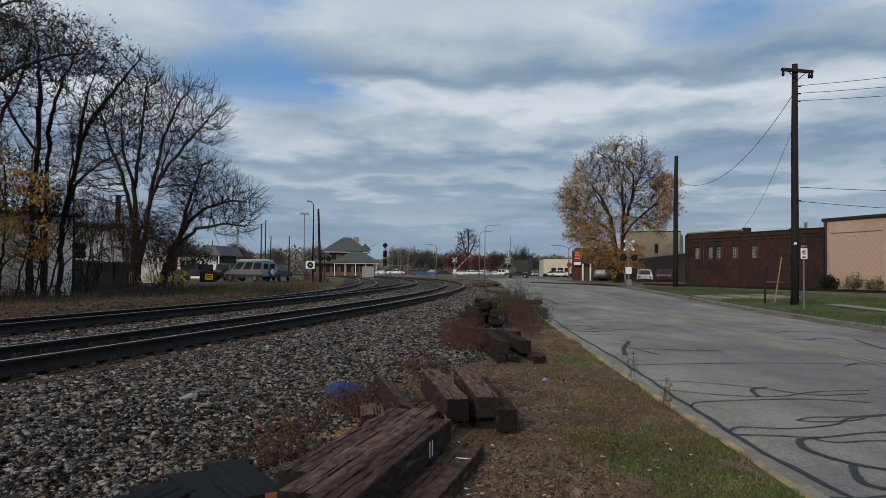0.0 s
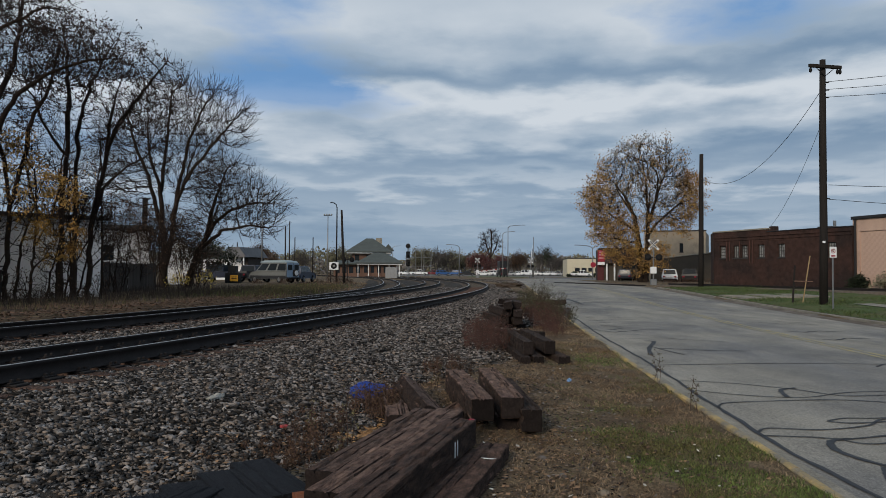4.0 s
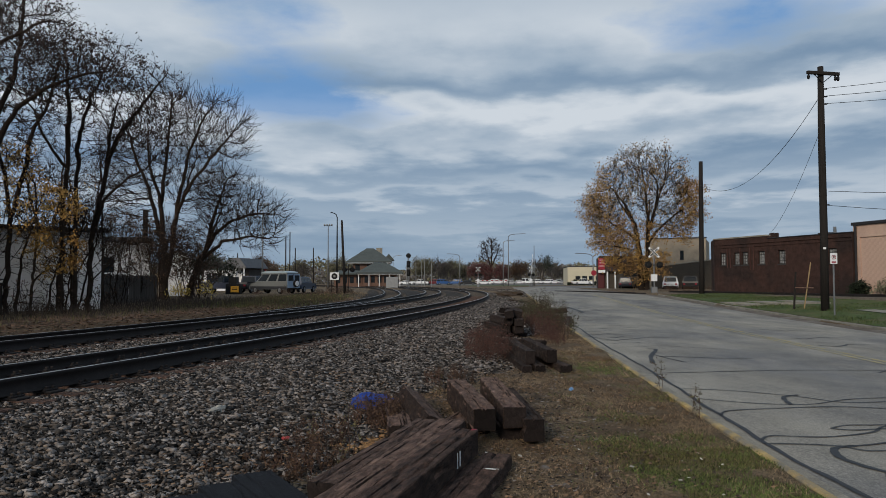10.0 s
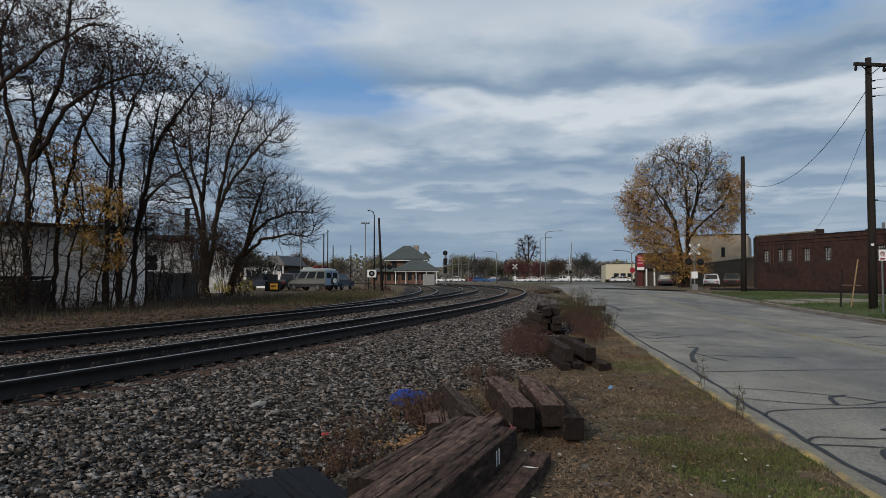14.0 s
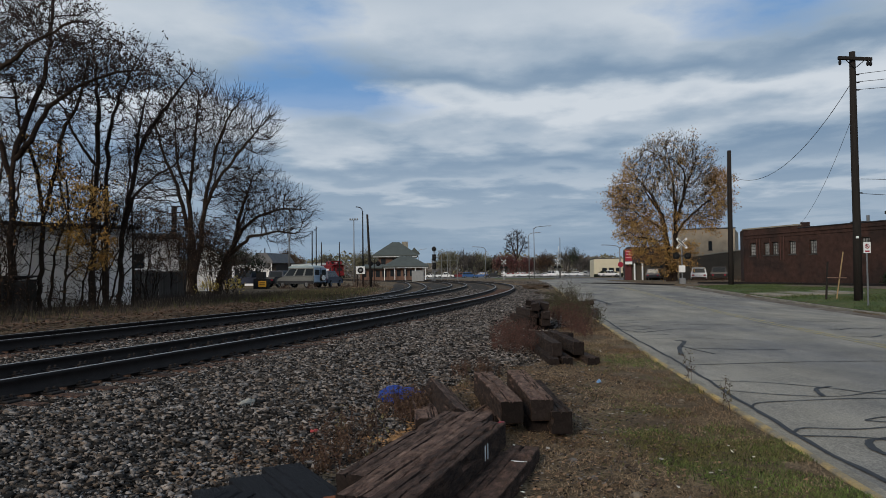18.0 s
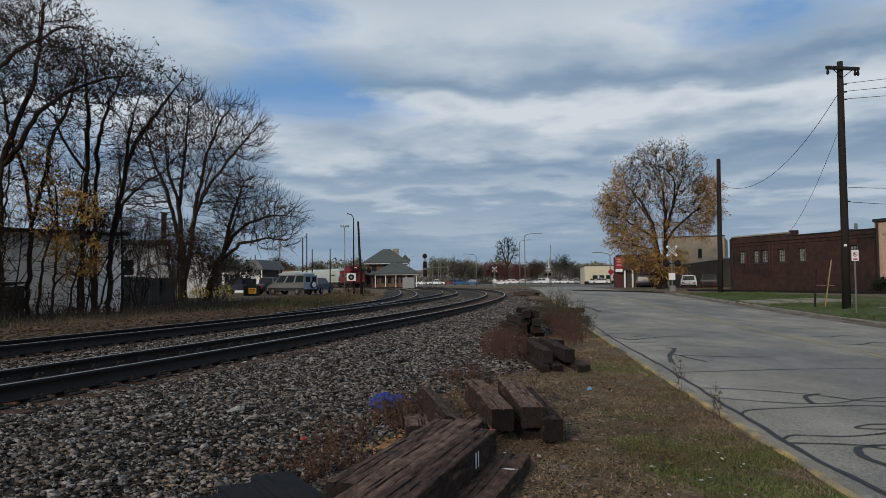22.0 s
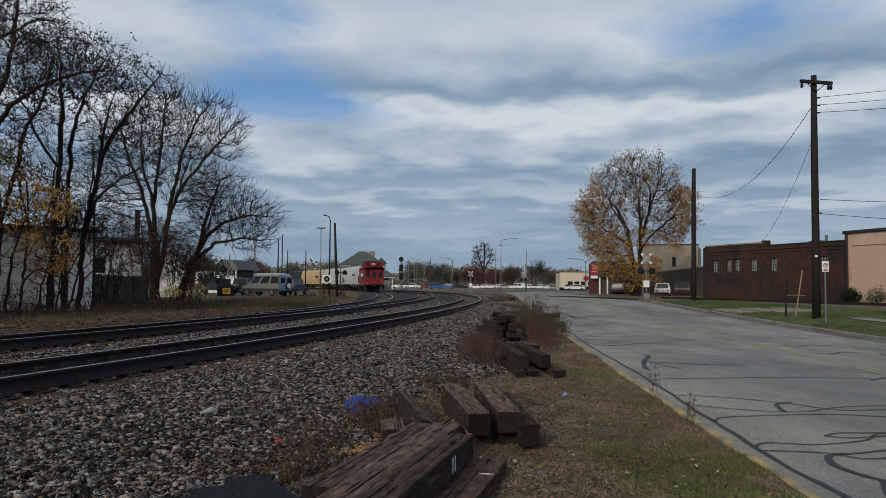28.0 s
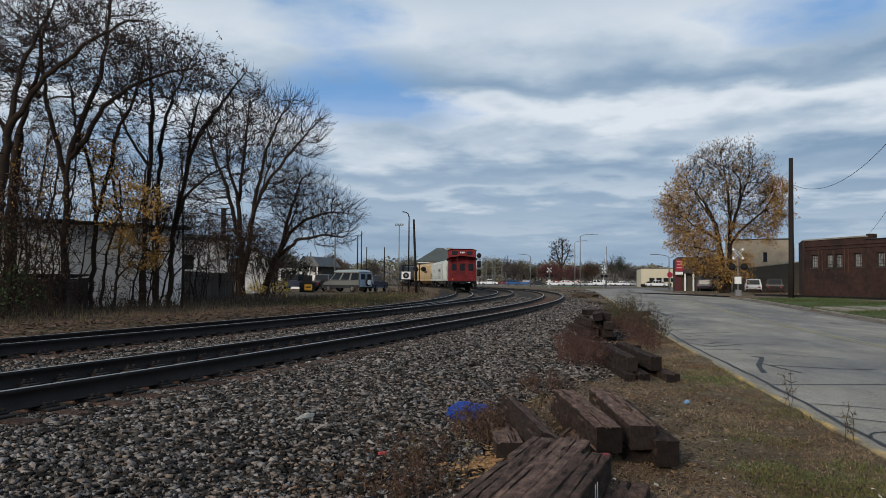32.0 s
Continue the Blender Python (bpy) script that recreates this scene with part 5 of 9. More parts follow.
def vehicle(kind, name, label, mat, x, y, z, yaw, cat="car", group="parked cars", trim=None):
    """A road vehicle whose front points along its x."""
    body, glassh, wx, wr, hw = CARS[kind]
    t = thing(name, label, cat, pose(x, y, z, 0, 0, yaw), group)
    k = Mesh()
    n = len(body)
    vs = []
    for yy, s in ((-hw * 0.94, 0.0), (-hw, 0.5), (hw, 0.5), (hw * 0.94, 0.0)):
        vs += [(a * (0.985 if s == 0 else 1), yy, b if s else b + (0.06 if b < 0.5 else -0.03)) for a, b in body]
    fs = [tuple(range(n))[::-1], tuple(range(3 * n, 4 * n))]
    for r in range(3):
        fs += [(r * n + i, r * n + (i + 1) % n, (r + 1) * n + (i + 1) % n, (r + 1) * n + i) for i in range(n)]
    part("body", k.add(vs, fs), mat, t)
    g = len(glassh)
    in_ = hw * 0.80
    lo = min(b for _, b in glassh)
    hi = max(b for _, b in glassh)
    yy = [hw * 0.95 - (hw * 0.95 - in_) * (b - lo) / (hi - lo) for _, b in glassh]
    vs = [(a, -w, b) for (a, b), w in zip(glassh, yy)] + [(a, w, b) for (a, b), w in zip(glassh, yy)]
    part("cabin", Mesh().add(vs, [tuple(range(g))[::-1], tuple(range(g, 2 * g))] + [(i, (i + 1) % g, g + (i + 1) % g, g + i) for i in range(g)]), trim or mat, t)
    # side windows and screens, set just proud of the cabin
    x0, x1 = glassh[0][0], glassh[-1][0]
    t0, t1 = min(a for a, b in glassh if b > hi - 0.12), max(a for a, b in glassh if b > hi - 0.12)
    cols = 3 if kind in ("van", "suv") else 2
    for sgn in (-1, 1):
        for c in range(cols):
            fa, fb = c / cols + 0.03, (c + 1) / cols - 0.03
            za, zb = lo + 0.08, hi - 0.12
            ya, yb = sgn * (hw * 0.95 - (hw * 0.95 - in_) * 0.15 + 0.01), sgn * (in_ + (hw * 0.95 - in_) * 0.18 + 0.01)
            xa = lambda f, u: (x0 + (x1 - x0) * f) * (1 - u) + (t0 + (t1 - t0) * f) * u
            q = [(xa(fa, 0.12), ya, za), (xa(fb, 0.12), ya, za), (xa(fb, 0.85), yb, zb), (xa(fa, 0.85), yb, zb)]
            q2 = [(a, b - sgn * 0.03, c2) for a, b, c2 in q]
            part("side_window", Mesh().add(q + q2, [(0, 1, 2, 3), (7, 6, 5, 4), (0, 4, 5, 1), (1, 5, 6, 2), (2, 6, 7, 3), (3, 7, 4, 0)]), M_GLASS, t)
    for nm, xa, xb, ins in (("windscreen", x1, t1, 0.02), ("rear_window", x0, t0, -0.02)):
        za, zb = lo + 0.06, hi - 0.1
        u0, u1 = 0.1, 0.8
        p = [(xa + (xb - xa) * u0 + ins, -in_ * 0.95, za), (xa + (xb - xa) * u0 + ins, in_ * 0.95, za), (xa + (xb - xa) * u1 + ins, in_ * 0.85, zb), (xa + (xb - xa) * u1 + ins, -in_ * 0.85, zb)]
        p2 = [(a - ins * 1.5, b, c2) for a, b, c2 in p]
        part(nm, Mesh().add(p + p2, [(0, 1, 2, 3), (7, 6, 5, 4), (0, 4, 5, 1), (1, 5, 6, 2), (2, 6, 7, 3), (3, 7, 4, 0)]), M_GLASS, t)
    for a in wx:
        for s in (-1, 1):
            wheel(t, a, s * (hw - 0.1), wr, 0.22)
    xr, xf = body[1][0], body[-2][0]
    for s in (-1, 1):
        part("tail_light", Mesh().box(xr - 0.03, xr + 0.05, s * hw * 0.7 - 0.12, s * hw * 0.7 + 0.12, 0.72, 0.9, 0.01), M_SIGNRED, t, "red tail light")
        part("headlight", Mesh().box(xf - 0.08, xf + 0.05, s * hw * 0.68 - 0.16, s * hw * 0.68 + 0.16, 0.66, 0.82, 0.01), M_WHITE2, t, "pale headlight")
    part("bumper", Mesh().box(xr - 0.08, xr + 0.12, -hw * 0.9, hw * 0.9, 0.42, 0.58, 0.03), M_DARKSTEEL, t)
    part("bumper", Mesh().box(xf - 0.12, xf + 0.1, -hw * 0.9, hw * 0.9, 0.4, 0.56, 0.03), M_DARKSTEEL, t)
    return t


sage = paint("grey_green_paint", (0.15, 0.155, 0.15))
van = vehicle("van", "camper_van", "grey-green camper van with a pale raised roof", sage, -19.7, 75.0, 0.42, 152, "van")
part("raised_roof", Mesh().prism([(-2.45, 2.06), (-2.35, 2.2), (-1.6, 2.29), (0.5, 2.27), (0.9, 2.18), (1.1, 2.06)], -0.84, 0.84), paint("pale_roof_paint", (0.30, 0.37, 0.40)), van, "pale raised roof")
# added dark panels that paint the shadow along the van's lower flanks
for s in (-1, 1):
    part("skirt", Mesh().box(-2.45, 2.4, s * 0.985 - 0.012, s * 0.985 + 0.012, 0.44, 0.74, 0.006), paint("flank_shade", (0.028, 0.029, 0.032)), van, "added dark panel for the shaded lower flank")
for s in (-0.48, 0.48):
    door = part("rear_door", Mesh().box(-2.60, -2.555, s - 0.44, s + 0.44, 0.55, 2.0, 0.02), paint("pale_blue_paint", (0.24, 0.32, 0.42)), van, "pale blue rear door")
    part("rear_glass", Mesh().box(-2.615, -2.602, s - 0.33, s + 0.33, 1.3, 1.85, 0.004), M_GLASS, door)
spare = part("spare_wheel", Mesh().tube([(-2.58, -0.25, 1.02), (-2.8, -0.25, 1.02)], 0.36, 16), M_RUBBER, van)
part("cover", Mesh().tube([(-2.8, -0.25, 1.02), (-2.83, -0.25, 1.02)], 0.27, 16), M_WHITE2, spare, "white spare wheel cover")
vehicle("suv", "parked_suv", "dark blue off-road car parked beside the van", paint("dark_blue_paint", (0.03, 0.045, 0.08)), -18.2, 80.5, 0.42, 82)
vehicle("pickup", "pickup_truck", "dark blue pickup truck parked by the house", paint("navy_paint", (0.025, 0.03, 0.05)), -26.3, 79.0, 0.42, 165, "pickup")
vehicle("pickup", "pickup_truck", "dark pickup truck with a white tailgate", paint("black_paint", (0.02, 0.02, 0.022)), -23.6, 80.0, 0.42, 80, "pickup", trim=paint("navy_paint", (0.025, 0.03, 0.05)))
box = thing("equipment_box", "dark equipment box with a yellow warning sign", "box", pose(-23.4, 74.0, 0.42))
part("case", Mesh().box(-0.9, 0.55, -0.4, 0.4, -0.1, 1.0, 0.03), M_DARKSTEEL, box)
part("tall_case", Mesh().box(-0.9, -0.1, 0.5, 1.4, -0.1, 1.7, 0.03), M_DARKSTEEL, box)
yp = part("warning_sign", Mesh().box(-0.35, 0.45, -0.46, -0.41, 0.15, 0.75, 0.01), material("warning_yellow", (0.65, 0.33, 0.03), 0.6), box, "orange-yellow sign")
for z in (0.55, 0.4):
    part("text_bar", Mesh().box(-0.22, 0.32, -0.475, -0.462, z, z + 0.07), M_DARKSTEEL, yp, "dark bar of unreadable text")

vehicle("suv", "parked_suv", "dark blue-grey car parked before the corner shop", paint("slate_paint", (0.025, 0.03, 0.042)), 22.9, 106.0, 0.42, 70)
vehicle("suv", "parked_suv", "white car parked before the grey annex", M_WHITE2, 25.8, 94.5, 0.42, 75)
vehicle("pickup", "pickup_truck", "dark truck parked beside the brick warehouse", paint("black_paint", (0.02, 0.02, 0.022)), 28.6, 95.5, 0.42, 73, "pickup")
more = [("sedan", "white car in the far car park", M_WHITE2), ("suv", "silver car in the far car park", paint("silver_paint", (0.33, 0.34, 0.35))), ("suv", "white car in the far car park", M_WHITE2), ("sedan", "black car in the far car park", paint("black_paint", (0.02, 0.02, 0.022)))]
for i in range(14):
    kind, label, mat = more[i % 4]
    vehicle(kind, "parked_car", label, mat, 6.0 + i * 3.1 + 0.6 * (i % 3), 268 + 5 * (i % 2), 0.45, (12, 80, 172, 95)[i % 4], group="cars in the far car park")
row = (("pickup", "white pickup truck in the far car park", M_WHITE2, -9.6, 150), ("suv", "dark red car in the far car park", paint("dark_red_paint", (0.13, 0.02, 0.025)), -7.0, 153), ("suv", "bright blue car in the far car park", paint("bright_blue_paint", (0.03, 0.09, 0.24)), -4.6, 148), ("suv", "bright blue car in the far car park", paint("bright_blue_paint", (0.03, 0.09, 0.24)), -2.4, 156),
       ("sedan", "black car in the far car park", paint("black_paint", (0.02, 0.02, 0.022)), 0.3, 146), ("sedan", "white car in the far car park", M_WHITE2, 3.6, 155), ("suv", "white car in the far car park", M_WHITE2, 6.6, 160), ("sedan", "silver car in the far car park", paint("silver_paint", (0.33, 0.34, 0.35)), 9.4, 162),
       ("van", "white van in the far car park", M_WHITE2, 14.2, 170), ("suv", "white car in the far car park", M_WHITE2, 18.6, 172), ("sedan", "pale car in the far car park", paint("silver_paint", (0.33, 0.34, 0.35)), 22.6, 172), ("suv", "silver car at the crossing", paint("silver_paint", (0.33, 0.34, 0.35)), 20.8, 152), ("sedan", "white car in the far car park", M_WHITE2, -13.2, 160), ("suv", "dark car in the far car park", paint("slate_paint", (0.025, 0.03, 0.042)), -16.2, 160), ("pickup", "white truck before the cream building", M_WHITE2, 20.6, 132.5))
for i, (kind, label, mat, x, y) in enumerate(row):
    vehicle(kind, "parked_" + {"pickup": "truck", "suv": "car", "sedan": "car", "van": "van"}[kind], label, mat, x * 1.55, y * 1.55, 0.45, (0, 180, 8, 172)[i % 4], group="cars in the far car park")


delivery = vehicle("pickup", "delivery_truck", "dark box truck driving away over the crossing", paint("black_paint", (0.02, 0.02, 0.022)), 16.2, 160.0, 0.45, 158, "truck", group="")
part("cargo_box", Mesh().box(-2.9, 0.1, -1.2, 1.2, 1.16, 3.9, 0.06), paint("black_paint", (0.02, 0.02, 0.022)), delivery)


# ---------------------------------------------------------------- depot
depot = thing("railway_depot", "brick railway depot with green hipped roofs", "building", pose(-21.8, 165.0, 0.45, 0, 0, 6))


def hip(x0, x1, y0, y1, z0, z1, ridge, over=0.9):
    a, b, c, d = x0 - over, x1 + over, y0 - over, y1 + over
    my = (y0 + y1) / 2
    r0, r1 = (x0 + x1) / 2 - ridge / 2, (x0 + x1) / 2 + ridge / 2
    vs = [(a, c, z0), (b, c, z0), (b, d, z0), (a, d, z0), (r0, my, z1), (r1, my, z1), (a, c, z0 - 0.25), (b, c, z0 - 0.25), (b, d, z0 - 0.25), (a, d, z0 - 0.25)]
    return Mesh().add(vs, [(0, 1, 5, 4), (1, 2, 5), (2, 3, 4, 5), (3, 0, 4), (6, 7, 1, 0), (7, 8, 2, 1), (8, 9, 3, 2), (9, 6, 0, 3), (9, 8, 7, 6)])


part("upper_wall", Mesh().box(-3.8, 3.8, 0, 9, 0, 5.6), M_BRICK_R, depot)
part("upper_roof", hip(-3.8, 3.8, 0, 9, 5.7, 8.8, 1.6, 1.3), M_ROOF_G, depot)
part("upper_eave", Mesh().box(-4.9, 4.9, -1.1, 10.1, 5.2, 5.42, 0.03), M_WHITE2, depot, "white eave board")
part("lower_wall", Mesh().box(-1.2, 6.0, -7, -0.3, 0, 3.0), M_BRICK_R, depot)
part("lower_roof", hip(-1.2, 6.0, -7, -0.3, 3.1, 5.3, 2.6, 1.4), M_ROOF_G, depot)
part("lower_eave", Mesh().box(-2.4, 7.2, -8.2, 0.2, 2.65, 2.83, 0.03), M_WHITE2, depot, "white eave board")
part("wing_wall", Mesh().box(-7.4, -1.21, -6.6, -0.3, 0, 2.6), M_BRICK_R, depot)
part("wing_roof", hip(-7.4, -1.6, -6.6, -0.3, 2.9, 3.6, 4.0, 1.2), M_ROOF_G, depot)
for i in range(4):
    part("window", Mesh().box(-7.0 + i * 1.45, -6.1 + i * 1.45, -6.66, -6.605, 0.8, 2.2, 0.01), M_GLASS, depot)
part("chimney", Mesh().box(1.4, 2.8, 4.5, 5.6, 6.0, 8.9, 0.03), M_CURB, depot, "pale chimney")
part("gable", Mesh().prism([(3.0, 6.0), (5.6, 6.0), (4.3, 7.5)], 3, 8), M_ROOF_G, depot)
for i in range(5):
    part("window", Mesh().box(-0.9 + i * 1.4, -0.1 + i * 1.4, -7.06, -7.005, 0.9, 2.3, 0.01), M_GLASS, depot)
for i in range(3):
    part("window", Mesh().box(-3.2 + i * 2.6, -2.2 + i * 2.6, -0.06, -0.005, 3.5, 4.9, 0.01), M_GLASS, depot)
for i in range(5):
    part("porch_post", Mesh().box(-2.2 + i * 2.2, -2.06 + i * 2.2, -8.0, -7.86, 0, 2.65, 0.01), M_WHITE2, depot)

hut = tagged(part("relay_cabinet", Mesh().box(-1.05, 1.05, -0.9, 0.9, 0, 1.95, 0.04), material("pale_grey_enamel", (0.24, 0.245, 0.25), 0.6)), "grey metal relay cabinet beside the tracks", "cabinet")
hut.matrix_basis = pose(-13.3, 131.0, 0.45, 0, 0, 5)


# ---------------------------------------------------------------- signals, lamps and distant poles
def lamp_post(x, y, z, h, arm, label, r=0.13, mat=M_STEEL):
    t = thing("street_lamp", label, "street lamp", pose(x, y, z), "street lamps")
    part("post", Mesh().tube([(0, 0, -0.2), (0, 0, h * 0.6), (0, 0, h)], [r, r * 0.8, r * 0.6], 8), mat, t, smooth=True)
    part("arm", Mesh().tube([(0, 0, h - 0.15), (arm * 0.15, 0, h + 0.25), (arm * 0.5, 0, h + 0.42), (arm, 0, h + 0.5)], r * 0.5, 6), mat, t)
    part("lamp_head", Mesh().box(min(arm, arm * 1.25), max(arm, arm * 1.25), -0.12, 0.12, h + 0.44, h + 0.56, 0.03), mat, t)
    return t


lamp_post(9.7, 172.0, 0.45, 11.7, 3.2, "tall grey street lamp with a long arm")
lamp_post(8.5, 172.0, 0.45, 10.2, 2.2, "tall grey street lamp with a long arm")
lamp_post(-1.6, 170.0, 0.45, 7.0, -2.4, "grey street lamp by the car park")
lamp_post(-14.5, 82.0, 0.45, 8.4, -0.6, "dark street lamp beside the rail crossing", 0.1, M_DARKSTEEL)
lamp_post(22.8, 134.0, 0.45, 5.7, -2.6, "street lamp by the corner shop")
lamp_post(-22.0, 220.0, 0.45, 8.4, 2.0, "distant grey street lamp")
dark_pole = wooden_pole(-12.85, 77.5, 0.42, 7.7, 0.145, 0.105, "dark leaning wooden pole beside the tracks", (0, -2.6))
for x, y, h, label in ((-27.2, 110.0, 8.0, "slim grey pole"), (-30.2, 125.0, 9.7, "slim grey pole"), (-29.5, 126.0, 7.0, "slim grey pole"), (-27.2, 130.0, 7.2, "slim distant pole"), (-38.0, 135.0, 6.0, "slim distant pole"), (-34.5, 110.0, 5.5, "slim distant pole"), (16.4, 180.0, 9.8, "slim distant pole"), (17.0, 190.0, 6.5, "slim distant pole")):
    t = thing("distant_pole", label + " behind the parked vans" if x < 0 else label + " beyond the crossing", "pole", pose(x, y, 0.42), "distant poles")
    part("shaft", Mesh().tube([(0, 0, -0.2), (0, 0, h)], [0.12, 0.08], 8), M_POLE if x < 0 else M_STEEL, t, smooth=True)
for x, y, h in ((-27.1, 97.0, 11.4), (-24.2, 128.0, 11.0)):
    t = thing("floodlight_mast", "tall thin mast with a bar of floodlights", "mast", pose(x, y, 0.42), "floodlight masts")
    part("shaft", Mesh().tube([(0, 0, -0.2), (0, 0, h)], [0.13, 0.07], 8), M_STEEL, t, smooth=True)
    part("bar", Mesh().box(-0.75, 0.75, -0.05, 0.05, h - 0.1, h, 0.01), M_DARKSTEEL, t)
    for i in range(4):
        part("floodlight", Mesh().box(-0.75 + i * 0.42, -0.51 + i * 0.42, -0.15, 0.05, h + 0.01, h + 0.24, 0.03), M_STEEL, t)


def block_signal(x, y, z, h):
    t = thing("block_signal", "three black signal heads on a steel mast", "railway signal", pose(x, y, z))
    part("mast", Mesh().tube([(0, 0.25, -0.2), (0, 0.25, h)], 0.09, 8), M_STEEL, t)
    for i in range(3):
        c = h - 0.5 - i * 1.55
        hd = part("signal_head", Mesh().tube([(0, 0.05, c), (0, -0.02, c)], 0.44, 20), M_DARKSTEEL, t) if i == 0 else part("signal_head", Mesh().box(-0.35, 0.35, -0.02, 0.14, c - 0.6, c + 0.6, 0.1), M_DARKSTEEL, t)
        for dz in (0.22, -0.02, -0.26) if i else (0.0,):
            part("hood", Mesh().tube([(0, -0.02, c + dz), (0, -0.28, c + dz)], 0.11, 10), M_DARKSTEEL, hd)
    part("ladder", Mesh().tube([(-0.2, 0.5, 0), (-0.2, 0.5, h - 0.5)], 0.03, 5).tube([(0.2, 0.5, 0), (0.2, 0.5, h - 0.5)], 0.03, 5), M_STEEL, t)
    return t


block_signal(-10.6, 134.0, 0.5, 6.3)
frame_t = thing("pipe_gantry", "pale lattice of steel pipes beside the signal", "gantry", pose(-9.4, 136.0, 0.45))
for x, h in ((0.0, 5.2), (1.1, 5.0), (1.6, 5.3), (2.9, 4.6), (-1.7, 4.2)):
    part("upright", Mesh().tube([(x, 0, -0.1), (x, 0, h)], 0.06, 6), M_STEEL, frame_t)
for z in (2.2, 3.8):
    part("crossbar", Mesh().tube([(-1.7, 0.0, z), (2.9, 0.0, z)], 0.04, 6), M_STEEL, frame_t)


def crossing_signal(x, y, z, yaw, label, gate=None, scale=1.0):
    t = thing("crossing_signal", label, "crossing signal", pose(x, y, z, 0, 0, yaw), "crossing signals")
    part("mast", Mesh().tube([(0, 0, -0.2), (0, 0, 3.95)], 0.06, 8), M_STEEL, t)
    for a in (-45, 45):
        part("crossbuck_blade", Mesh().box(-0.62, 0.62, -0.012, 0.012, -0.09, 0.09, 0.004).move(pose(0, -0.09 - (0.026 if a > 0 else 0), 3.55, 0, a, 0)), M_WHITE2, t, "white crossbuck blade")
        part("text_bar", Mesh().box(-0.45, 0.45, -0.004, 0.004, -0.045, 0.045).move(pose(0, -0.108 - (0.026 if a > 0 else 0), 3.55, 0, a, 0)), M_DARKSTEEL, t.children[-1], "black lettering band")
    part("light_bar", Mesh().box(-0.62, 0.62, -0.05, 0.05, 2.38, 2.48, 0.01), M_DARKSTEEL, t)
    for s in (-1, 1):
        l = part("flasher", Mesh().tube([(s * 0.48, -0.06, 2.43), (s * 0.48, -0.1, 2.43)], 0.3, 16), M_DARKSTEEL, t)
        part("hood", Mesh().tube([(s * 0.48, -0.1, 2.43), (s * 0.48, -0.36, 2.46)], 0.13, 10), M_DARKSTEEL, l)
    part("control_box", Mesh().box(-0.25, 0.25, -0.15, 0.3, 1.0, 1.6, 0.02), M_WHITE2, t, "pale gate motor box")
    part("base", Mesh().box(-0.25, 0.25, -0.25, 0.25, -0.2, 0.5, 0.03), M_STEEL, t)
    if gate:
        part("gate_arm", Mesh().tube([(0, 0.2, 1.3), (gate[0], 0.2, 1.3 + gate[1])], [0.07, 0.03], 6), M_WHITE2, t, "raised striped gate arm")
    return t


crossing_signal(16.6, 66.0, 0.62, -6, "crossing signal with a white crossbuck and flashers")
barrier = crossing_signal(2.3, 150.0, 0.5, 0, "crossing signal with a gate arm that comes down")
crossing_signal(13.2, 152.0, 0.5, 20, "crossing signal with a raised gate arm", gate=(0.5, 5.4))
M_STRIPE = material("red_gate_stripe", (0.30, 0.03, 0.03), 0.7)
gate = part("gate_arm", Mesh().tube([(-0.6, 0, 0), (6.2, 0, 0)], [0.07, 0.035], 6), M_WHITE2, barrier, "white gate arm with red stripes")
for i in range(6):
    part("stripe", Mesh().box(0.7 + i * 0.95, 1.1 + i * 0.95, -0.075, 0.075, -0.075, 0.075), M_STRIPE, gate)
flash = thing("crossing_flasher", "pair of black crossing flashers on a slim mast", "crossing signal", pose(-15.0, 93.0, 0.45, 0, 0, 20))
part("mast", Mesh().tube([(0, 0, -0.2), (0, 0, 3.3)], 0.06, 8), M_POLE, flash)
part("light_bar", Mesh().box(-0.75, 0.75, -0.05, 0.05, 2.62, 2.72, 0.01), M_DARKSTEEL, flash)
for s in (-1, 1):
    disc = part("flasher", Mesh().tube([(s * 0.5, -0.06, 2.67), (s * 0.5, -0.1, 2.67)], 0.32, 16), M_DARKSTEEL, flash)
    part("hood", Mesh().tube([(s * 0.5, -0.1, 2.67), (s * 0.5, -0.36, 2.7)], 0.14, 10), M_DARKSTEEL, disc)
stop = thing("stop_sign", "red octagonal stop sign at the side street", "sign", pose(22.4, 131.0, 0.45))
part("post", Mesh().tube([(0, 0, -0.2), (0, 0, 3.8)], 0.05, 6), M_STEEL, stop)
part("octagon", Mesh().prism([(0.5 * math.cos(math.pi / 8 + i * math.pi / 4), 2.6 + 0.5 * math.sin(math.pi / 8 + i * math.pi / 4)) for i in range(8)], -0.1, -0.06), M_SIGNRED, stop)
board = thing("roundel_board", "white square board with a black roundel on posts", "sign", pose(-14.6, 81.0, 0.42, 0, 0, 4))
for s in (-0.35, 0.35):
    part("post", Mesh().box(s - 0.05, s + 0.05, 0.02, 0.12, -0.2, 2.2, 0.01), M_POLE, board)
pb = part("panel", Mesh().box(-0.5, 0.5, -0.03, 0.018, 1.38, 2.22, 0.01), M_WHITE2, board)
part("roundel", Mesh().tube([(0, -0.034, 1.8), (0, -0.05, 1.8)], 0.33, 20), M_DARKSTEEL, pb)
part("roundel_centre", Mesh().tube([(0, -0.052, 1.8), (0, -0.06, 1.8)], 0.14, 12), M_STEEL, pb)


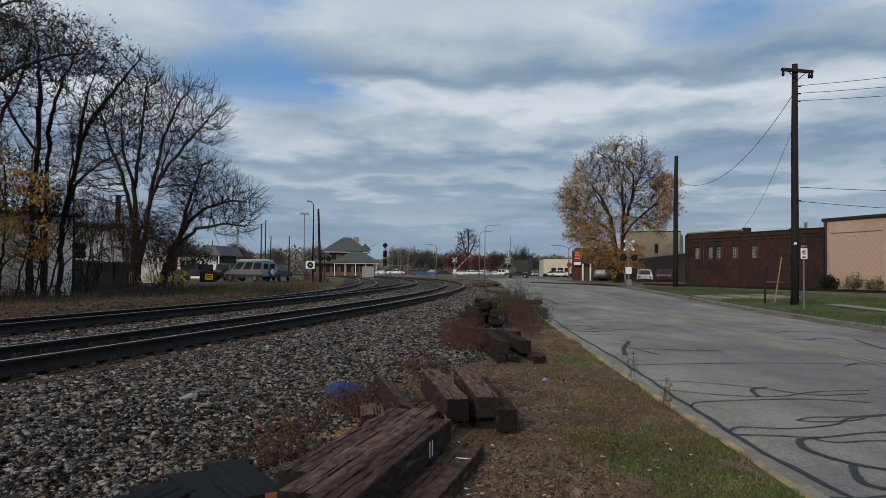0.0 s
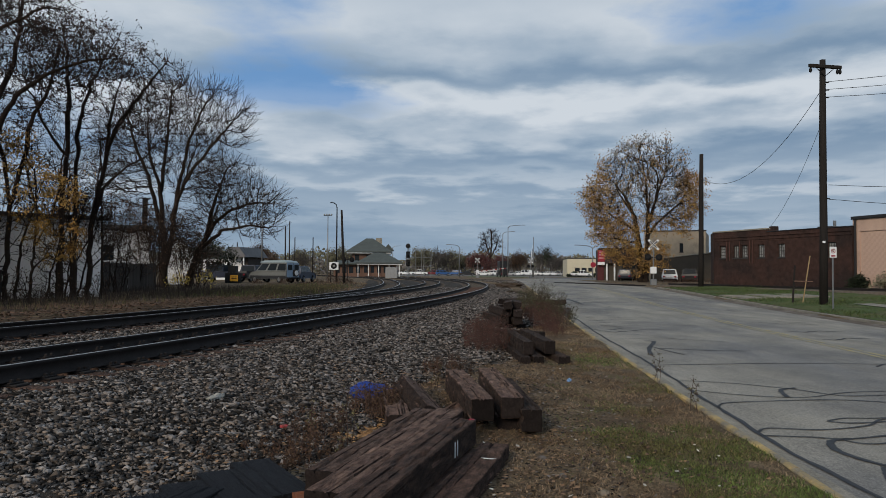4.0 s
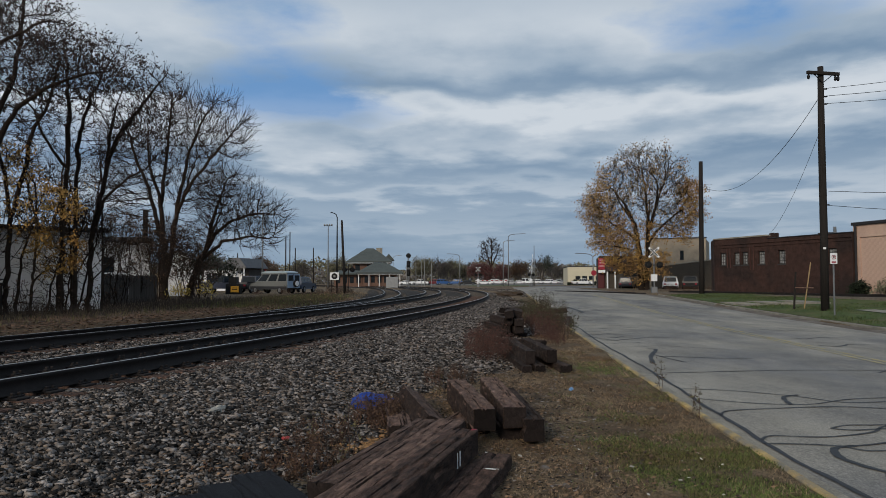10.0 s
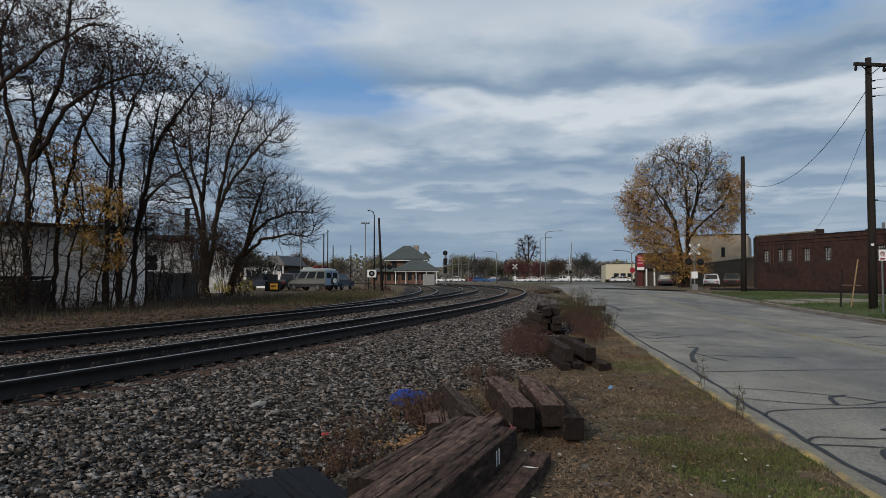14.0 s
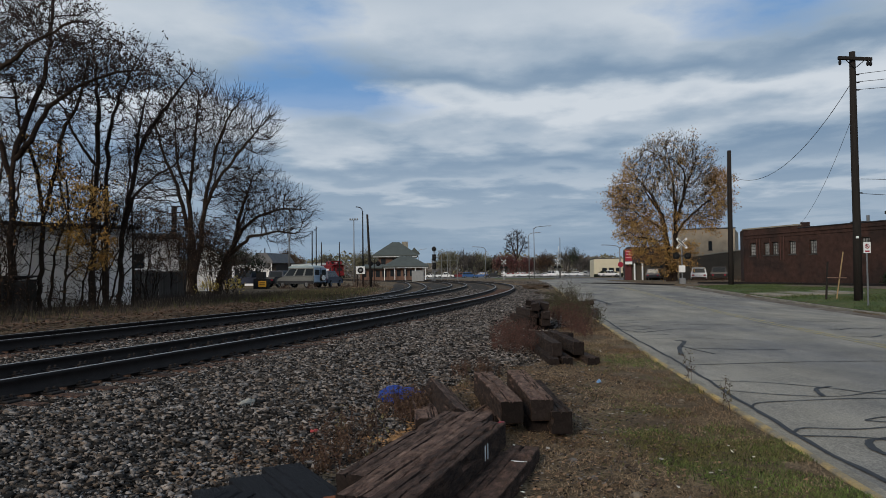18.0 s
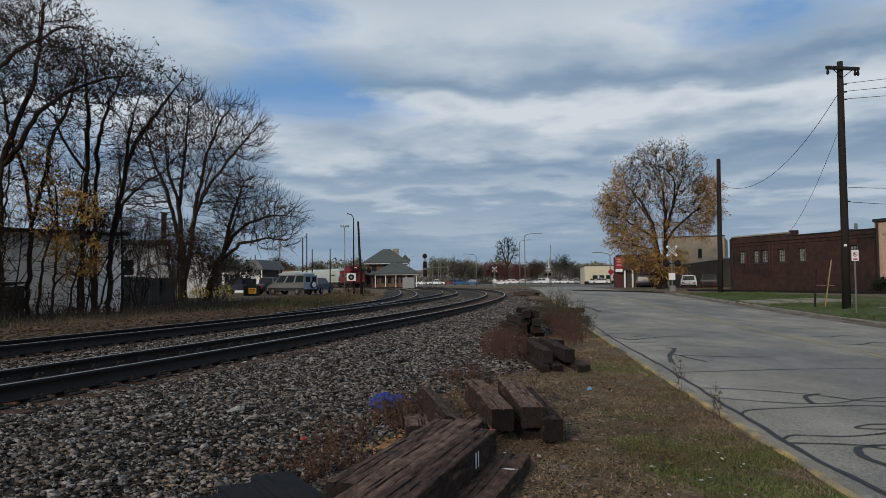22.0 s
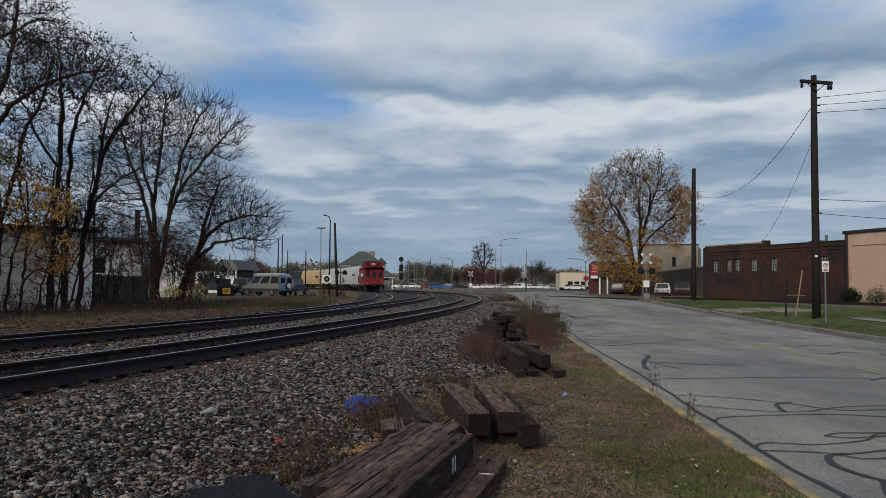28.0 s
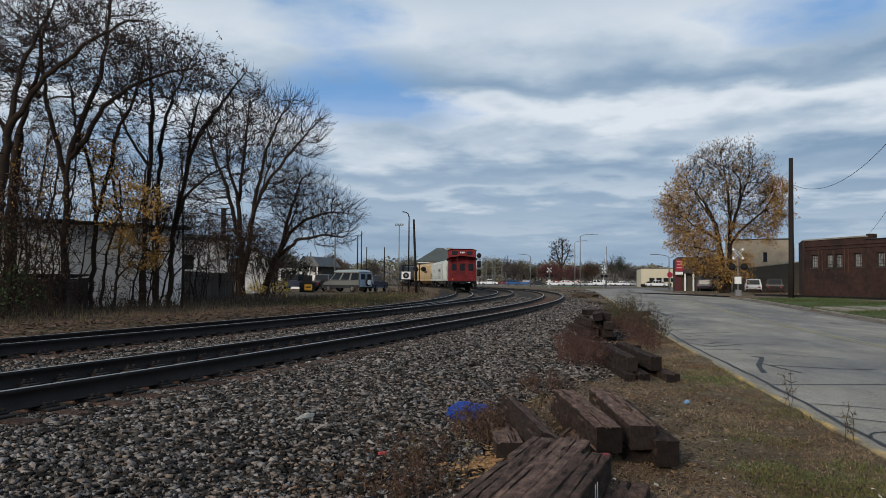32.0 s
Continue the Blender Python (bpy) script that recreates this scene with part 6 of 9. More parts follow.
# ---------------------------------------------------------------- houses and fence behind the trees
def clapboard(parent, length, z0, z1, m, mat, holes=(), pitch=0.14, name="clapboard"):
    """Overlapping boards, each its own piece."""
    n = int((z1 - z0) / pitch)
    cache = {}
    for j in range(n):
        z = z0 + j * pitch
        spans, x = [], 0.0
        for a, b in sorted((h[0], h[0] + h[2]) for h in holes if h[1] - pitch < z < h[1] + h[3]) + [(length, length)]:
            if a - x > 0.05:
                spans.append((x, a))
            x = b
        for a, b in spans:
            key = (round(a, 3), round(b, 3))
            if key not in cache:
                cache[key] = Mesh().prism([(-0.035, 0.0), (-0.030, 0.0), (-0.003, pitch + 0.02), (-0.002, pitch + 0.02), (0.0, pitch), (0.0, 0.0)], a, b, "x").data(name, mat)
            part(name, cache[key], None, parent, m=m @ pose(0, 0, z))


white1 = thing("white_shed", "long white clapboard shed behind bare saplings", "building")
W1, W1L = wall_frame((-26.6, 22.6), (-17.1, 33.96), 0.33)
part("wall", Mesh().box(0, W1L, 0, 0.2, 0, 3.6), M_WHITE, white1, m=W1)
clapboard(white1, W1L, 0.05, 3.55, W1, M_WHITE)
part("gable_wall", Mesh().box(W1L - 0.2, W1L, 0.202, 7, 0, 3.6), M_WHITE, white1, m=W1)
part("eave", Mesh().box(-0.3, W1L + 0.3, -0.35, 0.1, 3.61, 3.75, 0.02), M_ROOF_D, white1, m=W1)
part("roof", Mesh().prism([(-0.4, 3.76), (3.6, 4.0), (7.6, 3.76), (7.6, 3.7), (-0.4, 3.7)], -0.3, W1L + 0.3, "x"), M_ROOF_D, white1, m=W1)
part("foundation", Mesh().box(0, W1L, -0.03, 0.0, -0.3, 0.06), M_CURB, white1, m=W1)
dark = thing("dark_shed", "small dark board shed in the undergrowth", "shed", pose(-19.4, 27.2, 0.3, 0, 0, 50))
M_WOODDARK = material("blackened_boards", (0.030, 0.027, 0.025), 0.9, vary=0.4, scale=2, fine=30, bump=0.5, stretch=(6, 6, 0.6), per_object=0.35)
for i in range(8):
    part("board", Mesh().box(-1.7 + i * 0.39, -1.32 + i * 0.39, -1.0, -0.95, 0, 1.30 + 0.03 * (i % 3), 0.005), M_WOODDARK, dark)
part("side", Mesh().box(-1.7, 1.4, -0.94, 1.0, 0, 1.24), M_WOODDARK, dark)
part("roof", Mesh().box(-1.8, 1.46, -1.05, 1.1, 1.37, 1.43, 0.02).move(pose(0, 0, 0, -3, 0, 0)), M_ROOF_D, dark)

white2 = thing("white_house", "white clapboard house with a dark roof behind the fence", "building")
W2, W2L = wall_frame((-29.0, 49.6), (-22.9, 52.6), 0.35)
wh = [(3.4, 1.9, 1.1, 1.2)]
for piece in holed_wall(W2L, 0, 4.1, 0.2, wh):
    part("wall", piece, M_WHITE, white2, m=W2)
clapboard(white2, W2L, 0.05, 4.05, W2, M_WHITE, wh)
window_unit(white2, *wh[0], 2, 1, M_WHITE2, W2)
part("gable_wall", Mesh().box(W2L - 0.2, W2L, 0.202, 7, 0, 4.1), M_WHITE, white2, m=W2)
part("roof", Mesh().prism([(-0.2, 4.12), (3.4, 4.7), (7.2, 4.12), (7.2, 4.1), (-0.2, 4.1)], -0.3, W2L + 0.3, "x"), M_ROOF_D, white2, m=W2)
part("chimney", Mesh().box(6.3, 6.66, 0.8, 1.16, 3.0, 6.6, 0.02), M_ROOF_D, white2, "slim dark chimney", m=W2)
white3 = thing("white_house", "narrow white house end seen between tree trunks", "building", pose(-26.2, 66.0, 0.35, 0, 0, 20))
part("wall", Mesh().prism([(-1.3, 0), (1.3, 0), (1.3, 3.2), (0, 4.0), (-1.3, 3.2)], 0, 6), M_WHITE, white3)
part("roof", Mesh().prism([(-1.5, 3.15), (0, 4.2), (1.5, 3.15), (1.5, 3.05), (0, 4.05), (-1.5, 3.05)], -0.3, 6.3), M_ROOF_D, white3)
porch = thing("porch_house", "pale house with a porch behind parked trucks", "building", pose(-32.0, 96.0, 0.42, 0, 0, -6))
part("wall", Mesh().box(-2.7, 1.0, 0, 6, 0, 2.75), M_WHITE, porch)
part("wall", Mesh().box(1.002, 2.4, 0.6, 6, 0, 3.0), M_WHITE, porch)
part("roof", Mesh().prism([(0.5, 3.0), (1.3, 4.3), (2.7, 4.3), (3.7, 3.0)], -1.2, 6.5), material("pale_grey_shingles", (0.13, 0.13, 0.135), 0.9, vary=0.3, scale=1.5, fine=20), porch)
part("roof", Mesh().box(-2.9, 0.98, -0.3, 6.2, 2.76, 2.95, 0.02), M_ROOF_G, porch)
for x in (1.1, 2.1, 3.2):
    part("porch_post", Mesh().box(x, x + 0.14, -1.0, -0.86, 0, 3.0), M_WHITE2, porch)
part("porch_wall", Mesh().box(2.41, 3.3, 0.5, 6, 0, 2.9), M_WOODGREY, porch)
for x in (-2.3, -1.5, -0.7):
    part("window", Mesh().box(x, x + 0.6, -0.06, -0.005, 1.2, 2.3, 0.01), M_GLASS, porch)
fence = thing("board_fence", "grey weathered board fence under the trees", "fence")
FM, FL = wall_frame((-20.6, 36.6), (-20.4, 48.0), 0.33)
fb = Mesh().box(0.005, 0.19, -0.02, 0.0, 0, 1.75, 0.004).data("fence_board", M_WOODGREY)
for i in range(int(FL / 0.195)):
    part("fence_board", fb, None, fence, m=FM @ pose(i * 0.195, random.uniform(-0.01, 0.01), random.uniform(-0.06, 0.05), 0, random.uniform(-1, 1), 0))
for z in (0.4, 1.4):
    part("fence_rail", Mesh().box(0, FL, 0.015, 0.06, z, z + 0.09), M_WOODGREY, fence, m=FM)


# ---------------------------------------------------------------- train
def truck(parent, x, gauge=1.435):
    t = part("truck", Mesh().box(x - 1.35, x + 1.35, -1.02, -0.9, 0.42, 0.72, 0.05).box(x - 1.35, x + 1.35, 0.9, 1.02, 0.42, 0.72, 0.05).box(x - 0.3, x + 0.3, -0.9, 0.9, 0.5, 0.75, 0.03), M_DARKSTEEL, parent, "dark steel truck")
    for a in (x - 0.88, x + 0.88):
        for s in (-1, 1):
            part("wheel", Mesh().tube([(a, s * 0.70, 0.46), (a, s * 0.72, 0.46), (a, s * 0.74, 0.46), (a, s * 0.84, 0.46)], [0.46, 0.48, 0.45, 0.44], 18), M_RAIL, t)
        part("axle", Mesh().tube([(a, -0.7, 0.46), (a, 0.7, 0.46)], 0.08, 6), M_RAIL, t)
    return t


M_LENS = material("orange_lens", (0.7, 0.2, 0.03), 0.4)


def caboose():
    t = thing("caboose", "faded red caboose with a cupola leading the train", "caboose")
    L = 4.3
    roof_d = material("caboose_roof_red", (0.11, 0.018, 0.020), 0.7, vary=0.3)
    side = [(-1.5, 1.05), (1.5, 1.05), (1.5, 3.45), (1.25, 3.62), (0, 3.76), (-1.25, 3.62), (-1.5, 3.45)]
    part("body", Mesh().prism([(a, b) for a, b in side], -L, L, "x"), M_RED, t)
    part("roof", Mesh().prism([(-1.66, 3.44), (-1.3, 3.66), (0, 3.82), (1.3, 3.66), (1.66, 3.44), (1.3, 3.6), (0, 3.765), (-1.3, 3.6)], -L - 0.9, L + 0.9, "x"), roof_d, t)
    cup = part("cupola", Mesh().prism([(-1.55, 3.5), (1.55, 3.5), (1.5, 4.45), (1.1, 4.58), (-1.1, 4.58), (-1.5, 4.45)], -2.9, 0.1, "x"), M_RED, t)
    part("cupola_roof", Mesh().prism([(-1.62, 4.45), (-1.1, 4.62), (1.1, 4.62), (1.62, 4.45), (1.1, 4.585), (-1.1, 4.585)], -3.05, 0.25, "x"), roof_d, cup)
    for s in (-1, 1):
        part("cupola_window", Mesh().box(-2.95, -2.905, s * 0.8 - 0.32, s * 0.8 + 0.32, 3.95, 4.35, 0.01), M_GLASS, cup)
        part("cupola_window", Mesh().box(-2.3, -1.6, s * 1.53 - 0.02, s * 1.53 + 0.02, 3.95, 4.35, 0.01), M_GLASS, cup)
    for y in (-0.26, -0.06, 0.14):
        part("lettering", Mesh().box(-2.935, -2.903, y, y + 0.12, 4.12, 4.3), M_WHITE2, cup, "pale bar of unreadable lettering")
    for e in (-1, 1):
        part("platform", Mesh().box(min(e * L, e * (L + 0.9)), max(e * L, e * (L + 0.9)), -1.45, 1.45, 0.95, 1.06, 0.02), M_DARKSTEEL, t)
        part("end_door", Mesh().box(min(e * L, e * (L + 0.03)), max(e * L, e * (L + 0.03)), -0.35, 0.35, 1.1, 3.05, 0.01), roof_d, t, "dull red end door")
        for s in (-1, 1):
            part("end_window", Mesh().box(min(e * L, e * (L + 0.035)), max(e * L, e * (L + 0.035)), s * 0.9 - 0.27, s * 0.9 + 0.27, 2.2, 2.95, 0.01), M_GLASS, t)
            part("corner_post", Mesh().tube([(e * (L + 0.85), s * 1.35, 1.0), (e * (L + 0.85), s * 1.35, 3.45)], 0.035, 6), M_RED, t)
            part("ladder_stile", Mesh().tube([(e * (L + 0.88), s * 0.55, 1.0), (e * (L + 0.88), s * 0.55, 3.6), (e * (L + 0.5), s * 0.55, 4.0)], 0.025, 6), M_RED, t)
            part("step", Mesh().box(min(e * (L + 0.2), e * (L + 0.85)), max(e * (L + 0.2), e * (L + 0.85)), min(s * 1.2, s * 1.5), max(s * 1.2, s * 1.5), 0.35, 0.95, 0.02), M_DARKSTEEL, t)
            part("railing", Mesh().tube([(e * (L + 0.85), s * 1.35, 1.95), (e * (L + 0.85), s * 0.5, 1.95)], 0.025, 6).tube([(e * (L + 0.85), s * 1.35, 1.5), (e * (L + 0.85), s * 0.5, 1.5)], 0.025, 6), M_RED, t)
        for y in (-1.0, -0.6, -0.2, 0.2, 0.6, 1.0):
            part("railing_bar", Mesh().tube([(e * (L + 0.89), y, 1.06), (e * (L + 0.89), y, 1.95)], 0.018, 5), M_RED, t)
        for z in (1.3, 1.6, 1.9, 2.2, 2.5, 2.8, 3.1, 3.4):
            part("ladder_rung", Mesh().tube([(e * (L + 0.88), 0.3, z), (e * (L + 0.88), 0.8, z)], 0.016, 5), M_RED, t)
        part("door_window", Mesh().box(min(e * (L + 0.03), e * (L + 0.045)), max(e * (L + 0.03), e * (L + 0.045)), -0.24, 0.24, 2.2, 2.9, 0.01), M_GLASS, t)
        part("end_panel", Mesh().box(min(e * (L + 0.84), e * (L + 0.87)), max(e * (L + 0.84), e * (L + 0.87)), -1.3, 1.3, 1.1, 1.75, 0.005), M_RED, t)
        part("brake_wheel", Mesh().tube([(e * (L + 0.95), -0.85 + 0.28 * math.cos(a), 2.1 + 0.28 * math.sin(a)) for a in [i * math.pi / 8 for i in range(17)]], 0.02, 5, cap=False), M_DARKSTEEL, t)
        part("coupler", Mesh().box(min(e * (L + 0.8), e * (L + 1.5)), max(e * (L + 0.8), e * (L + 1.5)), -0.16, 0.16, 0.7, 1.0, 0.03), M_DARKSTEEL, t)
        part("marker_light", Mesh().box(min(e * (L + 0.9), e * (L + 0.98)), max(e * (L + 0.9), e * (L + 0.98)), 0.98, 1.14, 1.2, 1.36, 0.02), M_LENS, t, "orange marker light")
    for s in (-1, 1):
        for x in (-3.2, 1.4, 3.0):
            part("side_window", Mesh().box(x - 0.35, x + 0.35, s * 1.505 - 0.02, s * 1.505 + 0.02, 2.1, 2.9, 0.01), M_GLASS, t)
        part("side_lettering", Mesh().box(-1.9, 0.6, s * 1.508 - 0.006, s * 1.508 + 0.006, 2.3, 2.75), M_WHITE2, t, "pale band of unreadable lettering")
        part("sill", Mesh().box(-L, L, s * 1.42 - 0.07, s * 1.42 + 0.07, 0.78, 1.05, 0.02), M_DARKSTEEL, t)
    part("underframe", Mesh().box(-L - 0.8, L + 0.8, -0.4, 0.4, 0.75, 0.95, 0.03), M_DARKSTEEL, t)
    part("smokestack", Mesh().tube([(2.0, 0.6, 3.7), (2.0, 0.6, 4.5)], 0.1, 8), M_DARKSTEEL, t)
    truck(t, -3.0), truck(t, 3.0)
    return t


def hopper(label, mat):
    t = thing("covered_hopper", label, "hopper car", group="freight cars")
    L = 9.4
    prof = [(-1.40, 1.25), (-1.56, 1.9), (-1.58, 2.9), (-1.45, 3.75), (-1.05, 4.15), (0, 4.3), (1.05, 4.15), (1.45, 3.75), (1.58, 2.9), (1.56, 1.9), (1.40, 1.25)]
    n = len(prof)
    secs = [(-L, 0.96, 2.5), (-L + 0.05, 1.0, 2.4), (-L + 1.7, 1.0, 1.25), (L - 1.7, 1.0, 1.25), (L - 0.05, 1.0, 2.4), (L, 0.96, 2.5)]
    vs = []
    for x, k, zmin in secs:
        vs += [(x, a * k, max(b, zmin)) for a, b in prof]
    fs = []
    for r in range(len(secs) - 1):
        fs += [(r * n + i, r * n + (i + 1) % n, (r + 1) * n + (i + 1) % n, (r + 1) * n + i) for i in range(n)]
    fs += [tuple(range(n))[::-1], tuple(range((len(secs) - 1) * n, len(secs) * n))]
    part("body", Mesh().add(vs, fs), mat, t)
    for s in (-1, 1):
        for i in range(11):
            x = -L + 0.25 + i * (2 * L - 0.5) / 10
            part("rib", Mesh().tube([(x, s * 1.57, 1.3), (x, s * 1.60, 2.9), (x, s * 1.47, 3.75)], 0.05, 5), mat, t)
        part("side_sill", Mesh().box(-L, L, s * 1.5 - 0.08, s * 1.5 + 0.08, 1.08, 1.32, 0.02), mat, t)
        part("lettering", Mesh().box(-5.6, -2.8, s * 1.605 - 0.008, s * 1.605 + 0.008, 2.5, 2.85), M_DARKSTEEL, t, "dark bar of unreadable lettering")
    for x in (-4.6, 0.0, 4.6):
        part("discharge_bay", Mesh().add([(x - 1.4, -1.2, 1.3), (x + 1.4, -1.2, 1.3), (x + 1.4, 1.2, 1.3), (x - 1.4, 1.2, 1.3), (x - 0.4, -0.5, 0.55), (x + 0.4, -0.5, 0.55), (x + 0.4, 0.5, 0.55), (x - 0.4, 0.5, 0.55)], [(0, 1, 5, 4), (1, 2, 6, 5), (2, 3, 7, 6), (3, 0, 4, 7), (7, 6, 5, 4), (0, 3, 2, 1)]), mat, t)
    part("roof_walk", Mesh().box(-L, L, 0.5, 0.95, 4.3, 4.36), M_STEEL, t)
    for x in (-6.6, -3.3, 0.0, 3.3, 6.6):
        part("hatch", Mesh().box(x - 0.9, x + 0.9, -0.4, 0.35, 4.28, 4.42, 0.03), mat, t)
    for e in (-1, 1):
        part("end_platform", Mesh().box(min(e * (L - 1.6), e * (L + 0.3)), max(e * (L - 1.6), e * (L + 0.3)), -1.45, 1.45, 1.0, 1.1, 0.02), M_DARKSTEEL, t)
        part("coupler", Mesh().box(min(e * (L + 0.2), e * (L + 0.9)), max(e * (L + 0.2), e * (L + 0.9)), -0.16, 0.16, 0.7, 1.0, 0.03), M_DARKSTEEL, t)
        for s in (-1, 1):
            part("end_ladder", Mesh().tube([(e * (L + 0.1), s * 1.3, 1.0), (e * (L + 0.1), s * 1.25, 4.1)], 0.04, 5), mat, t)
    truck(t, -7.3), truck(t, 7.3)
    return t


def locomotive():
    t = thing("locomotive", "black locomotive pushing the train from behind", "locomotive", group="freight cars")
    blue = paint("engine_black", (0.016, 0.017, 0.02))
    part("hood", Mesh().box(-6.5, 3.6, -0.95, 0.95, 1.5, 4.1, 0.12), blue, t)
    part("cab", Mesh().box(3.61, 6.0, -1.5, 1.5, 1.5, 4.5, 0.12), blue, t)
    part("nose", Mesh().box(6.01, 7.6, -0.95, 0.95, 1.5, 3.1, 0.12), blue, t)
    part("walkway", Mesh().box(-8.0, 8.2, -1.55, 1.55, 1.25, 1.49, 0.03), M_DARKSTEEL, t)
    part("fuel_tank", Mesh().box(-2.0, 2.0, -1.3, 1.3, 0.45, 1.24, 0.1), M_DARKSTEEL, t)
    for s in (-1, 1):
        part("cab_window", Mesh().box(4.2, 5.4, s * 1.505 - 0.02, s * 1.505 + 0.02, 3.3, 4.0, 0.01), M_GLASS, t)
        part("handrail", Mesh().tube([(-7.9, s * 1.5, 2.4), (3.5, s * 1.5, 2.4)], 0.03, 5), M_STEEL, t)
    truck(t, -5.2), truck(t, 5.2)
    return t


CONSIST = [(caboose(), 0.0, 3.0), (hopper("pale grey covered hopper car behind the caboose", M_HOPPER), 15.6, 7.3), (hopper("pale grey covered hopper car behind the caboose", M_HOPPER), 35.6, 7.3),
           (hopper("ochre covered hopper car with weathered sides", M_HOPPER_Y), 55.6, 7.3), (locomotive(), 74.5, 5.2)]


# ---------------------------------------------------------------- trees
def segments(name, segs, n, mat):
    """Many short tapered limbs as one mesh."""
    a = np.array(segs, float)
    p0, p1, r0, r1 = a[:, 0:3], a[:, 3:6], a[:, 6], a[:, 7]
    d = p1 - p0
    d /= np.linalg.norm(d, axis=1)[:, None] + 1e-9
    ref = np.where(np.abs(d[:, 2:3]) > 0.9, [[1.0, 0, 0]], [[0, 0, 1.0]])
    u = np.cross(d, ref)
    u /= np.linalg.norm(u, axis=1)[:, None]
    w = np.cross(d, u)
    ang = np.arange(n) * 2 * np.pi / n
    ring = u[:, None] * np.cos(ang)[None, :, None] + w[:, None] * np.sin(ang)[None, :, None]
    V = np.concatenate([p0[:, None] + ring * r0[:, None, None], p1[:, None] + ring * r1[:, None, None]], 1).reshape(-1, 3)
    k = np.arange(n)
    f = np.stack([k, (k + 1) % n, n + (k + 1) % n, n + k], 1)
    F4 = (f[None] + (np.arange(len(a)) * 2 * n)[:, None, None]).reshape(-1, 4)
    return arrays(name, V, F4, mat, n > 4)


def leaf_quads(name, pts, size, rng, mat, droop=0.0, aspect=0.6):
    """Small flat leaves, folded along the middle, at the given places."""
    n = len(pts)
    a = rng.normal(size=(n, 3))
    a[:, 2] -= droop
    a /= np.linalg.norm(a, axis=1)[:, None]
    b = np.cross(a, rng.normal(size=(n, 3)))
    b /= np.linalg.norm(b, axis=1)[:, None] + 1e-9
    c = np.cross(a, b)
    s = size * rng.uniform(0.6, 1.4, n)[:, None]
    pts = np.asarray(pts)
    tip, mid = pts + a * s, pts + a * s * 0.5 + c * s * 0.06
    V = np.stack([pts, mid + b * s * aspect * 0.5 + c * s * 0.1, tip, mid - b * s * aspect * 0.5 + c * s * 0.1], 1).reshape(-1, 3)
    F4 = np.arange(n)[:, None] * 4 + np.array([[0, 1, 2, 3]])
    return arrays(name, V, F4, mat)


class Grower:
    def __init__(self, seed, room=None):
        self.r = random.Random(seed)
        self.room = room
        self.thick, self.fine, self.tips = [], [], []

    def limb(self, p, d, length, radius, level, plan):
        r = self.r
        kids, up, wob, thin = plan[level][:4]
        n = max(3, min(9, int(length / (0.5 if level < 2 else 0.28))))
        step, nodes = length / n, []
        for i in range(n):
            d = (d + Vector((r.uniform(-1, 1), r.uniform(-1, 1), r.uniform(-0.7, 0.9))) * wob + Vector((0, 0, up))).normalized()
            q = p + d * step
            if self.room and nodes and self.room(*q) > r.uniform(0.86, 1.06):
                break
            r0, r1 = radius * (1 - 0.72 * i / n), radius * (1 - 0.72 * (i + 1) / n)
            (self.thick if level < 2 else self.fine).append((*p, *q, max(r0, thin), max(r1, thin)))
            p = q
            nodes.append((p.copy(), d.copy(), r1))
        if level + 1 >= len(plan):
            self.tips += [nodes[-1][0], nodes[len(nodes) // 2][0]]
            return
        for j in range(kids):
            f = (j + r.uniform(0.2, 1.0)) / kids
            i = min(len(nodes) - 1, int((0.25 + 0.75 * f) * n) if level else int((0.42 + 0.58 * f) * n))
            q, dd, rr = nodes[i]
            side = dd.orthogonal().normalized()
            side.rotate(Matrix.Rotation(r.uniform(0, 2 * math.pi), 3, dd))
            a = radians(r.uniform(*plan[level][4:6]) if len(plan[level]) > 4 else r.uniform(24, 58))
            nd = dd * math.cos(a) + side * math.sin(a)
            self.limb(q, nd, length * r.uniform(0.42, 0.7) * (1 - 0.25 * f if level == 0 else 1), min(rr * 0.75, radius * 0.55), level + 1, plan)
        q, dd, rr = nodes[-1]
        self.limb(q, dd, length * r.uniform(0.4, 0.55), rr, level + 1, plan)


def tree(name, label, x, y, z, stems, plan, seed, leaves=(), bark=M_BARK, twig=M_TWIG, group="trees", cat="tree", room=None):
    """stems: (dx, dy, lean vector, length, radius). leaves: (material, share of tips, per tip, size, spread, test)."""
    g = Grower(seed, room)
    for dx, dy, lean, length, radius, *z0 in stems:
        g.limb(Vector((dx, dy, z0[0] if z0 else -0.25)), Vector((*lean, 1)).normalized(), length, radius, 0, plan)
    t = thing(name, label, cat, pose(x, y, z), group)
    part("trunk", segments("trunk", g.thick, 8, bark), None, t)
    rng = np.random.default_rng(seed)
    if g.fine:
        part("crown", segments("crown", g.fine, 3, twig), None, t, "fine bare twigs")
    tips = np.array([tuple(p) for p in g.tips])
    for mat, share, per, size, spread, test in leaves:
        ok = rng.random(len(tips)) < (np.array([test(*p) for p in tips]) * share if test else share)
        base = np.repeat(tips[ok], per, 0)
        if len(base):
            part("foliage", leaf_quads("foliage", base + rng.normal(size=base.shape) * spread, size, rng, mat, 0.5), None, t, "sparse autumn leaves")
    return t


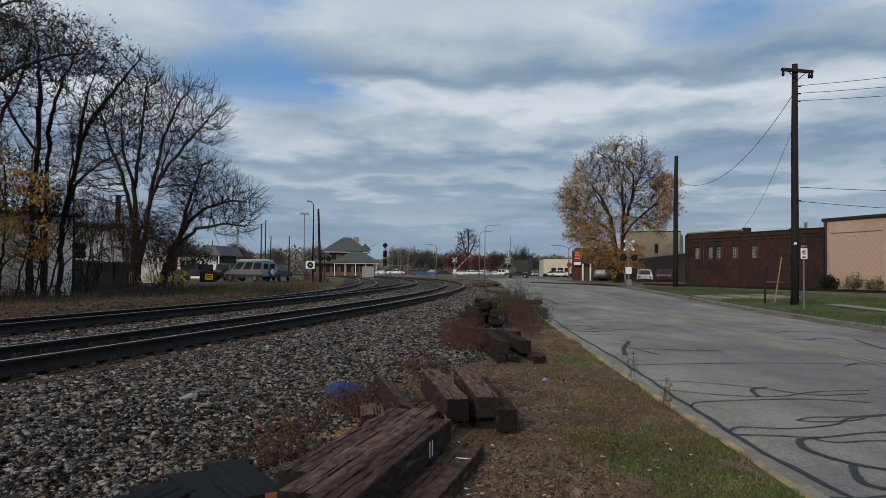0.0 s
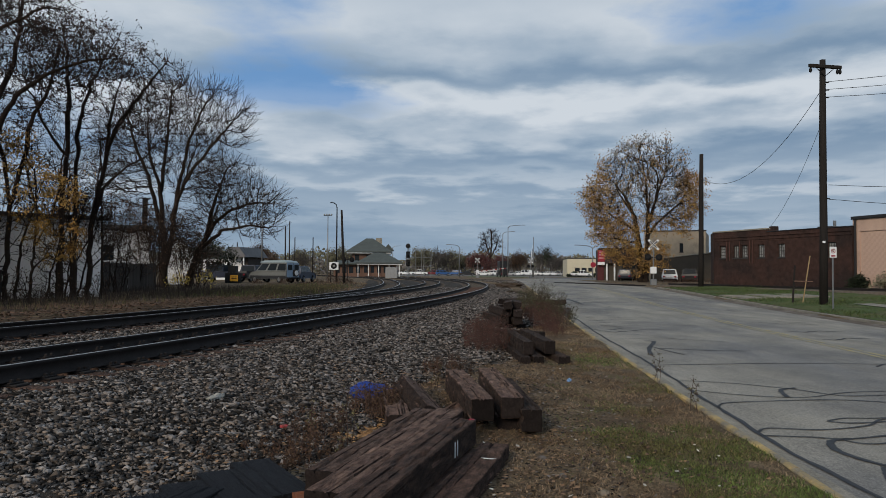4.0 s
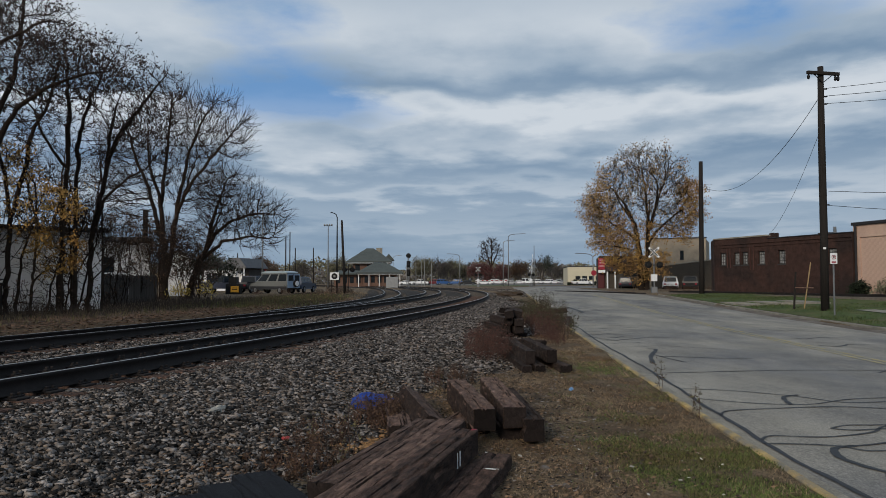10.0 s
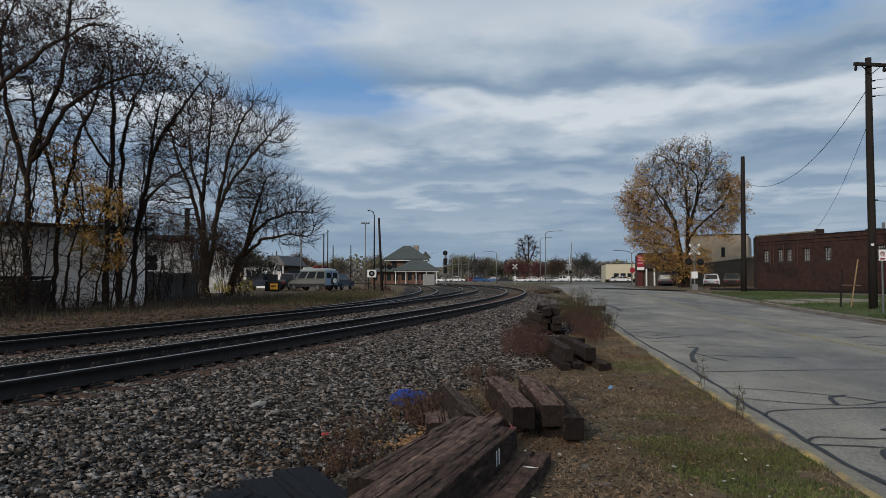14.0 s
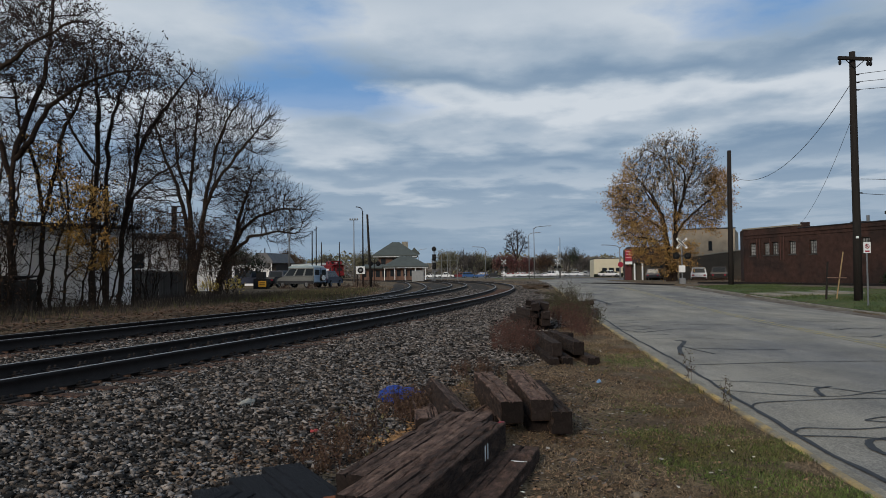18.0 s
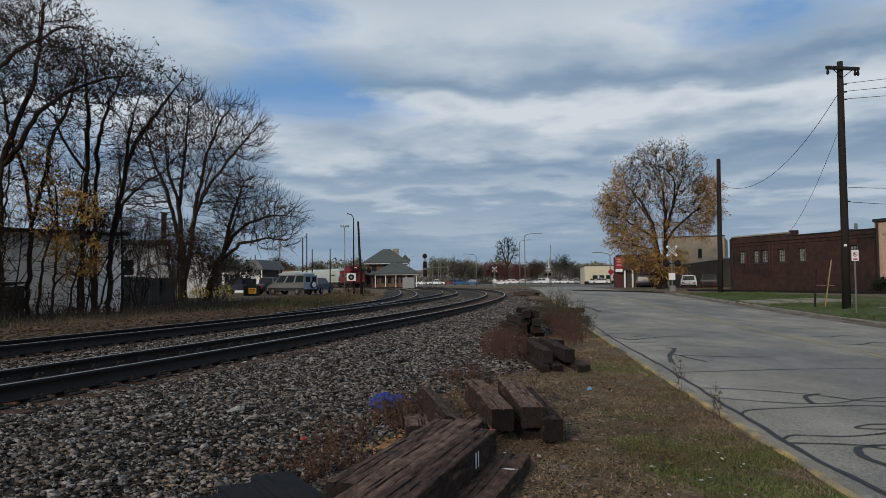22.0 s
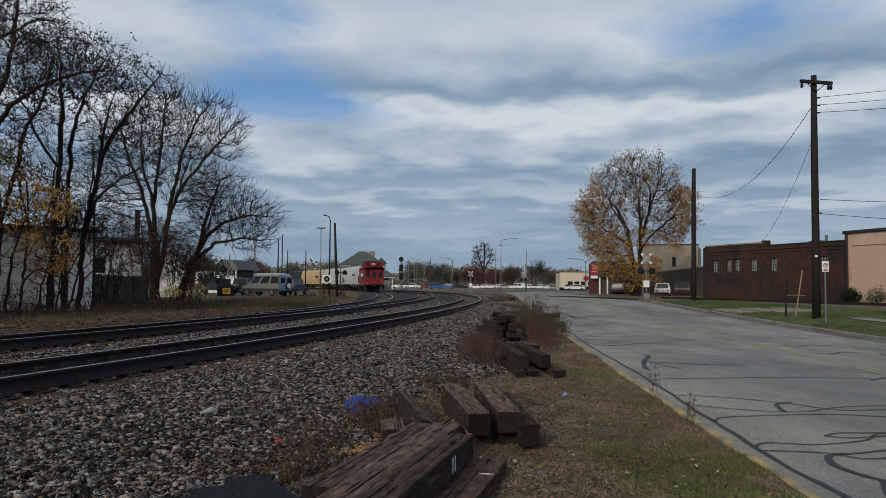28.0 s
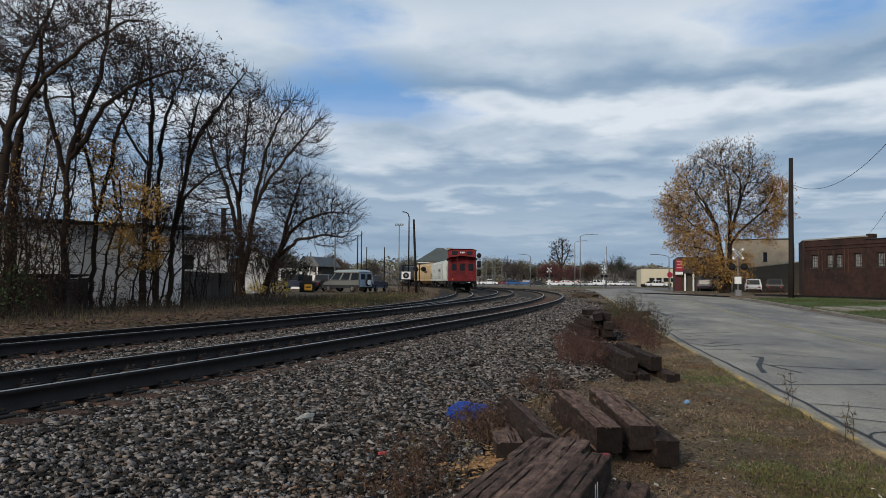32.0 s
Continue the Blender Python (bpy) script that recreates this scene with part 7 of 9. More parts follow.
SLIM = [(7, 0.0, 0.12, 0.02, 30, 70), (5, 0.03, 0.18, 0.014, 30, 75), (4, 0.02, 0.22, 0.009, 30, 75), (0, 0, 0.25, 0.006)]
def spread(seed, limbs, blobs, step, up, reach=2.6, kill=0.55, dense=2.0, stray=0.13):
    """Branches that grow from drawn main limbs into the free room of a crown. Returns nodes, parents and radii."""
    rng = np.random.default_rng(seed)
    pos, par, least = [], [], []
    for r0, r1, pts in limbs:
        pts = [np.array(p, float) for p in pts]
        last = -1 if not pos else int(np.argmin([np.sum((p - pts[0]) ** 2) for p in pos]))
        total = sum(np.linalg.norm(b - a) for a, b in zip(pts, pts[1:]))
        gone = 0.0
        for a, b in zip(pts, pts[1:]):
            far = np.linalg.norm(b - a)
            for i in range(max(1, int(far / step))):
                f = (i + 1) / max(1, int(far / step))
                if last < 0:
                    pos.append(a)
                    par.append(-1)
                    least.append(r0)
                    last = 0
                pos.append(a + (b - a) * f + rng.normal(0, 0.045, 3) * step * 2)
                par.append(last)
                least.append(r0 + (r1 - r0) * (gone + far * f) / total)
                last = len(pos) - 1
            gone += far
    goal = []
    for c, r, n in blobs:
        n = int(n * dense)
        d = rng.normal(size=(n, 3))
        d *= (rng.random(n) ** 0.42 / np.linalg.norm(d, axis=1))[:, None]
        goal.append(np.array(c) + d * np.array(r))
    goal = np.concatenate(goal)
    P = np.array(pos)
    d2 = ((goal[:, None] - P[None]) ** 2).sum(2)
    near, dist = d2.argmin(1), d2.min(1)
    alive = np.ones(len(goal), bool)
    for _ in range(90):
        pick = np.where(alive & (dist < reach * reach))[0]
        if not len(pick):
            break
        push = np.zeros((len(P), 3))
        way = goal[pick] - P[near[pick]]
        np.add.at(push, near[pick], way / (np.linalg.norm(way, axis=1)[:, None] + 1e-9))
        who = np.unique(near[pick])
        v = push[who] / (np.linalg.norm(push[who], axis=1)[:, None] + 1e-9) + rng.normal(0, stray, (len(who), 3)) + [0, 0, up]
        fresh = P[who] + v / np.linalg.norm(v, axis=1)[:, None] * step
        base = len(P)
        P = np.concatenate([P, fresh])
        par += list(who)
        d2 = ((goal[:, None] - fresh[None]) ** 2).sum(2)
        k = d2.argmin(1)
        m = d2[np.arange(len(goal)), k]
        closer = m < dist
        near[closer], dist[closer] = base + k[closer], m[closer]
        alive &= dist > kill * kill
    least = np.array(least + [0.0] * (len(P) - len(least)))
    return P, np.array(par), least


def spread_tree(name, label, x, y, z, limbs, blobs, seed, step=0.32, up=0.12, tip=0.007, twigs=2, twig_len=0.6, droop=0.0, leaves=(), bark=M_BARK, twig=M_TWIG, kill=0.40, flow=2.3, dense=1.9):
    """A tree from drawn limbs and crown room. leaves: (material, share of twigs, leaves a twig, size, spread, test)."""
    P, par, least = spread(seed, limbs, blobs, step, up, kill=kill, dense=dense)
    rng = np.random.default_rng(seed + 1)
    n = len(P)
    kids = np.bincount(par[par >= 0], minlength=n)
    load = np.where(kids == 0, tip ** flow, 0.0)
    for i in range(n - 1, 0, -1):
        if par[i] >= 0:
            load[par[i]] += load[i]
    rad = np.maximum(load ** (1 / flow), least)
    t = thing(name, label, "tree", pose(x, y, z), "trees")
    i = np.where(par >= 0)[0]
    segs = np.column_stack([P[par[i]], P[i], np.minimum(rad[par[i]], np.where(least[i] > 0, 9, rad[i] * 1.5)), rad[i]])
    thick = rad[i] > tip * 3.2
    part("trunk", segments("trunk", segs[thick], 7, bark), None, t)
    fine = [segs[~thick]]
    # twigs along the outer branches
    outer = np.where((rad < tip * 2.6) & (least == 0))[0]
    base = np.repeat(outer, twigs)
    d = P[base] - P[par[base]]
    d /= np.linalg.norm(d, axis=1)[:, None] + 1e-9
    q = P[base] - d * rng.uniform(0, step, len(base))[:, None]
    ends = []
    heart = P.mean(0) - [0, 0, 2.5]
    out = q - heart
    d = d + 0.7 * out / np.linalg.norm(out, axis=1)[:, None] + rng.normal(0, 0.42, d.shape)
    for j in range(3):
        d = d + rng.normal(0, 0.13, d.shape) + [0, 0, up * 0.9 - droop * j]
        d /= np.linalg.norm(d, axis=1)[:, None]
        e = q + d * (twig_len / 3 * rng.uniform(0.5, 1.4, len(base)))[:, None]
        fine.append(np.column_stack([q, e, np.full(len(base), tip * (0.9 - 0.14 * j)), np.full(len(base), tip * (0.76 - 0.14 * j))]))
        q = e
        ends.append(e)
    part("crown", segments("crown", np.concatenate(fine), 3, twig), None, t, "fine bare twigs")
    tips = np.concatenate(ends[1:])
    for mat, share, per, size, wide, test in leaves:
        ok = rng.random(len(tips)) < (np.array([test(*p) for p in tips]) * share if test else share)
        at_ = np.repeat(tips[ok], per, 0)
        if len(at_):
            part("foliage", leaf_quads("foliage", at_ + rng.normal(size=at_.shape) * wide, size, rng, mat, 0.9, 0.5), None, t, "sparse autumn leaves")
    return t


def tufts(low, f=0.9):
    """Leaf bunches hang in the outer, upper crown, in loose tufts."""
    return lambda x, y, z: max(0.0, min(1.0, (z - low) / 2.6)) * max(0.0, 0.25 + noise.noise(Vector((x * f, y * f, z * f))) * 1.9)


spread_tree("tree", "tall leaning tree with brown leaf clusters still hanging", -18.4, 27.0, 0.3,
            [(0.12, 0.09, [(0, 0, -0.3), (0.05, 0, 3.5), (0.0, 0.1, 5.9)]), (0.13, 0.05, [(0, 0.1, 5.9), (0.4, 0.3, 7.5), (1.0, 0.5, 9.2), (1.3, 0.4, 10.9), (1.5, 0.3, 12.2)]),
             (0.12, 0.035, [(0, 0.1, 5.9), (0.7, -0.2, 6.3), (1.8, -0.5, 7.8), (2.9, -0.6, 8.5), (4.1, -0.6, 8.9), (5.2, -0.5, 9.1)]), (0.11, 0.05, [(0, 0.1, 5.0), (-0.6, -0.4, 8.0), (-0.9, -0.6, 11.0)])],
            [((0.9, 0.2, 10.9), (2.6, 2.4, 2.6), 430), ((3.6, -0.4, 9.4), (2.2, 1.5, 1.3), 230), ((-1.2, -0.4, 9.8), (2.2, 2.2, 3.2), 260), ((1.2, 0, 7.6), (2.0, 1.8, 1.4), 110)],
            11, tip=0.0092, droop=0.2, leaves=[(M_LEAF_D, 0.62, 5, 0.12, 0.09, tufts(6.6))])
spread_tree("tree", "tall tree with dark bark and dry leaves", -17.9, 28.0, 0.3,
            [(0.10, 0.08, [(0, 0, -0.3), (0.2, 0, 3.9), (0.7, 0.1, 6.1)]), (0.09, 0.035, [(0.7, 0.1, 6.1), (0.8, 0.2, 7.1), (1.4, 0.4, 8.5), (1.7, 0.5, 10.4)]), (0.08, 0.035, [(0.2, 0, 3.9), (-0.1, -0.1, 5.8), (-0.7, -0.2, 7.4), (-0.9, -0.3, 9.2)])],
            [((1.3, 0.4, 9.0), (1.8, 1.8, 2.2), 230), ((-0.7, -0.2, 8.3), (1.6, 1.6, 2.2), 170), ((0.4, 0, 5.6), (1.6, 1.4, 1.3), 70)],
            12, tip=0.0092, droop=0.2, leaves=[(M_LEAF_D, 0.55, 5, 0.12, 0.09, tufts(6.0))])
spread_tree("tree", "tall straight tree with brown leaf clusters still hanging", -16.8, 30.0, 0.3,
            [(0.11, 0.09, [(0, 0, -0.3), (0.0, 0, 4.0), (0.2, 0, 6.8)]), (0.11, 0.035, [(0.2, 0, 6.8), (0.2, 0, 7.8), (0.1, 0.2, 8.9), (-0.1, 0.3, 10.4), (-0.2, 0.2, 11.6)]),
             (0.10, 0.08, [(0.35, 0.5, -0.3), (0.3, 0.5, 4.1), (0.3, 0.5, 6.2)]), (0.10, 0.03, [(0.3, 0.5, 6.2), (0.4, 0.5, 7.3), (0.7, 0.4, 8.6), (1.3, 0.3, 9.8), (1.9, 0.1, 10.6)]), (0.07, 0.03, [(0.2, 0, 6.0), (-0.7, -0.3, 7.4), (-1.3, -0.5, 9.0)])],
            [((0.2, 0.2, 10.2), (1.9, 1.8, 1.9), 300), ((1.8, 0.2, 10.2), (1.6, 1.5, 1.4), 200), ((-1.2, -0.3, 8.6), (1.4, 1.4, 1.8), 140), ((0.9, 0.2, 7.6), (1.7, 1.5, 1.3), 130)],
            13, tip=0.0092, droop=0.2, leaves=[(M_LEAF_D, 0.62, 5, 0.12, 0.09, tufts(6.6))])
spread_tree("tree", "tall slanting tree with brown leaf clusters still hanging", -16.4, 31.5, 0.32,
            [(0.12, 0.09, [(0, 0, -0.3), (0.1, 0, 3.4), (0.5, 0, 5.3), (0.9, 0.1, 7.1)]), (0.12, 0.03, [(0.9, 0.1, 7.1), (1.2, 0.1, 7.8), (2.2, 0.2, 9.2), (3.1, 0.3, 10.4)]),
             (0.09, 0.03, [(0.1, 0, 3.4), (0.7, -0.2, 4.8), (1.8, -0.4, 5.8), (2.6, -0.4, 6.2)]), (0.09, 0.03, [(0.7, 0, 6.2), (0.7, 0.3, 8.0), (1.0, 0.5, 9.6)])],
            [((2.4, 0.2, 9.7), (1.7, 1.6, 1.4), 280), ((1.0, 0.4, 9.4), (1.3, 1.5, 1.6), 150), ((2.0, -0.3, 7.2), (1.7, 1.5, 1.4), 190), ((1.6, -0.2, 5.4), (1.6, 1.2, 1.2), 100), ((3.2, -0.2, 6.8), (1.7, 1.4, 1.5), 130)],
            14, tip=0.0098, droop=0.2, leaves=[(M_LEAF_D, 0.62, 5, 0.12, 0.09, tufts(5.8))])
spread_tree("tree", "tall tree with dark bark and dry leaves", -19.4, 24.5, 0.3,
            [(0.21, 0.15, [(0, 0, -0.3), (0.2, 0, 4.0), (0.5, 0, 6.6)]), (0.12, 0.04, [(0.5, 0, 6.6), (1.8, 0, 8.4), (3.4, -0.1, 9.5), (5.0, -0.2, 10.2)]), (0.12, 0.04, [(0.5, 0, 6.6), (0.6, 0.4, 9.0), (1.6, 0.5, 11.0)])],
            [((3.9, -0.1, 10.0), (2.3, 1.6, 1.2), 260), ((1.6, 0.3, 11.0), (2.4, 2.0, 1.6), 240), ((-0.4, 0, 9.6), (2.0, 2.0, 2.2), 140)],
            15, tip=0.0085, droop=0.2, leaves=[(M_LEAF_D, 0.55, 5, 0.11, 0.09, tufts(7.0))])
spread_tree("tree", "tall tree with dark bark and dry leaves", -21.0, 27.6, 0.3,
            [(0.26, 0.17, [(0, 0, -0.3), (-0.1, 0, 4.0), (0.1, 0, 7.0)]), (0.11, 0.04, [(0.1, 0, 7.0), (0.6, 0.3, 9.5), (1.0, 0.3, 12.0)]), (0.10, 0.04, [(0.1, 0, 6.0), (-1.0, 0, 8.2), (-1.6, 0.1, 10.8)])],
            [((0.6, 0.2, 10.8), (2.3, 2.2, 2.4), 260), ((-1.4, 0, 9.6), (2.0, 2.0, 2.4), 180)],
            16, tip=0.0092, droop=0.2, leaves=[(M_LEAF_D, 0.62, 5, 0.12, 0.09, tufts(6.6))])
spread_tree("tree", "tall bare tree with spreading grey branches", -21.5, 52.0, 0.34,
            [(0.30, 0.24, [(0, 0, -0.3), (-0.1, 0, 3.2)]), (0.20, 0.04, [(-0.1, 0, 3.2), (-0.4, 0, 6.8), (-0.2, 0.4, 10.6), (-0.1, 0.5, 12.2), (0.1, 0.5, 14.6)]),
             (0.2, 0.04, [(0.1, 0.0, 1.6), (0.5, 0.1, 4.4), (1.0, -0.2, 7.5), (1.8, -0.5, 10.6), (2.8, -0.6, 12.8), (3.8, -0.6, 14.2)]), (0.16, 0.04, [(-0.2, 0, 4.0), (-1.4, 0.2, 8.1), (-2.4, 0.3, 10.2), (-3.3, 0.5, 13.0)]),
             (0.13, 0.035, [(0.8, -0.1, 6.2), (2.3, -0.8, 8.6), (3.7, -1.0, 10.2), (5.1, -1.0, 11.8)]), (0.13, 0.04, [(-0.4, 0, 6.8), (-0.6, -1.6, 9.6), (-0.5, -2.2, 12.2)]), (0.12, 0.04, [(0.4, 0, 5.0), (0.6, 1.8, 8.0), (1.2, 2.8, 11.0)])],
            [((0.2, 0.2, 12.0), (3.6, 3.0, 3.5), 560), ((3.6, -0.7, 11.8), (2.9, 2.2, 2.8), 380), ((-2.6, 0.3, 11.0), (2.6, 2.4, 3.0), 300), ((1.6, 0.2, 8.0), (3.0, 2.6, 1.8), 330), ((-2.8, 0.2, 7.6), (2.6, 2.2, 2.4), 220), ((0.5, 0, 4.6), (2.0, 1.5, 1.6), 150), ((-1.6, 0, 5.0), (1.6, 1.3, 1.6), 80)],
            17, step=0.42, up=0.24, tip=0.0165, twigs=2, twig_len=1.3, kill=0.48, dense=1.8, leaves=[(M_LEAF_B, 0.45, 3, 0.13, 0.10, lambda x, y, z: 0.6 * max(0.0, min(1.0, (7.2 - z) / 3.0)))])
spread_tree("tree", "low bare tree leaning over the parked trucks", -21.0, 55.0, 0.34,
            [(0.30, 0.23, [(0, 0, -0.3), (0.3, 0, 1.4), (0.9, 0, 2.9)]), (0.2, 0.05, [(0.9, 0, 2.9), (1.9, 0.1, 4.8), (2.9, 0.2, 5.8), (4.4, 0.3, 6.4), (5.6, 0.3, 6.5)]), (0.18, 0.05, [(1.4, 0, 3.8), (1.8, -0.2, 5.6), (2.4, -0.4, 7.3), (3.1, -0.5, 9.0)]),
             (0.16, 0.05, [(0.9, 0, 2.9), (2.7, -0.3, 4.3), (4.9, -0.4, 4.7), (6.2, -0.3, 4.5)]), (0.13, 0.04, [(1.2, 0, 3.4), (1.4, 1.6, 5.4), (1.8, 2.4, 7.4)])],
            [((4.6, 0.1, 6.2), (3.0, 2.4, 1.9), 560), ((2.8, -0.3, 8.0), (2.6, 2.2, 1.9), 380), ((5.2, -0.3, 4.4), (2.0, 1.6, 0.9), 150), ((3.0, -0.2, 5.6), (1.8, 1.5, 1.1), 160), ((1.8, 1.4, 6.6), (2.0, 1.8, 1.8), 120), ((1.7, 0, 5.2), (1.5, 1.3, 1.5), 140), ((0.6, 0, 3.0), (1.4, 1.0, 1.4), 60)],
            18, step=0.40, up=0.10, tip=0.0155, twigs=2, twig_len=1.2, kill=0.44, dense=2.0, leaves=[(M_LEAF_D, 0.7, 4, 0.13, 0.12, lambda x, y, z: max(0.0, 1.0 - (((x - 1.7) / 1.6) ** 2 + ((z - 5.2) / 1.5) ** 2)))])
spread_tree("yellow_tree", "slender young tree with drooping yellow leaves", -16.85, 27.95, 0.3,
            [(0.06, 0.03, [(0, 0, -0.3), (0.1, 0, 1.6), (0.25, 0, 3.2), (0.1, 0, 5.2)]), (0.035, 0.015, [(0.2, 0, 2.2), (0.8, -0.1, 3.4), (1.5, -0.2, 3.6)]), (0.035, 0.015, [(0.1, 0, 1.4), (0.9, -0.2, 1.9), (1.6, -0.3, 1.5)])],
            [((0.5, 0, 4.0), (1.5, 1.0, 1.2), 170), ((1.1, -0.2, 2.4), (1.2, 0.9, 1.0), 100), ((-0.5, 0, 5.6), (1.0, 0.8, 1.3), 100)],
            28, step=0.22, up=0.05, tip=0.007, droop=0.3, twigs=2, twig_len=0.4, leaves=[(M_LEAF_OC, 1.0, 9, 0.11, 0.10, lambda x, y, z: 0.06 + 0.94 * max(0.0, min(1.0, 0.3 + 2.6 * noise.noise(Vector((x * 0.9, y * 0.9, z * 0.9))))))])
tree("yellow_tree", "slender young tree with yellow leaves", -18.6, 27.6, 0.3, [(0, 0, (0.0, 0.0), 4.4, 0.07), (0.05, 0.02, (0.2, 0.0), 3.2, 0.05)], SLIM, 19, [(M_LEAF_OC, 0.3, 3, 0.10, 0.12, lambda x, y, z: 1.0 if 2.2 < z < 7 else 0.1)])

M_EVERGREEN = material("dark_evergreen", (0.018, 0.026, 0.014), 0.85, vary=0.3, bump=0, island=0.4)
tree("evergreen_bush", "dark evergreen bush under the leaning tree", -22.2, 60.5, 0.35, [(0, 0, (0.1, 0), 2.6, 0.09), (0.3, 0, (0.5, 0.1), 2.4, 0.07), (-0.2, 0, (-0.3, 0), 2.2, 0.07)], [(5, 0.0, 0.12, 0.03), (4, 0.0, 0.2, 0.02), (0, 0, 0.2, 0.012)], 27, [(M_EVERGREEN, 0.9, 12, 0.16, 0.22, lambda x, y, z: 1.0 if z > 1.6 else 0.0)])

M_LEAF_TAN = material("tan_thinning_leaves", (0.17, 0.125, 0.066), 0.85, vary=0.3, bump=0, island=0.4)


def golden(x, y, z):
    """Where the crown still keeps its golden leaves: low, on one flank and in tufts."""
    tuft = 0.5 + 0.5 * math.sin(x * 1.7 + z * 0.9) * math.sin(z * 1.5 - y * 1.1 + 0.6)
    low = min(1.0, max(0.0, (8.6 + (1.2 if x < -2 else 0) - z) / 2.5))
    flank = 1.0 if x > 4.3 and 5 < z < 12.5 else 0.6 if x < -4.2 else 0.0
    return min(1.0, max(low, flank) * (0.3 + 0.8 * tuft) + 0.05)


spread_tree("big_autumn_tree", "large spreading tree with thinning golden leaves", 20.1, 85.0, 0.4,
            [(0.42, 0.32, [(-0.1, 0, -0.3), (-0.2, 0, 2.2), (-0.3, 0, 4.3)]), (0.30, 0.06, [(-0.3, 0, 4.3), (-0.8, 0, 7.6), (-1.9, 0.2, 10.1), (-3.8, 0.3, 12.4)]), (0.40, 0.28, [(0.4, 0.2, -0.3), (0.55, 0.2, 2.5), (0.7, 0.2, 4.3)]),
             (0.28, 0.05, [(0.7, 0.2, 4.3), (0.7, 0.1, 8.2), (0.4, 0, 12.1), (-0.1, 0, 14.7)]), (0.20, 0.05, [(0.7, 0.1, 7.0), (1.9, -0.3, 10.8), (2.7, -0.5, 13.3)]), (0.16, 0.05, [(0.7, 0.1, 5.6), (2.4, 0.4, 7.6), (4.6, 0.6, 9.4), (5.6, 0.6, 11.0)]),
             (0.16, 0.05, [(-0.6, 0, 6.0), (-2.6, -0.4, 7.2), (-4.6, -0.6, 8.6)]), (0.15, 0.05, [(-1.0, 0, 8.0), (-2.0, 1.6, 10.0), (-2.6, 3.0, 12.0)]), (0.15, 0.05, [(0.7, 0, 6.6), (0.9, -2.0, 9.0), (1.0, -3.4, 11.6)]), (0.15, 0.05, [(0.7, 0.2, 6.6), (1.4, 2.2, 9.0), (1.8, 3.6, 11.6)]), (0.12, 0.04, [(-0.4, 0, 4.6), (-2.2, -0.6, 5.0), (-3.8, -0.8, 5.2)])],
            [((0.1, 0, 12.8), (5.0, 4.6, 4.0), 620), ((-3.6, 0, 9.6), (3.3, 3.6, 3.4), 380), ((4.2, 0.2, 10.0), (2.6, 3.4, 3.4), 300), ((-3.0, -0.4, 5.8), (2.8, 2.4, 1.8), 170), ((0.6, 0, 8.0), (3.4, 3.0, 2.2), 150), ((-2.0, -0.8, 3.9), (2.2, 1.6, 1.5), 120), ((-0.2, -1.2, 2.6), (1.3, 0.9, 1.5), 60), ((1.6, -0.8, 3.4), (1.0, 0.9, 1.4), 30), ((4.2, 0.2, 6.9), (1.3, 1.6, 1.0), 60)],
            31, step=0.48, up=0.14, tip=0.017, twigs=2, twig_len=1.0, kill=0.55, dense=2.0,
            leaves=[(M_LEAF_Y, 1.0, 9, 0.20, 0.24, golden), (M_LEAF_TAN, 0.7, 4, 0.17, 0.22, lambda x, y, z: 0.5 + 0.9 * noise.noise(Vector((x * 0.5, y * 0.5, z * 0.5))))])


def far_tree(x, y, h, w, mat, seed, bare=False, cone=False):
    plan = [(7, 0.02, 0.12, 0.09), (5, 0.03, 0.16, 0.06), (4, 0.02, 0.2, 0.045), (0, 0, 0.2, 0.03)]
    stems = [(0, 0, (0.0, 0.0), h * 0.5, 0.3)] if cone else [(0, 0, (0.05, 0), h * 0.5, 0.3), (0.3, 0, (w / h * 0.5, 0), h * 0.45, 0.22), (-0.3, 0, (-w / h * 0.5, 0), h * 0.45, 0.22)]
    name, label = ("bare_tree", "distant bare tree beyond the crossing") if bare else ("conifer", "dark distant conifer beyond the crossing") if cone else ("distant_tree", {"dark_red_leaves": "distant tree with dark red leaves", "olive_leaves": "distant tree with olive leaves", "yellow_autumn_leaves": "distant tree with yellowing leaves", "brown_dry_leaves": "distant tree with brown leaves"}[mat.name])
    return tree(name, label, x, y, 0.4, stems, plan, seed, [] if bare else [(mat, 0.5, 6, 0.36, 0.75, None)], M_FARBARK, M_FARBARK, group="distant trees")


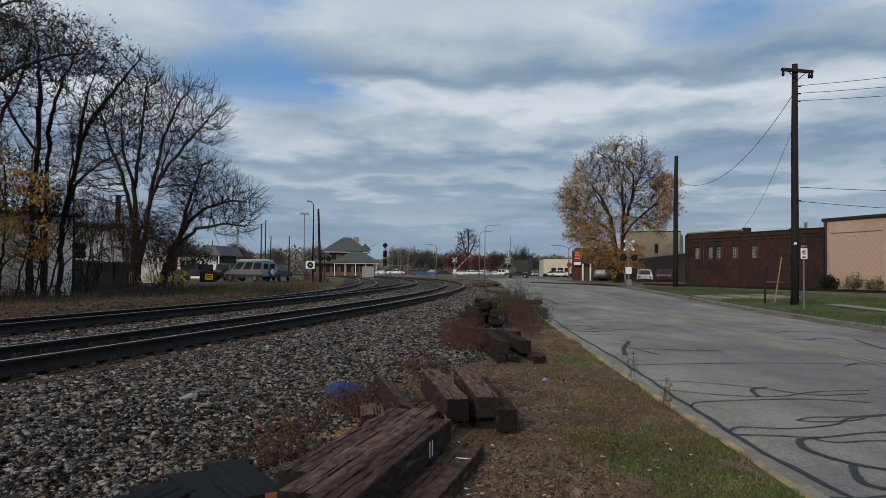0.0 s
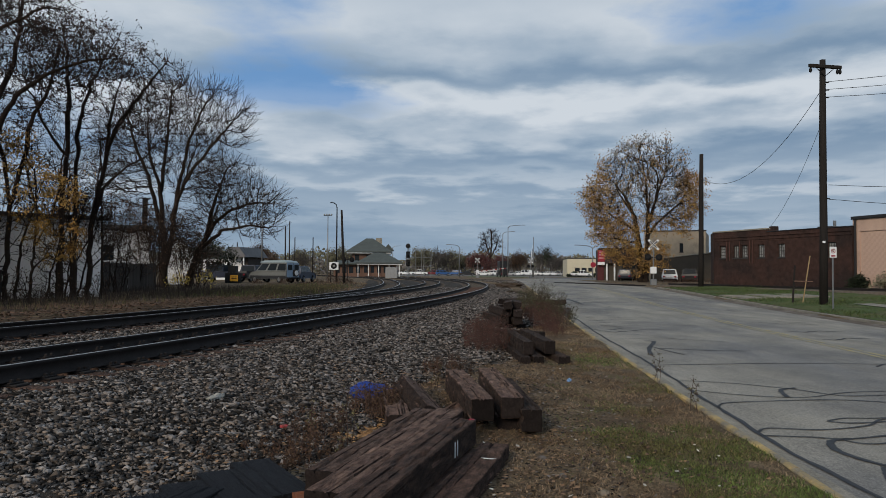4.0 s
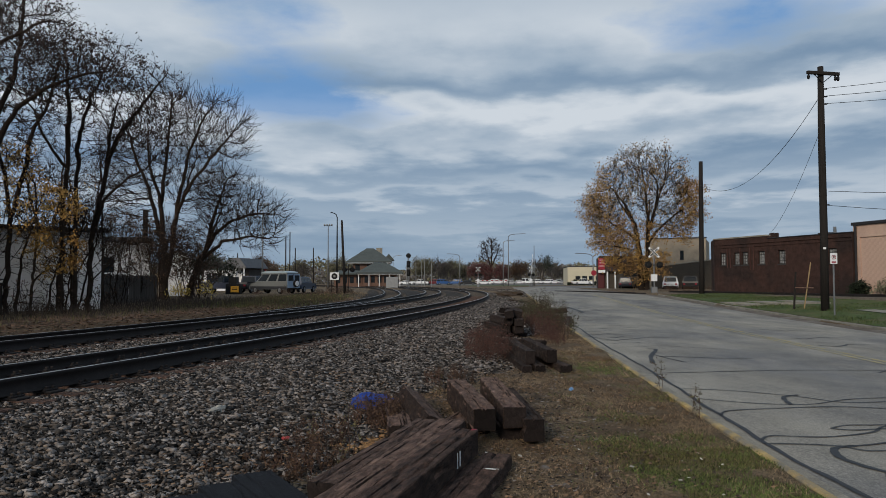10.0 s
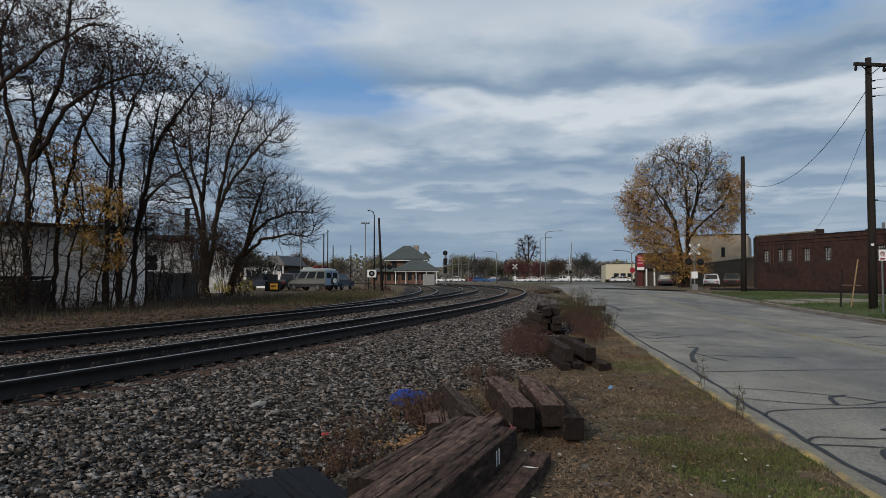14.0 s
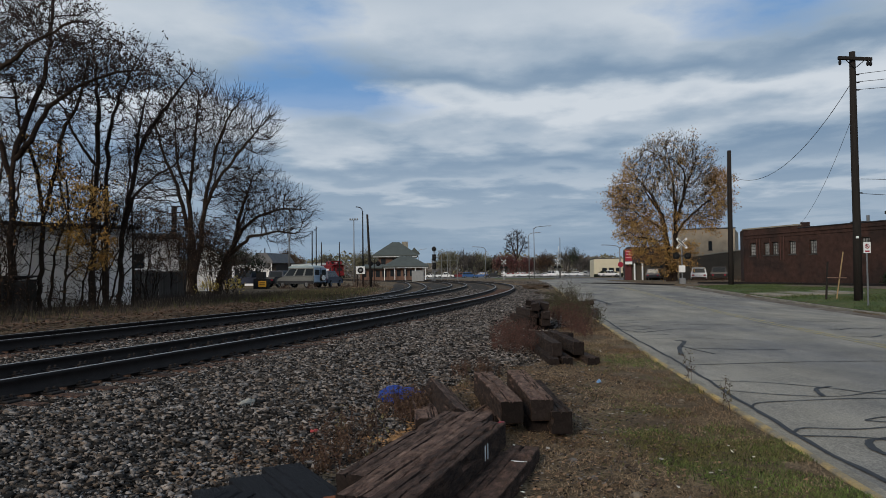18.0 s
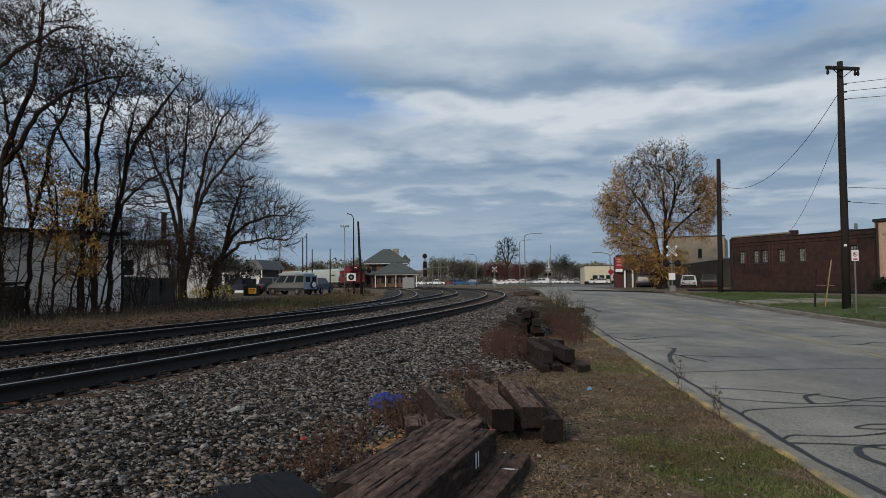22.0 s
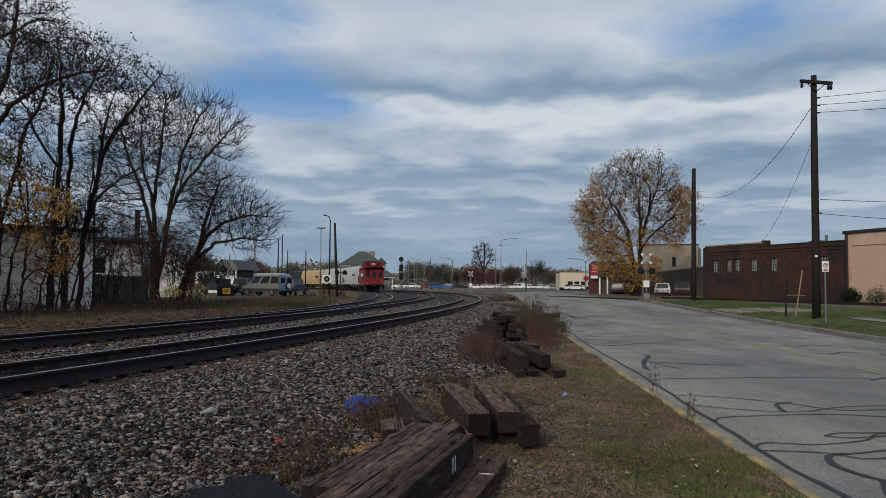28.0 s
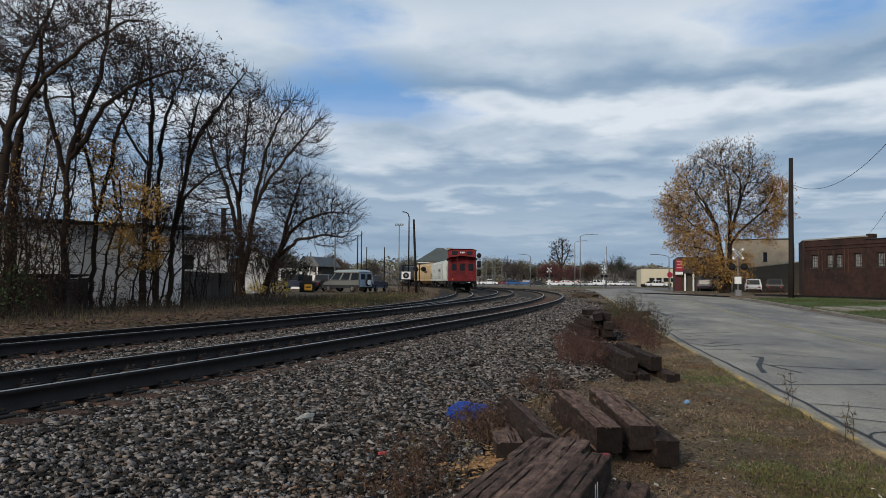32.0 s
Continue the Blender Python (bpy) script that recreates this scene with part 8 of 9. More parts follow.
r = random.Random(9)
rows = [(-11.4, 178, 8.4, 4, M_LEAF_O, 0), (-11.0, 190, 8.5, 5, M_LEAF_B, 1), (-7.4, 192, 9.6, 6, M_LEAF_B, 1), (-4.2, 196, 8.2, 5, M_LEAF_O, 0), (-2.0, 200, 7.0, 6, M_LEAF_O, 0), (3.0, 190, 7.4, 5, M_LEAF_R, 0), (7.5, 188, 6.8, 5, M_LEAF_R, 0), (14.2, 195, 8.0, 4, M_LEAF_B, 0), (20.5, 205, 10.0, 5, M_LEAF_B, 1), (23.0, 200, 9.6, 4, M_EVERGREEN, 2), (25, 215, 8, 6, M_LEAF_B, 1), (31, 225, 7.0, 6, M_LEAF_B, 1), (0.5, 205, 7.5, 6, M_LEAF_B, 1), (10.5, 200, 7, 6, M_LEAF_B, 1), (15.0, 215, 7.5, 6, M_LEAF_B, 1), (22.5, 190, 7, 5, M_LEAF_B, 1), (-5, 185, 7.5, 6, M_LEAF_B, 1), (-30, 175, 8.5, 6, M_LEAF_O, 0), (-38, 165, 8.0, 6, M_LEAF_O, 0), (-34, 150, 7.0, 6, M_LEAF_O, 1), (-45, 160, 9, 7, M_LEAF_B, 0), (-52, 150, 9, 7, M_LEAF_O, 0), (-28.5, 190, 7, 5, M_LEAF_O, 0), (-44, 118, 8, 6, M_LEAF_B, 1), (-37, 104, 6.5, 5, M_LEAF_B, 1), (-26, 200, 8, 6, M_LEAF_O, 0), (36, 130, 8, 6, M_LEAF_O, 0)]
for i, (x, y, h, w, mat, kind) in enumerate(rows):
    k = 1.45 if y > 172 else 1.6 if y >= 150 else 1.0
    far_tree(x * k, y * k, h * (1.3 if k > 1 else 1), w, mat, 100 + i, kind == 1, kind == 2)
spread_tree("bare_tree", "tall round bare tree beyond the parked cars", 9.4, 290.0, 0.4,
            [(0.45, 0.34, [(0, 0, -0.3), (0.1, 0, 6.5)]), (0.3, 0.1, [(0.1, 0, 6.5), (-1.2, 0, 11.0), (-2.2, 0, 15.5)]), (0.3, 0.1, [(0.1, 0, 6.5), (0.6, 0, 12.0), (0.4, 0, 17.5)]), (0.28, 0.1, [(0.1, 0, 6.5), (2.0, 0.2, 10.5), (3.4, 0.2, 14.5)]), (0.22, 0.1, [(-0.4, 0, 8.0), (-2.4, 0.2, 9.6), (-3.8, 0.2, 11.4)])],
            [((0, 0, 13.6), (4.3, 3.6, 4.8), 300), ((-2.6, 0, 11.0), (2.2, 2.0, 2.4), 60), ((2.8, 0, 11.4), (2.2, 2.0, 2.4), 60)], 97, step=0.75, up=0.16, tip=0.055, kill=0.8, dense=1.3, twigs=2, twig_len=1.4, leaves=[(M_LEAF_D, 0.3, 3, 0.3, 0.4, None)])
wood = np.random.default_rng(3)
n = 26000
ax = wood.uniform(-0.62, 0.42, n)
dist = wood.uniform(320, 430, n)
top = 7.5 + 3.5 * np.abs(np.sin(ax * 37) * np.sin(ax * 11 + 1)) + 1.5 * np.sin(ax * 90)
px_, py_ = np.sin(ax) * dist, np.cos(ax) * dist
me = leaf_quads("far_woods", np.stack([px_, py_, 0.3 + wood.uniform(0, 1, n) ** 0.7 * top], 1), 1.3, wood, M_LEAF_O)
tagged(part("far_woods", me, None), "hazy line of far woods on the horizon", "woods", kind="stuff")
# second band of woods, its twig colour lightened to stand for haze
n = 30000
ax, dist = wood.uniform(-0.62, 0.42, n), wood.uniform(300, 420, n)
top = 5.5 + 4.5 * np.abs(np.sin(ax * 23 + 2) * np.sin(ax * 57 + 1)) + 1.2 * np.sin(ax * 140)
me = leaf_quads("far_woods", np.stack([np.sin(ax) * dist, np.cos(ax) * dist, 0.3 + wood.uniform(0, 1, n) ** 0.9 * top], 1), 1.1, wood, material("grey_brown_far_twigs", (0.15, 0.135, 0.128), 0.95, vary=0.3, bump=0, island=0.35))
tagged(part("far_woods", me, None), "grey-brown line of leafless far woods", "woods", kind="stuff")


# ---------------------------------------------------------------- grass, weeds, saplings and litter
def blades(name, x, y, z, h, w, rng, mat, lean=0.5):
    """Grass or stems: each a narrow bent blade."""
    n = len(x)
    a = rng.uniform(0, 2 * np.pi, n)
    d = np.stack([np.cos(a), np.sin(a), 0 * a], 1)
    b = rng.uniform(0, 2 * np.pi, n)
    s = np.stack([np.cos(b), np.sin(b), 0 * b], 1) * w[:, None]
    p = np.stack([x, y, z], 1)
    k = (rng.uniform(0.1, 1, n) * lean * h)[:, None] * d
    up = np.stack([0 * h, 0 * h, h], 1)
    V = np.stack([p - s, p + s, p + k * 0.35 + up * 0.55 + s * 0.8, p + k * 0.35 + up * 0.55 - s * 0.8, p + k + up + s * 0.15, p + k + up - s * 0.15], 1).reshape(-1, 3)
    f = np.array([[0, 1, 2, 3], [3, 2, 4, 5]])
    F4 = (f[None] + (np.arange(n) * 6)[:, None, None]).reshape(-1, 4)
    return arrays(name, V, F4, mat)


def verge_patch(seed, n, xr, yr, dens, h, w, mat, name, label, lean=0.7, bias=1.7):
    rng = np.random.default_rng(seed)
    y = yr[0] + (yr[1] - yr[0]) * rng.random(n) ** bias
    x = rng.uniform(*xr, n) + drift(y)
    ok = rng.random(n) < dens(x, y)
    x, y = x[ok], y[ok]
    z = land(x, y) - 0.004
    me = blades(name, x, y, z, rng.uniform(0.5, 1.3, len(x)) * h * (1 + 0.01 * y), rng.uniform(0.6, 1.3, len(x)) * w * (1 + 0.05 * y), rng, mat, lean)
    tagged(part(name, me, None), label, "grass", kind="stuff")


def clear(x, y):
    """Where the ground between the ties and the kerb is free."""
    off = x - drift(y)
    u, s = beside(x, y)
    return (off < KERB_L - 0.09 + 0.03 * np.sin(y * 3.1) + 0.03 * np.sin(y * 7.7)) & (u > 4.5)


green = lambda x, y: clear(x, y) * np.clip((1.6 * smooth(0.7, 1.5, x - drift(y)) * smooth(9.5, 5.5, y) + 0.22 * smooth(0.2, 1.8, x - drift(y))) * (0.4 + 1.3 * (ruffle(x, y, 1.9, 0.5) + ruffle(x, y, 5.3, 0.3))), 0, 1)
straw = lambda x, y: clear(x, y) * np.clip(0.62 + ruffle(x, y, 2.6, 0.4) + ruffle(x, y, 7.9, 0.35), 0.03, 1)
verge_patch(41, 160000, (0.2, KERB_L - 0.09), (3.4, 16), green, 0.026, 0.0022, M_GRASS, "green_grass", "short green grass along the yellow kerb", 1.3)
verge_patch(42, 210000, (-1.4, KERB_L - 0.14), (3.4, 36), straw, 0.024, 0.0019, M_STRAW, "dry_grass", "dry straw-coloured grass on the verge", 3.0, 1.5)
verge_patch(46, 16000, (-1.4, KERB_L - 0.14), (-8, 2.7), straw, 0.022, 0.003, M_STRAW, "dry_grass", "dry straw-coloured grass on the verge", 3.0, 1.0)
verge_patch(47, 9000, (0.3, KERB_L - 0.09), (-8, 2.7), green, 0.042, 0.004, M_GRASS, "green_grass", "short green grass along the yellow kerb", 0.7, 1.0)
verge_patch(43, 26000, (-1.2, KERB_L - 0.14), (2.6, 42), straw, 0.034, 0.0016, M_STRAW, "dry_grass", "upright dry grass stalks on the verge", 1.2)
verge_patch(45, 80000, (-1.4, KERB_L - 0.14), (3.4, 30), straw, 0.018, 0.0022, M_LEAF_B, "dead_grass", "brown matted dead grass on the verge", 3.5)
rng = np.random.default_rng(44)


def litter(seed, n, xs, ys, mat, size, name, label, zfun):
    rng = np.random.default_rng(seed)
    x, y = xs(rng, n), ys(rng, n)
    x, y = np.asarray(x), np.asarray(y)
    ok = zfun(x, y) > -5
    pts = np.stack([x, y, zfun(x, y) + 0.008], 1)[ok]
    m = len(pts)
    a = rng.uniform(0, 2 * np.pi, m)
    d = np.stack([np.cos(a), np.sin(a), rng.uniform(-0.1, 0.35, m)], 1) * (size * rng.uniform(0.5, 1.4, m))[:, None]
    e = np.stack([-np.sin(a), np.cos(a), rng.uniform(-0.25, 0.35, m)], 1) * (size * 0.36 * rng.uniform(0.6, 1.3, m))[:, None]
    V = np.stack([pts - d * 0.5, pts + e, pts + d * 0.5, pts - e], 1).reshape(-1, 3)
    tagged(part(name, arrays(name, V, np.arange(m)[:, None] * 4 + np.array([[0, 1, 2, 3]]), mat), None), label, "leaves", kind="stuff")


litter(51, 2600, lambda g, n: g.uniform(-1.9, 2.0, n), lambda g, n: 3.2 + 20 * g.random(n) ** 1.8, M_LEAF_B, 0.05, "fallen_leaves", "brown fallen leaves among the ties", lambda x, y: land(x, y) + 0.012)
g = np.random.default_rng(56)
gx, gy = g.uniform(-2.4, 2.1, 22000), 3.2 + 14 * g.random(22000) ** 1.6
keep = (gx < 0.9 + drift(gy)) | (g.random(22000) < 0.25)
gx, gy = gx[keep], gy[keep]
gs = g.uniform(0.004, 0.013, len(gx)) * (1 + 0.06 * gy)
tagged(part("grit", scatter("grit", *lump(), gx, gy, land(gx, gy) + gs * 0.2, gs, g, M_STONE, 0.7), None), "small stones strewn over the dirt", "stones", kind="stuff")
litter(57, 9000, lambda g, n: g.uniform(-2.2, 2.1, n), lambda g, n: 2.8 + 16 * g.random(n) ** 1.6, M_LEAF_B, 0.022, "leaf_crumbs", "crumbled brown leaves on the dirt", lambda x, y: land(x, y) + 0.004)
M_LEAF_B2 = material("tan_orange_leaves", (0.205, 0.122, 0.068), 0.85, vary=0.3, bump=0, island=0.6)
litter(59, 900, lambda g, n: g.uniform(-0.2, 2.3, n), lambda g, n: 3.0 + 12 * g.random(n) ** 1.4, M_LEAF_B2, 0.04, "tan_leaves", "tan fallen leaves on the verge", lambda x, y: np.where(x - drift(y) < KERB_L - 0.12, land(x, y) + 0.02, -9.0))
litter(60, 130, lambda g, n: g.uniform(-2.4, 2.1, n), lambda g, n: 4.2 + 11 * g.random(n) ** 1.2, material("bleached_scraps", (0.46, 0.42, 0.36), 0.85, vary=0.3, bump=0, island=0.4), 0.042, "pale_scraps", "bleached leaves and scraps on the verge", lambda x, y: np.where(x - drift(y) < KERB_L - 0.12, land(x, y) + 0.03, -9.0))
litter(58, 2300, lambda g, n: g.uniform(-2.6, 0.9, n), lambda g, n: 4.2 + 7 * g.random(n) ** 1.2, M_LEAF_B2, 0.042, "tan_leaves", "tan fallen leaves scattered round the tie stacks", lambda x, y: np.maximum(land(x, y), bed_z(beside(x, y)[0])) + 0.02)
litter(52, 520, lambda g, n: -0.88 + g.normal(0, 0.17, n), lambda g, n: 6.95 + g.normal(0, 0.24, n), material("bright_fallen_leaves", (0.28, 0.15, 0.062), 0.85, vary=0.3, bump=0, island=0.6), 0.055, "yellow_leaves", "small heap of yellow-brown leaves by the ties", lambda x, y: land(x, y) + 0.05)


def bank_point(g, n, u0, u1, s0, s1):
    s = g.uniform(s0, s1, n)
    u = -SPACING - g.uniform(u0, u1, n) - np.clip(extra(s), 0, 12)
    x, y, _ = on_track(s, u)
    return x, y


g = np.random.default_rng(53)
bx, by = bank_point(g, 26000, 2.0, 9.0, 8, 60)
litter(53, 26000, lambda _, n: bx, lambda _, n: by, M_LEAF_B, 0.12, "fallen_leaves", "brown leaf litter on the bank behind the tracks", lambda x, y: land(x, y) + 0.02)
bx2, by2 = bank_point(g, 9000, 2.0, 6.0, 8, 40)
litter(54, 9000, lambda _, n: bx2, lambda _, n: by2, material("russet_fallen_leaves", (0.118, 0.069, 0.042), 0.85, vary=0.3, bump=0, island=0.4), 0.11, "russet_leaves", "russet fallen leaves along the far rail", lambda x, y: land(x, y) + 0.03)


def bank_grass(seed, n, u0, u1, s0, s1, h, w, mat, name, label):
    g = np.random.default_rng(seed)
    x, y = bank_point(g, n, u0, u1, s0, s1)
    me = blades(name, x, y, land(x, y), g.uniform(0.4, 1.2, n) * h, g.uniform(0.6, 1.3, n) * w, g, mat, 0.6)
    tagged(part(name, me, None), label, "grass", kind="stuff")


M_BANK = material("olive_bank_grass", (0.074, 0.068, 0.034), 0.9, vary=0.3, bump=0, second=(0.085, 0.066, 0.036), cover=0.45, island=0.5)
M_BRUSH = material("dark_brush_stems", (0.034, 0.027, 0.022), 0.9, vary=0.3, bump=0, second=(0.060, 0.040, 0.028), cover=0.4, island=0.5)
bank_grass(61, 5000, 3.4, 10.0, 36, 62, 0.26, 0.010, M_BANK, "bank_grass", "tall olive-brown grass on the bank")
bank_grass(67, 2000, 3.6, 10.0, 38, 84, 0.22, 0.008, M_WEED, "bank_weeds", "dry russet weeds on the bank")
bank_grass(62, 3000, 5.2, 11.0, 14, 60, 0.22, 0.010, M_BANK, "bank_grass", "patchy green grass under the trees")
bank_grass(63, 7000, 6.6, 13.0, 8, 46, 0.5, 0.007, M_BRUSH, "bank_weeds", "dark weed stems under the trees")
bank_grass(66, 1800, 3.4, 9.0, 34, 72, 0.20, 0.011, M_GRASS, "bank_grass", "patchy green grass on the bank")
bank_grass(64, 4500, 2.4, 9.0, 46, 92, 0.12, 0.012, M_STRAW, "bank_grass", "pale dry grass round the parked vans")

tagged(part("grass_strip", road_strip("grass_strip", [KERB_R + 0.15, KERB_R + 0.6, KERB_R + 2, KERB_R + 4, KERB_R + 7, KERB_R + 11], [0.12, 0.15, 0.20, 0.26, 0.28, 0.29], 6, 57, 1.0, M_TURF), None), "green grass strip beyond the plain kerb", "grass", kind="structure")
g = np.random.default_rng(65)
n = 34000
gy = 16 + 40 * g.random(n)
go = KERB_R + 0.2 + 9.5 * g.random(n)
keep = (np.abs(gy - 41.5) > 2.2) & ~((np.abs(go - KERB_R - 3.6) < 0.6) & (gy < 34))
gy, go = gy[keep], go[keep]
gx = go + drift(gy)
base = road_z(gy) + np.interp(go - KERB_R, [0.15, 0.6, 2, 4, 7, 11], [0.12, 0.15, 0.20, 0.26, 0.28, 0.29]) - 0.01
tall = g.uniform(0.03, 0.11, len(gx)) * np.clip(0.75 + ruffle(gx, gy, 1.1, 0.5), 0.25, 1.5)
me = blades("strip_grass", gx, gy, base, tall, g.uniform(0.008, 0.016, len(gx)), g, M_LUSH, 0.9)
tagged(part("strip_grass", me, None), "green grass blades beyond the plain kerb", "grass", kind="stuff")
tagged(part("gutter_dirt", road_strip("gutter_dirt", [KERB_R - 0.55, KERB_R - 0.3, KERB_R - 0.03], [-0.008, 0.006, 0.02], 8, 100, 2.0, material("washed_gutter_dirt", (0.115, 0.090, 0.070), 0.95, vary=0.6, scale=2.2, fine=30, bump=0.6, bump_dist=0.02, second=(0.19, 0.17, 0.15), cover=0.45, mark_scale=0.8)), None), "brown washed dirt in the gutter of the plain kerb", "dirt", kind="structure")
drive = thing("driveway", "broken pale concrete driveway slabs across the grass", "driveway", kind="structure")
q = random.Random(15)
for i in range(3):
    for j in range(3):
        o, y = KERB_R + 0.2 + i * 1.62, 39.3 + j * 1.5
        pts = [(o + q.uniform(0, 0.22), y + q.uniform(0, 0.2)), (o + 0.8, y + q.uniform(-0.05, 0.15)), (o + 1.6 - q.uniform(0.05, 0.25), y + q.uniform(0, 0.25)), (o + 1.6 - q.uniform(0.05, 0.2), y + 1.4 - q.uniform(0, 0.3)), (o + 0.7, y + 1.44 - q.uniform(0, 0.15)), (o + q.uniform(0, 0.2), y + 1.4 - q.uniform(0, 0.25))]
        k = Mesh().prism([(a + float(drift(b)), b) for a, b in pts], -0.12, q.uniform(0.0, 0.035), "z")
        part("slab", k, M_CURB, drive, m=pose(0, 0, float(road_z(41)) + 0.19 + 0.05 * i))
tagged(part("pavement", road_strip("pavement", [KERB_R + 3.3, KERB_R + 4.2], [0.268, 0.285], 8, 33.5, 1.5, M_CURB), None), "pale concrete pavement slab in the grass", "pavement", kind="structure")


# ---- russet weeds round the tie stacks
def weed_clump(x, y, rx, ry, n, h, seed, mats, label, name="weeds"):
    g = np.random.default_rng(seed)
    t = thing(name, label, "weeds", pose(x, y, float(land(np.array(x), np.array(y)))), "weeds")
    a, q = g.uniform(0, 2 * np.pi, n), np.sqrt(g.random(n))
    sx, sy = rx * q * np.cos(a), ry * q * np.sin(a)
    hh = h * g.uniform(0.45, 1.15, n) * (1 - 0.35 * q)
    segs, tips = [], []
    for i in range(n):
        p = Vector((sx[i], sy[i], -0.03))
        d = Vector((g.uniform(-0.25, 0.25), g.uniform(-0.25, 0.25), 1)).normalized()
        k = 4
        for j in range(k):
            d = (d + Vector((g.uniform(-0.16, 0.16), g.uniform(-0.16, 0.16), 0))).normalized()
            e = p + d * hh[i] / k
            segs.append((*p, *e, 0.0035, 0.0028))
            if j:
                for _ in range(4):
                    f = e + Vector((g.uniform(-1, 1), g.uniform(-1, 1), g.uniform(0.1, 1.0))).normalized() * hh[i] * g.uniform(0.08, 0.2)
                    segs.append((*e, *f, 0.0026, 0.0018))
                    tips += [tuple(f), tuple((e + f) / 2)]
            p = e
        tips.append(tuple(p))
    part("stem", segments("stem", segs, 3, mats[0]), None, t)
    tips = np.array(tips)
    tagged(part("foliage", leaf_quads("foliage", tips + g.normal(size=(len(tips), 3)) * 0.015, 0.024, g, mats[1], 0.2, 0.5), None, t), kind="stuff")
    return t


for i, (x, y, rx, ry, n, h) in enumerate(((0.40, 14.6, 0.45, 0.9, 110, 0.62), (0.55, 16.8, 0.5, 1.0, 110, 0.72), (0.35, 18.6, 0.4, 1.0, 80, 0.6), (2.1, 18.6, 0.35, 1.2, 60, 0.5), (2.3, 21.0, 0.5, 1.4, 90, 0.75), (2.1, 23.5, 0.6, 1.6, 90, 0.75), (-0.95, 8.2, 0.3, 0.5, 110, 0.38), (-1.5, 7.2, 0.4, 0.6, 80, 0.28), (-1.95, 6.2, 0.45, 0.6, 70, 0.22), (-1.35, 6.2, 0.3, 0.5, 50, 0.26), (-2.3, 8.4, 0.5, 0.7, 40, 0.22), (-0.3, 11.4, 0.4, 0.8, 60, 0.3))):
    weed_clump(x, y, rx, ry, n, h, 200 + i, (M_WEED, M_LEAF_B if i > 5 else material("russet_seed_heads", (0.10, 0.045, 0.035), 0.9, vary=0.3, bump=0, island=0.4) if i == 0 else bpy.data.materials["russet_seed_heads"]), "russet dried weeds beside the tie stacks")
for i, (x, y, rx, ry, n, h) in enumerate(((2.5, 25.0, 0.8, 2.0, 120, 1.2), (2.75, 22.4, 0.45, 1.6, 80, 0.9), (2.7, 28.5, 0.6, 1.8, 90, 1.15), (3.2, 31.5, 0.5, 1.5, 40, 0.8), (3.4, 38.0, 0.8, 2.0, 40, 0.6))):
    weed_clump(x, y, rx, ry, n, h, 220 + i, (M_WEEDSTEM, M_WEEDTOP), "tall olive weeds growing at the roadside", "tall_weeds")
for i, (x, y, h) in enumerate(((-0.98, 5.9, 0.62), (-1.45, 6.9, 0.55), (2.52, 8.3, 0.5), (2.70, 10.6, 0.55), (-0.42, 9.6, 0.4))):
    weed_clump(x, y, 0.06, 0.06, 3, h, 240 + i, (M_WEED, M_SEED), "single thin weed stalk standing alone", "weed_stalk")

for i, (x, y, h) in enumerate(((-14.9, 80.2, 1.1), (-13.9, 79.4, 0.9), (-13.0, 78.6, 1.2), (-12.4, 77.6, 0.7), (-15.8, 78.5, 0.6), (-18.0, 72.6, 0.8), (-20.6, 72.0, 0.6))):
    weed_clump(x, y, 0.6, 0.5, 60, h, 270 + i, (M_WEED, M_LEAF_B), "dry brush at the foot of the sign board", "dry_brush")
for i, (x, y) in enumerate(((20.9, 76.6), (22.4, 76.0), (23.8, 75.2))):
    weed_clump(x, y, 1.0, 0.7, 70, 0.75, 260 + i, (M_WEED, M_LEAF_B), "low dry brush before the parked cars", "dry_brush")

# leaning stems before the white shed
for i in range(9):
    q = random.Random(700 + i)
    f = q.uniform(0.42, 1.0)
    bx, by = -26.6 + 9.5 * f + q.uniform(0.5, 1.6), 22.6 + 11.36 * f - q.uniform(0.6, 2.2)
    spread_tree("sapling", "thin leaning sapling before the white shed", bx, by, 0.3, [(q.uniform(0.03, 0.055), 0.015, [(0, 0, -0.2), (q.uniform(0.1, 0.5), 0, 1.5), (q.uniform(0.3, 1.3), 0.1, q.uniform(2.8, 4.6))])],
                [((q.uniform(0.2, 1.0), 0, 3.4), (1.2, 1.0, 1.3), 34), ((q.uniform(-0.3, 0.5), 0, 1.8), (1.0, 0.8, 1.0), 16)], 700 + i, step=0.25, up=0.2, tip=0.009, twigs=2, twig_len=0.5, leaves=[(M_LEAF_B if i % 3 else M_LEAF_OC, 0.16, 2, 0.10, 0.06, None)])

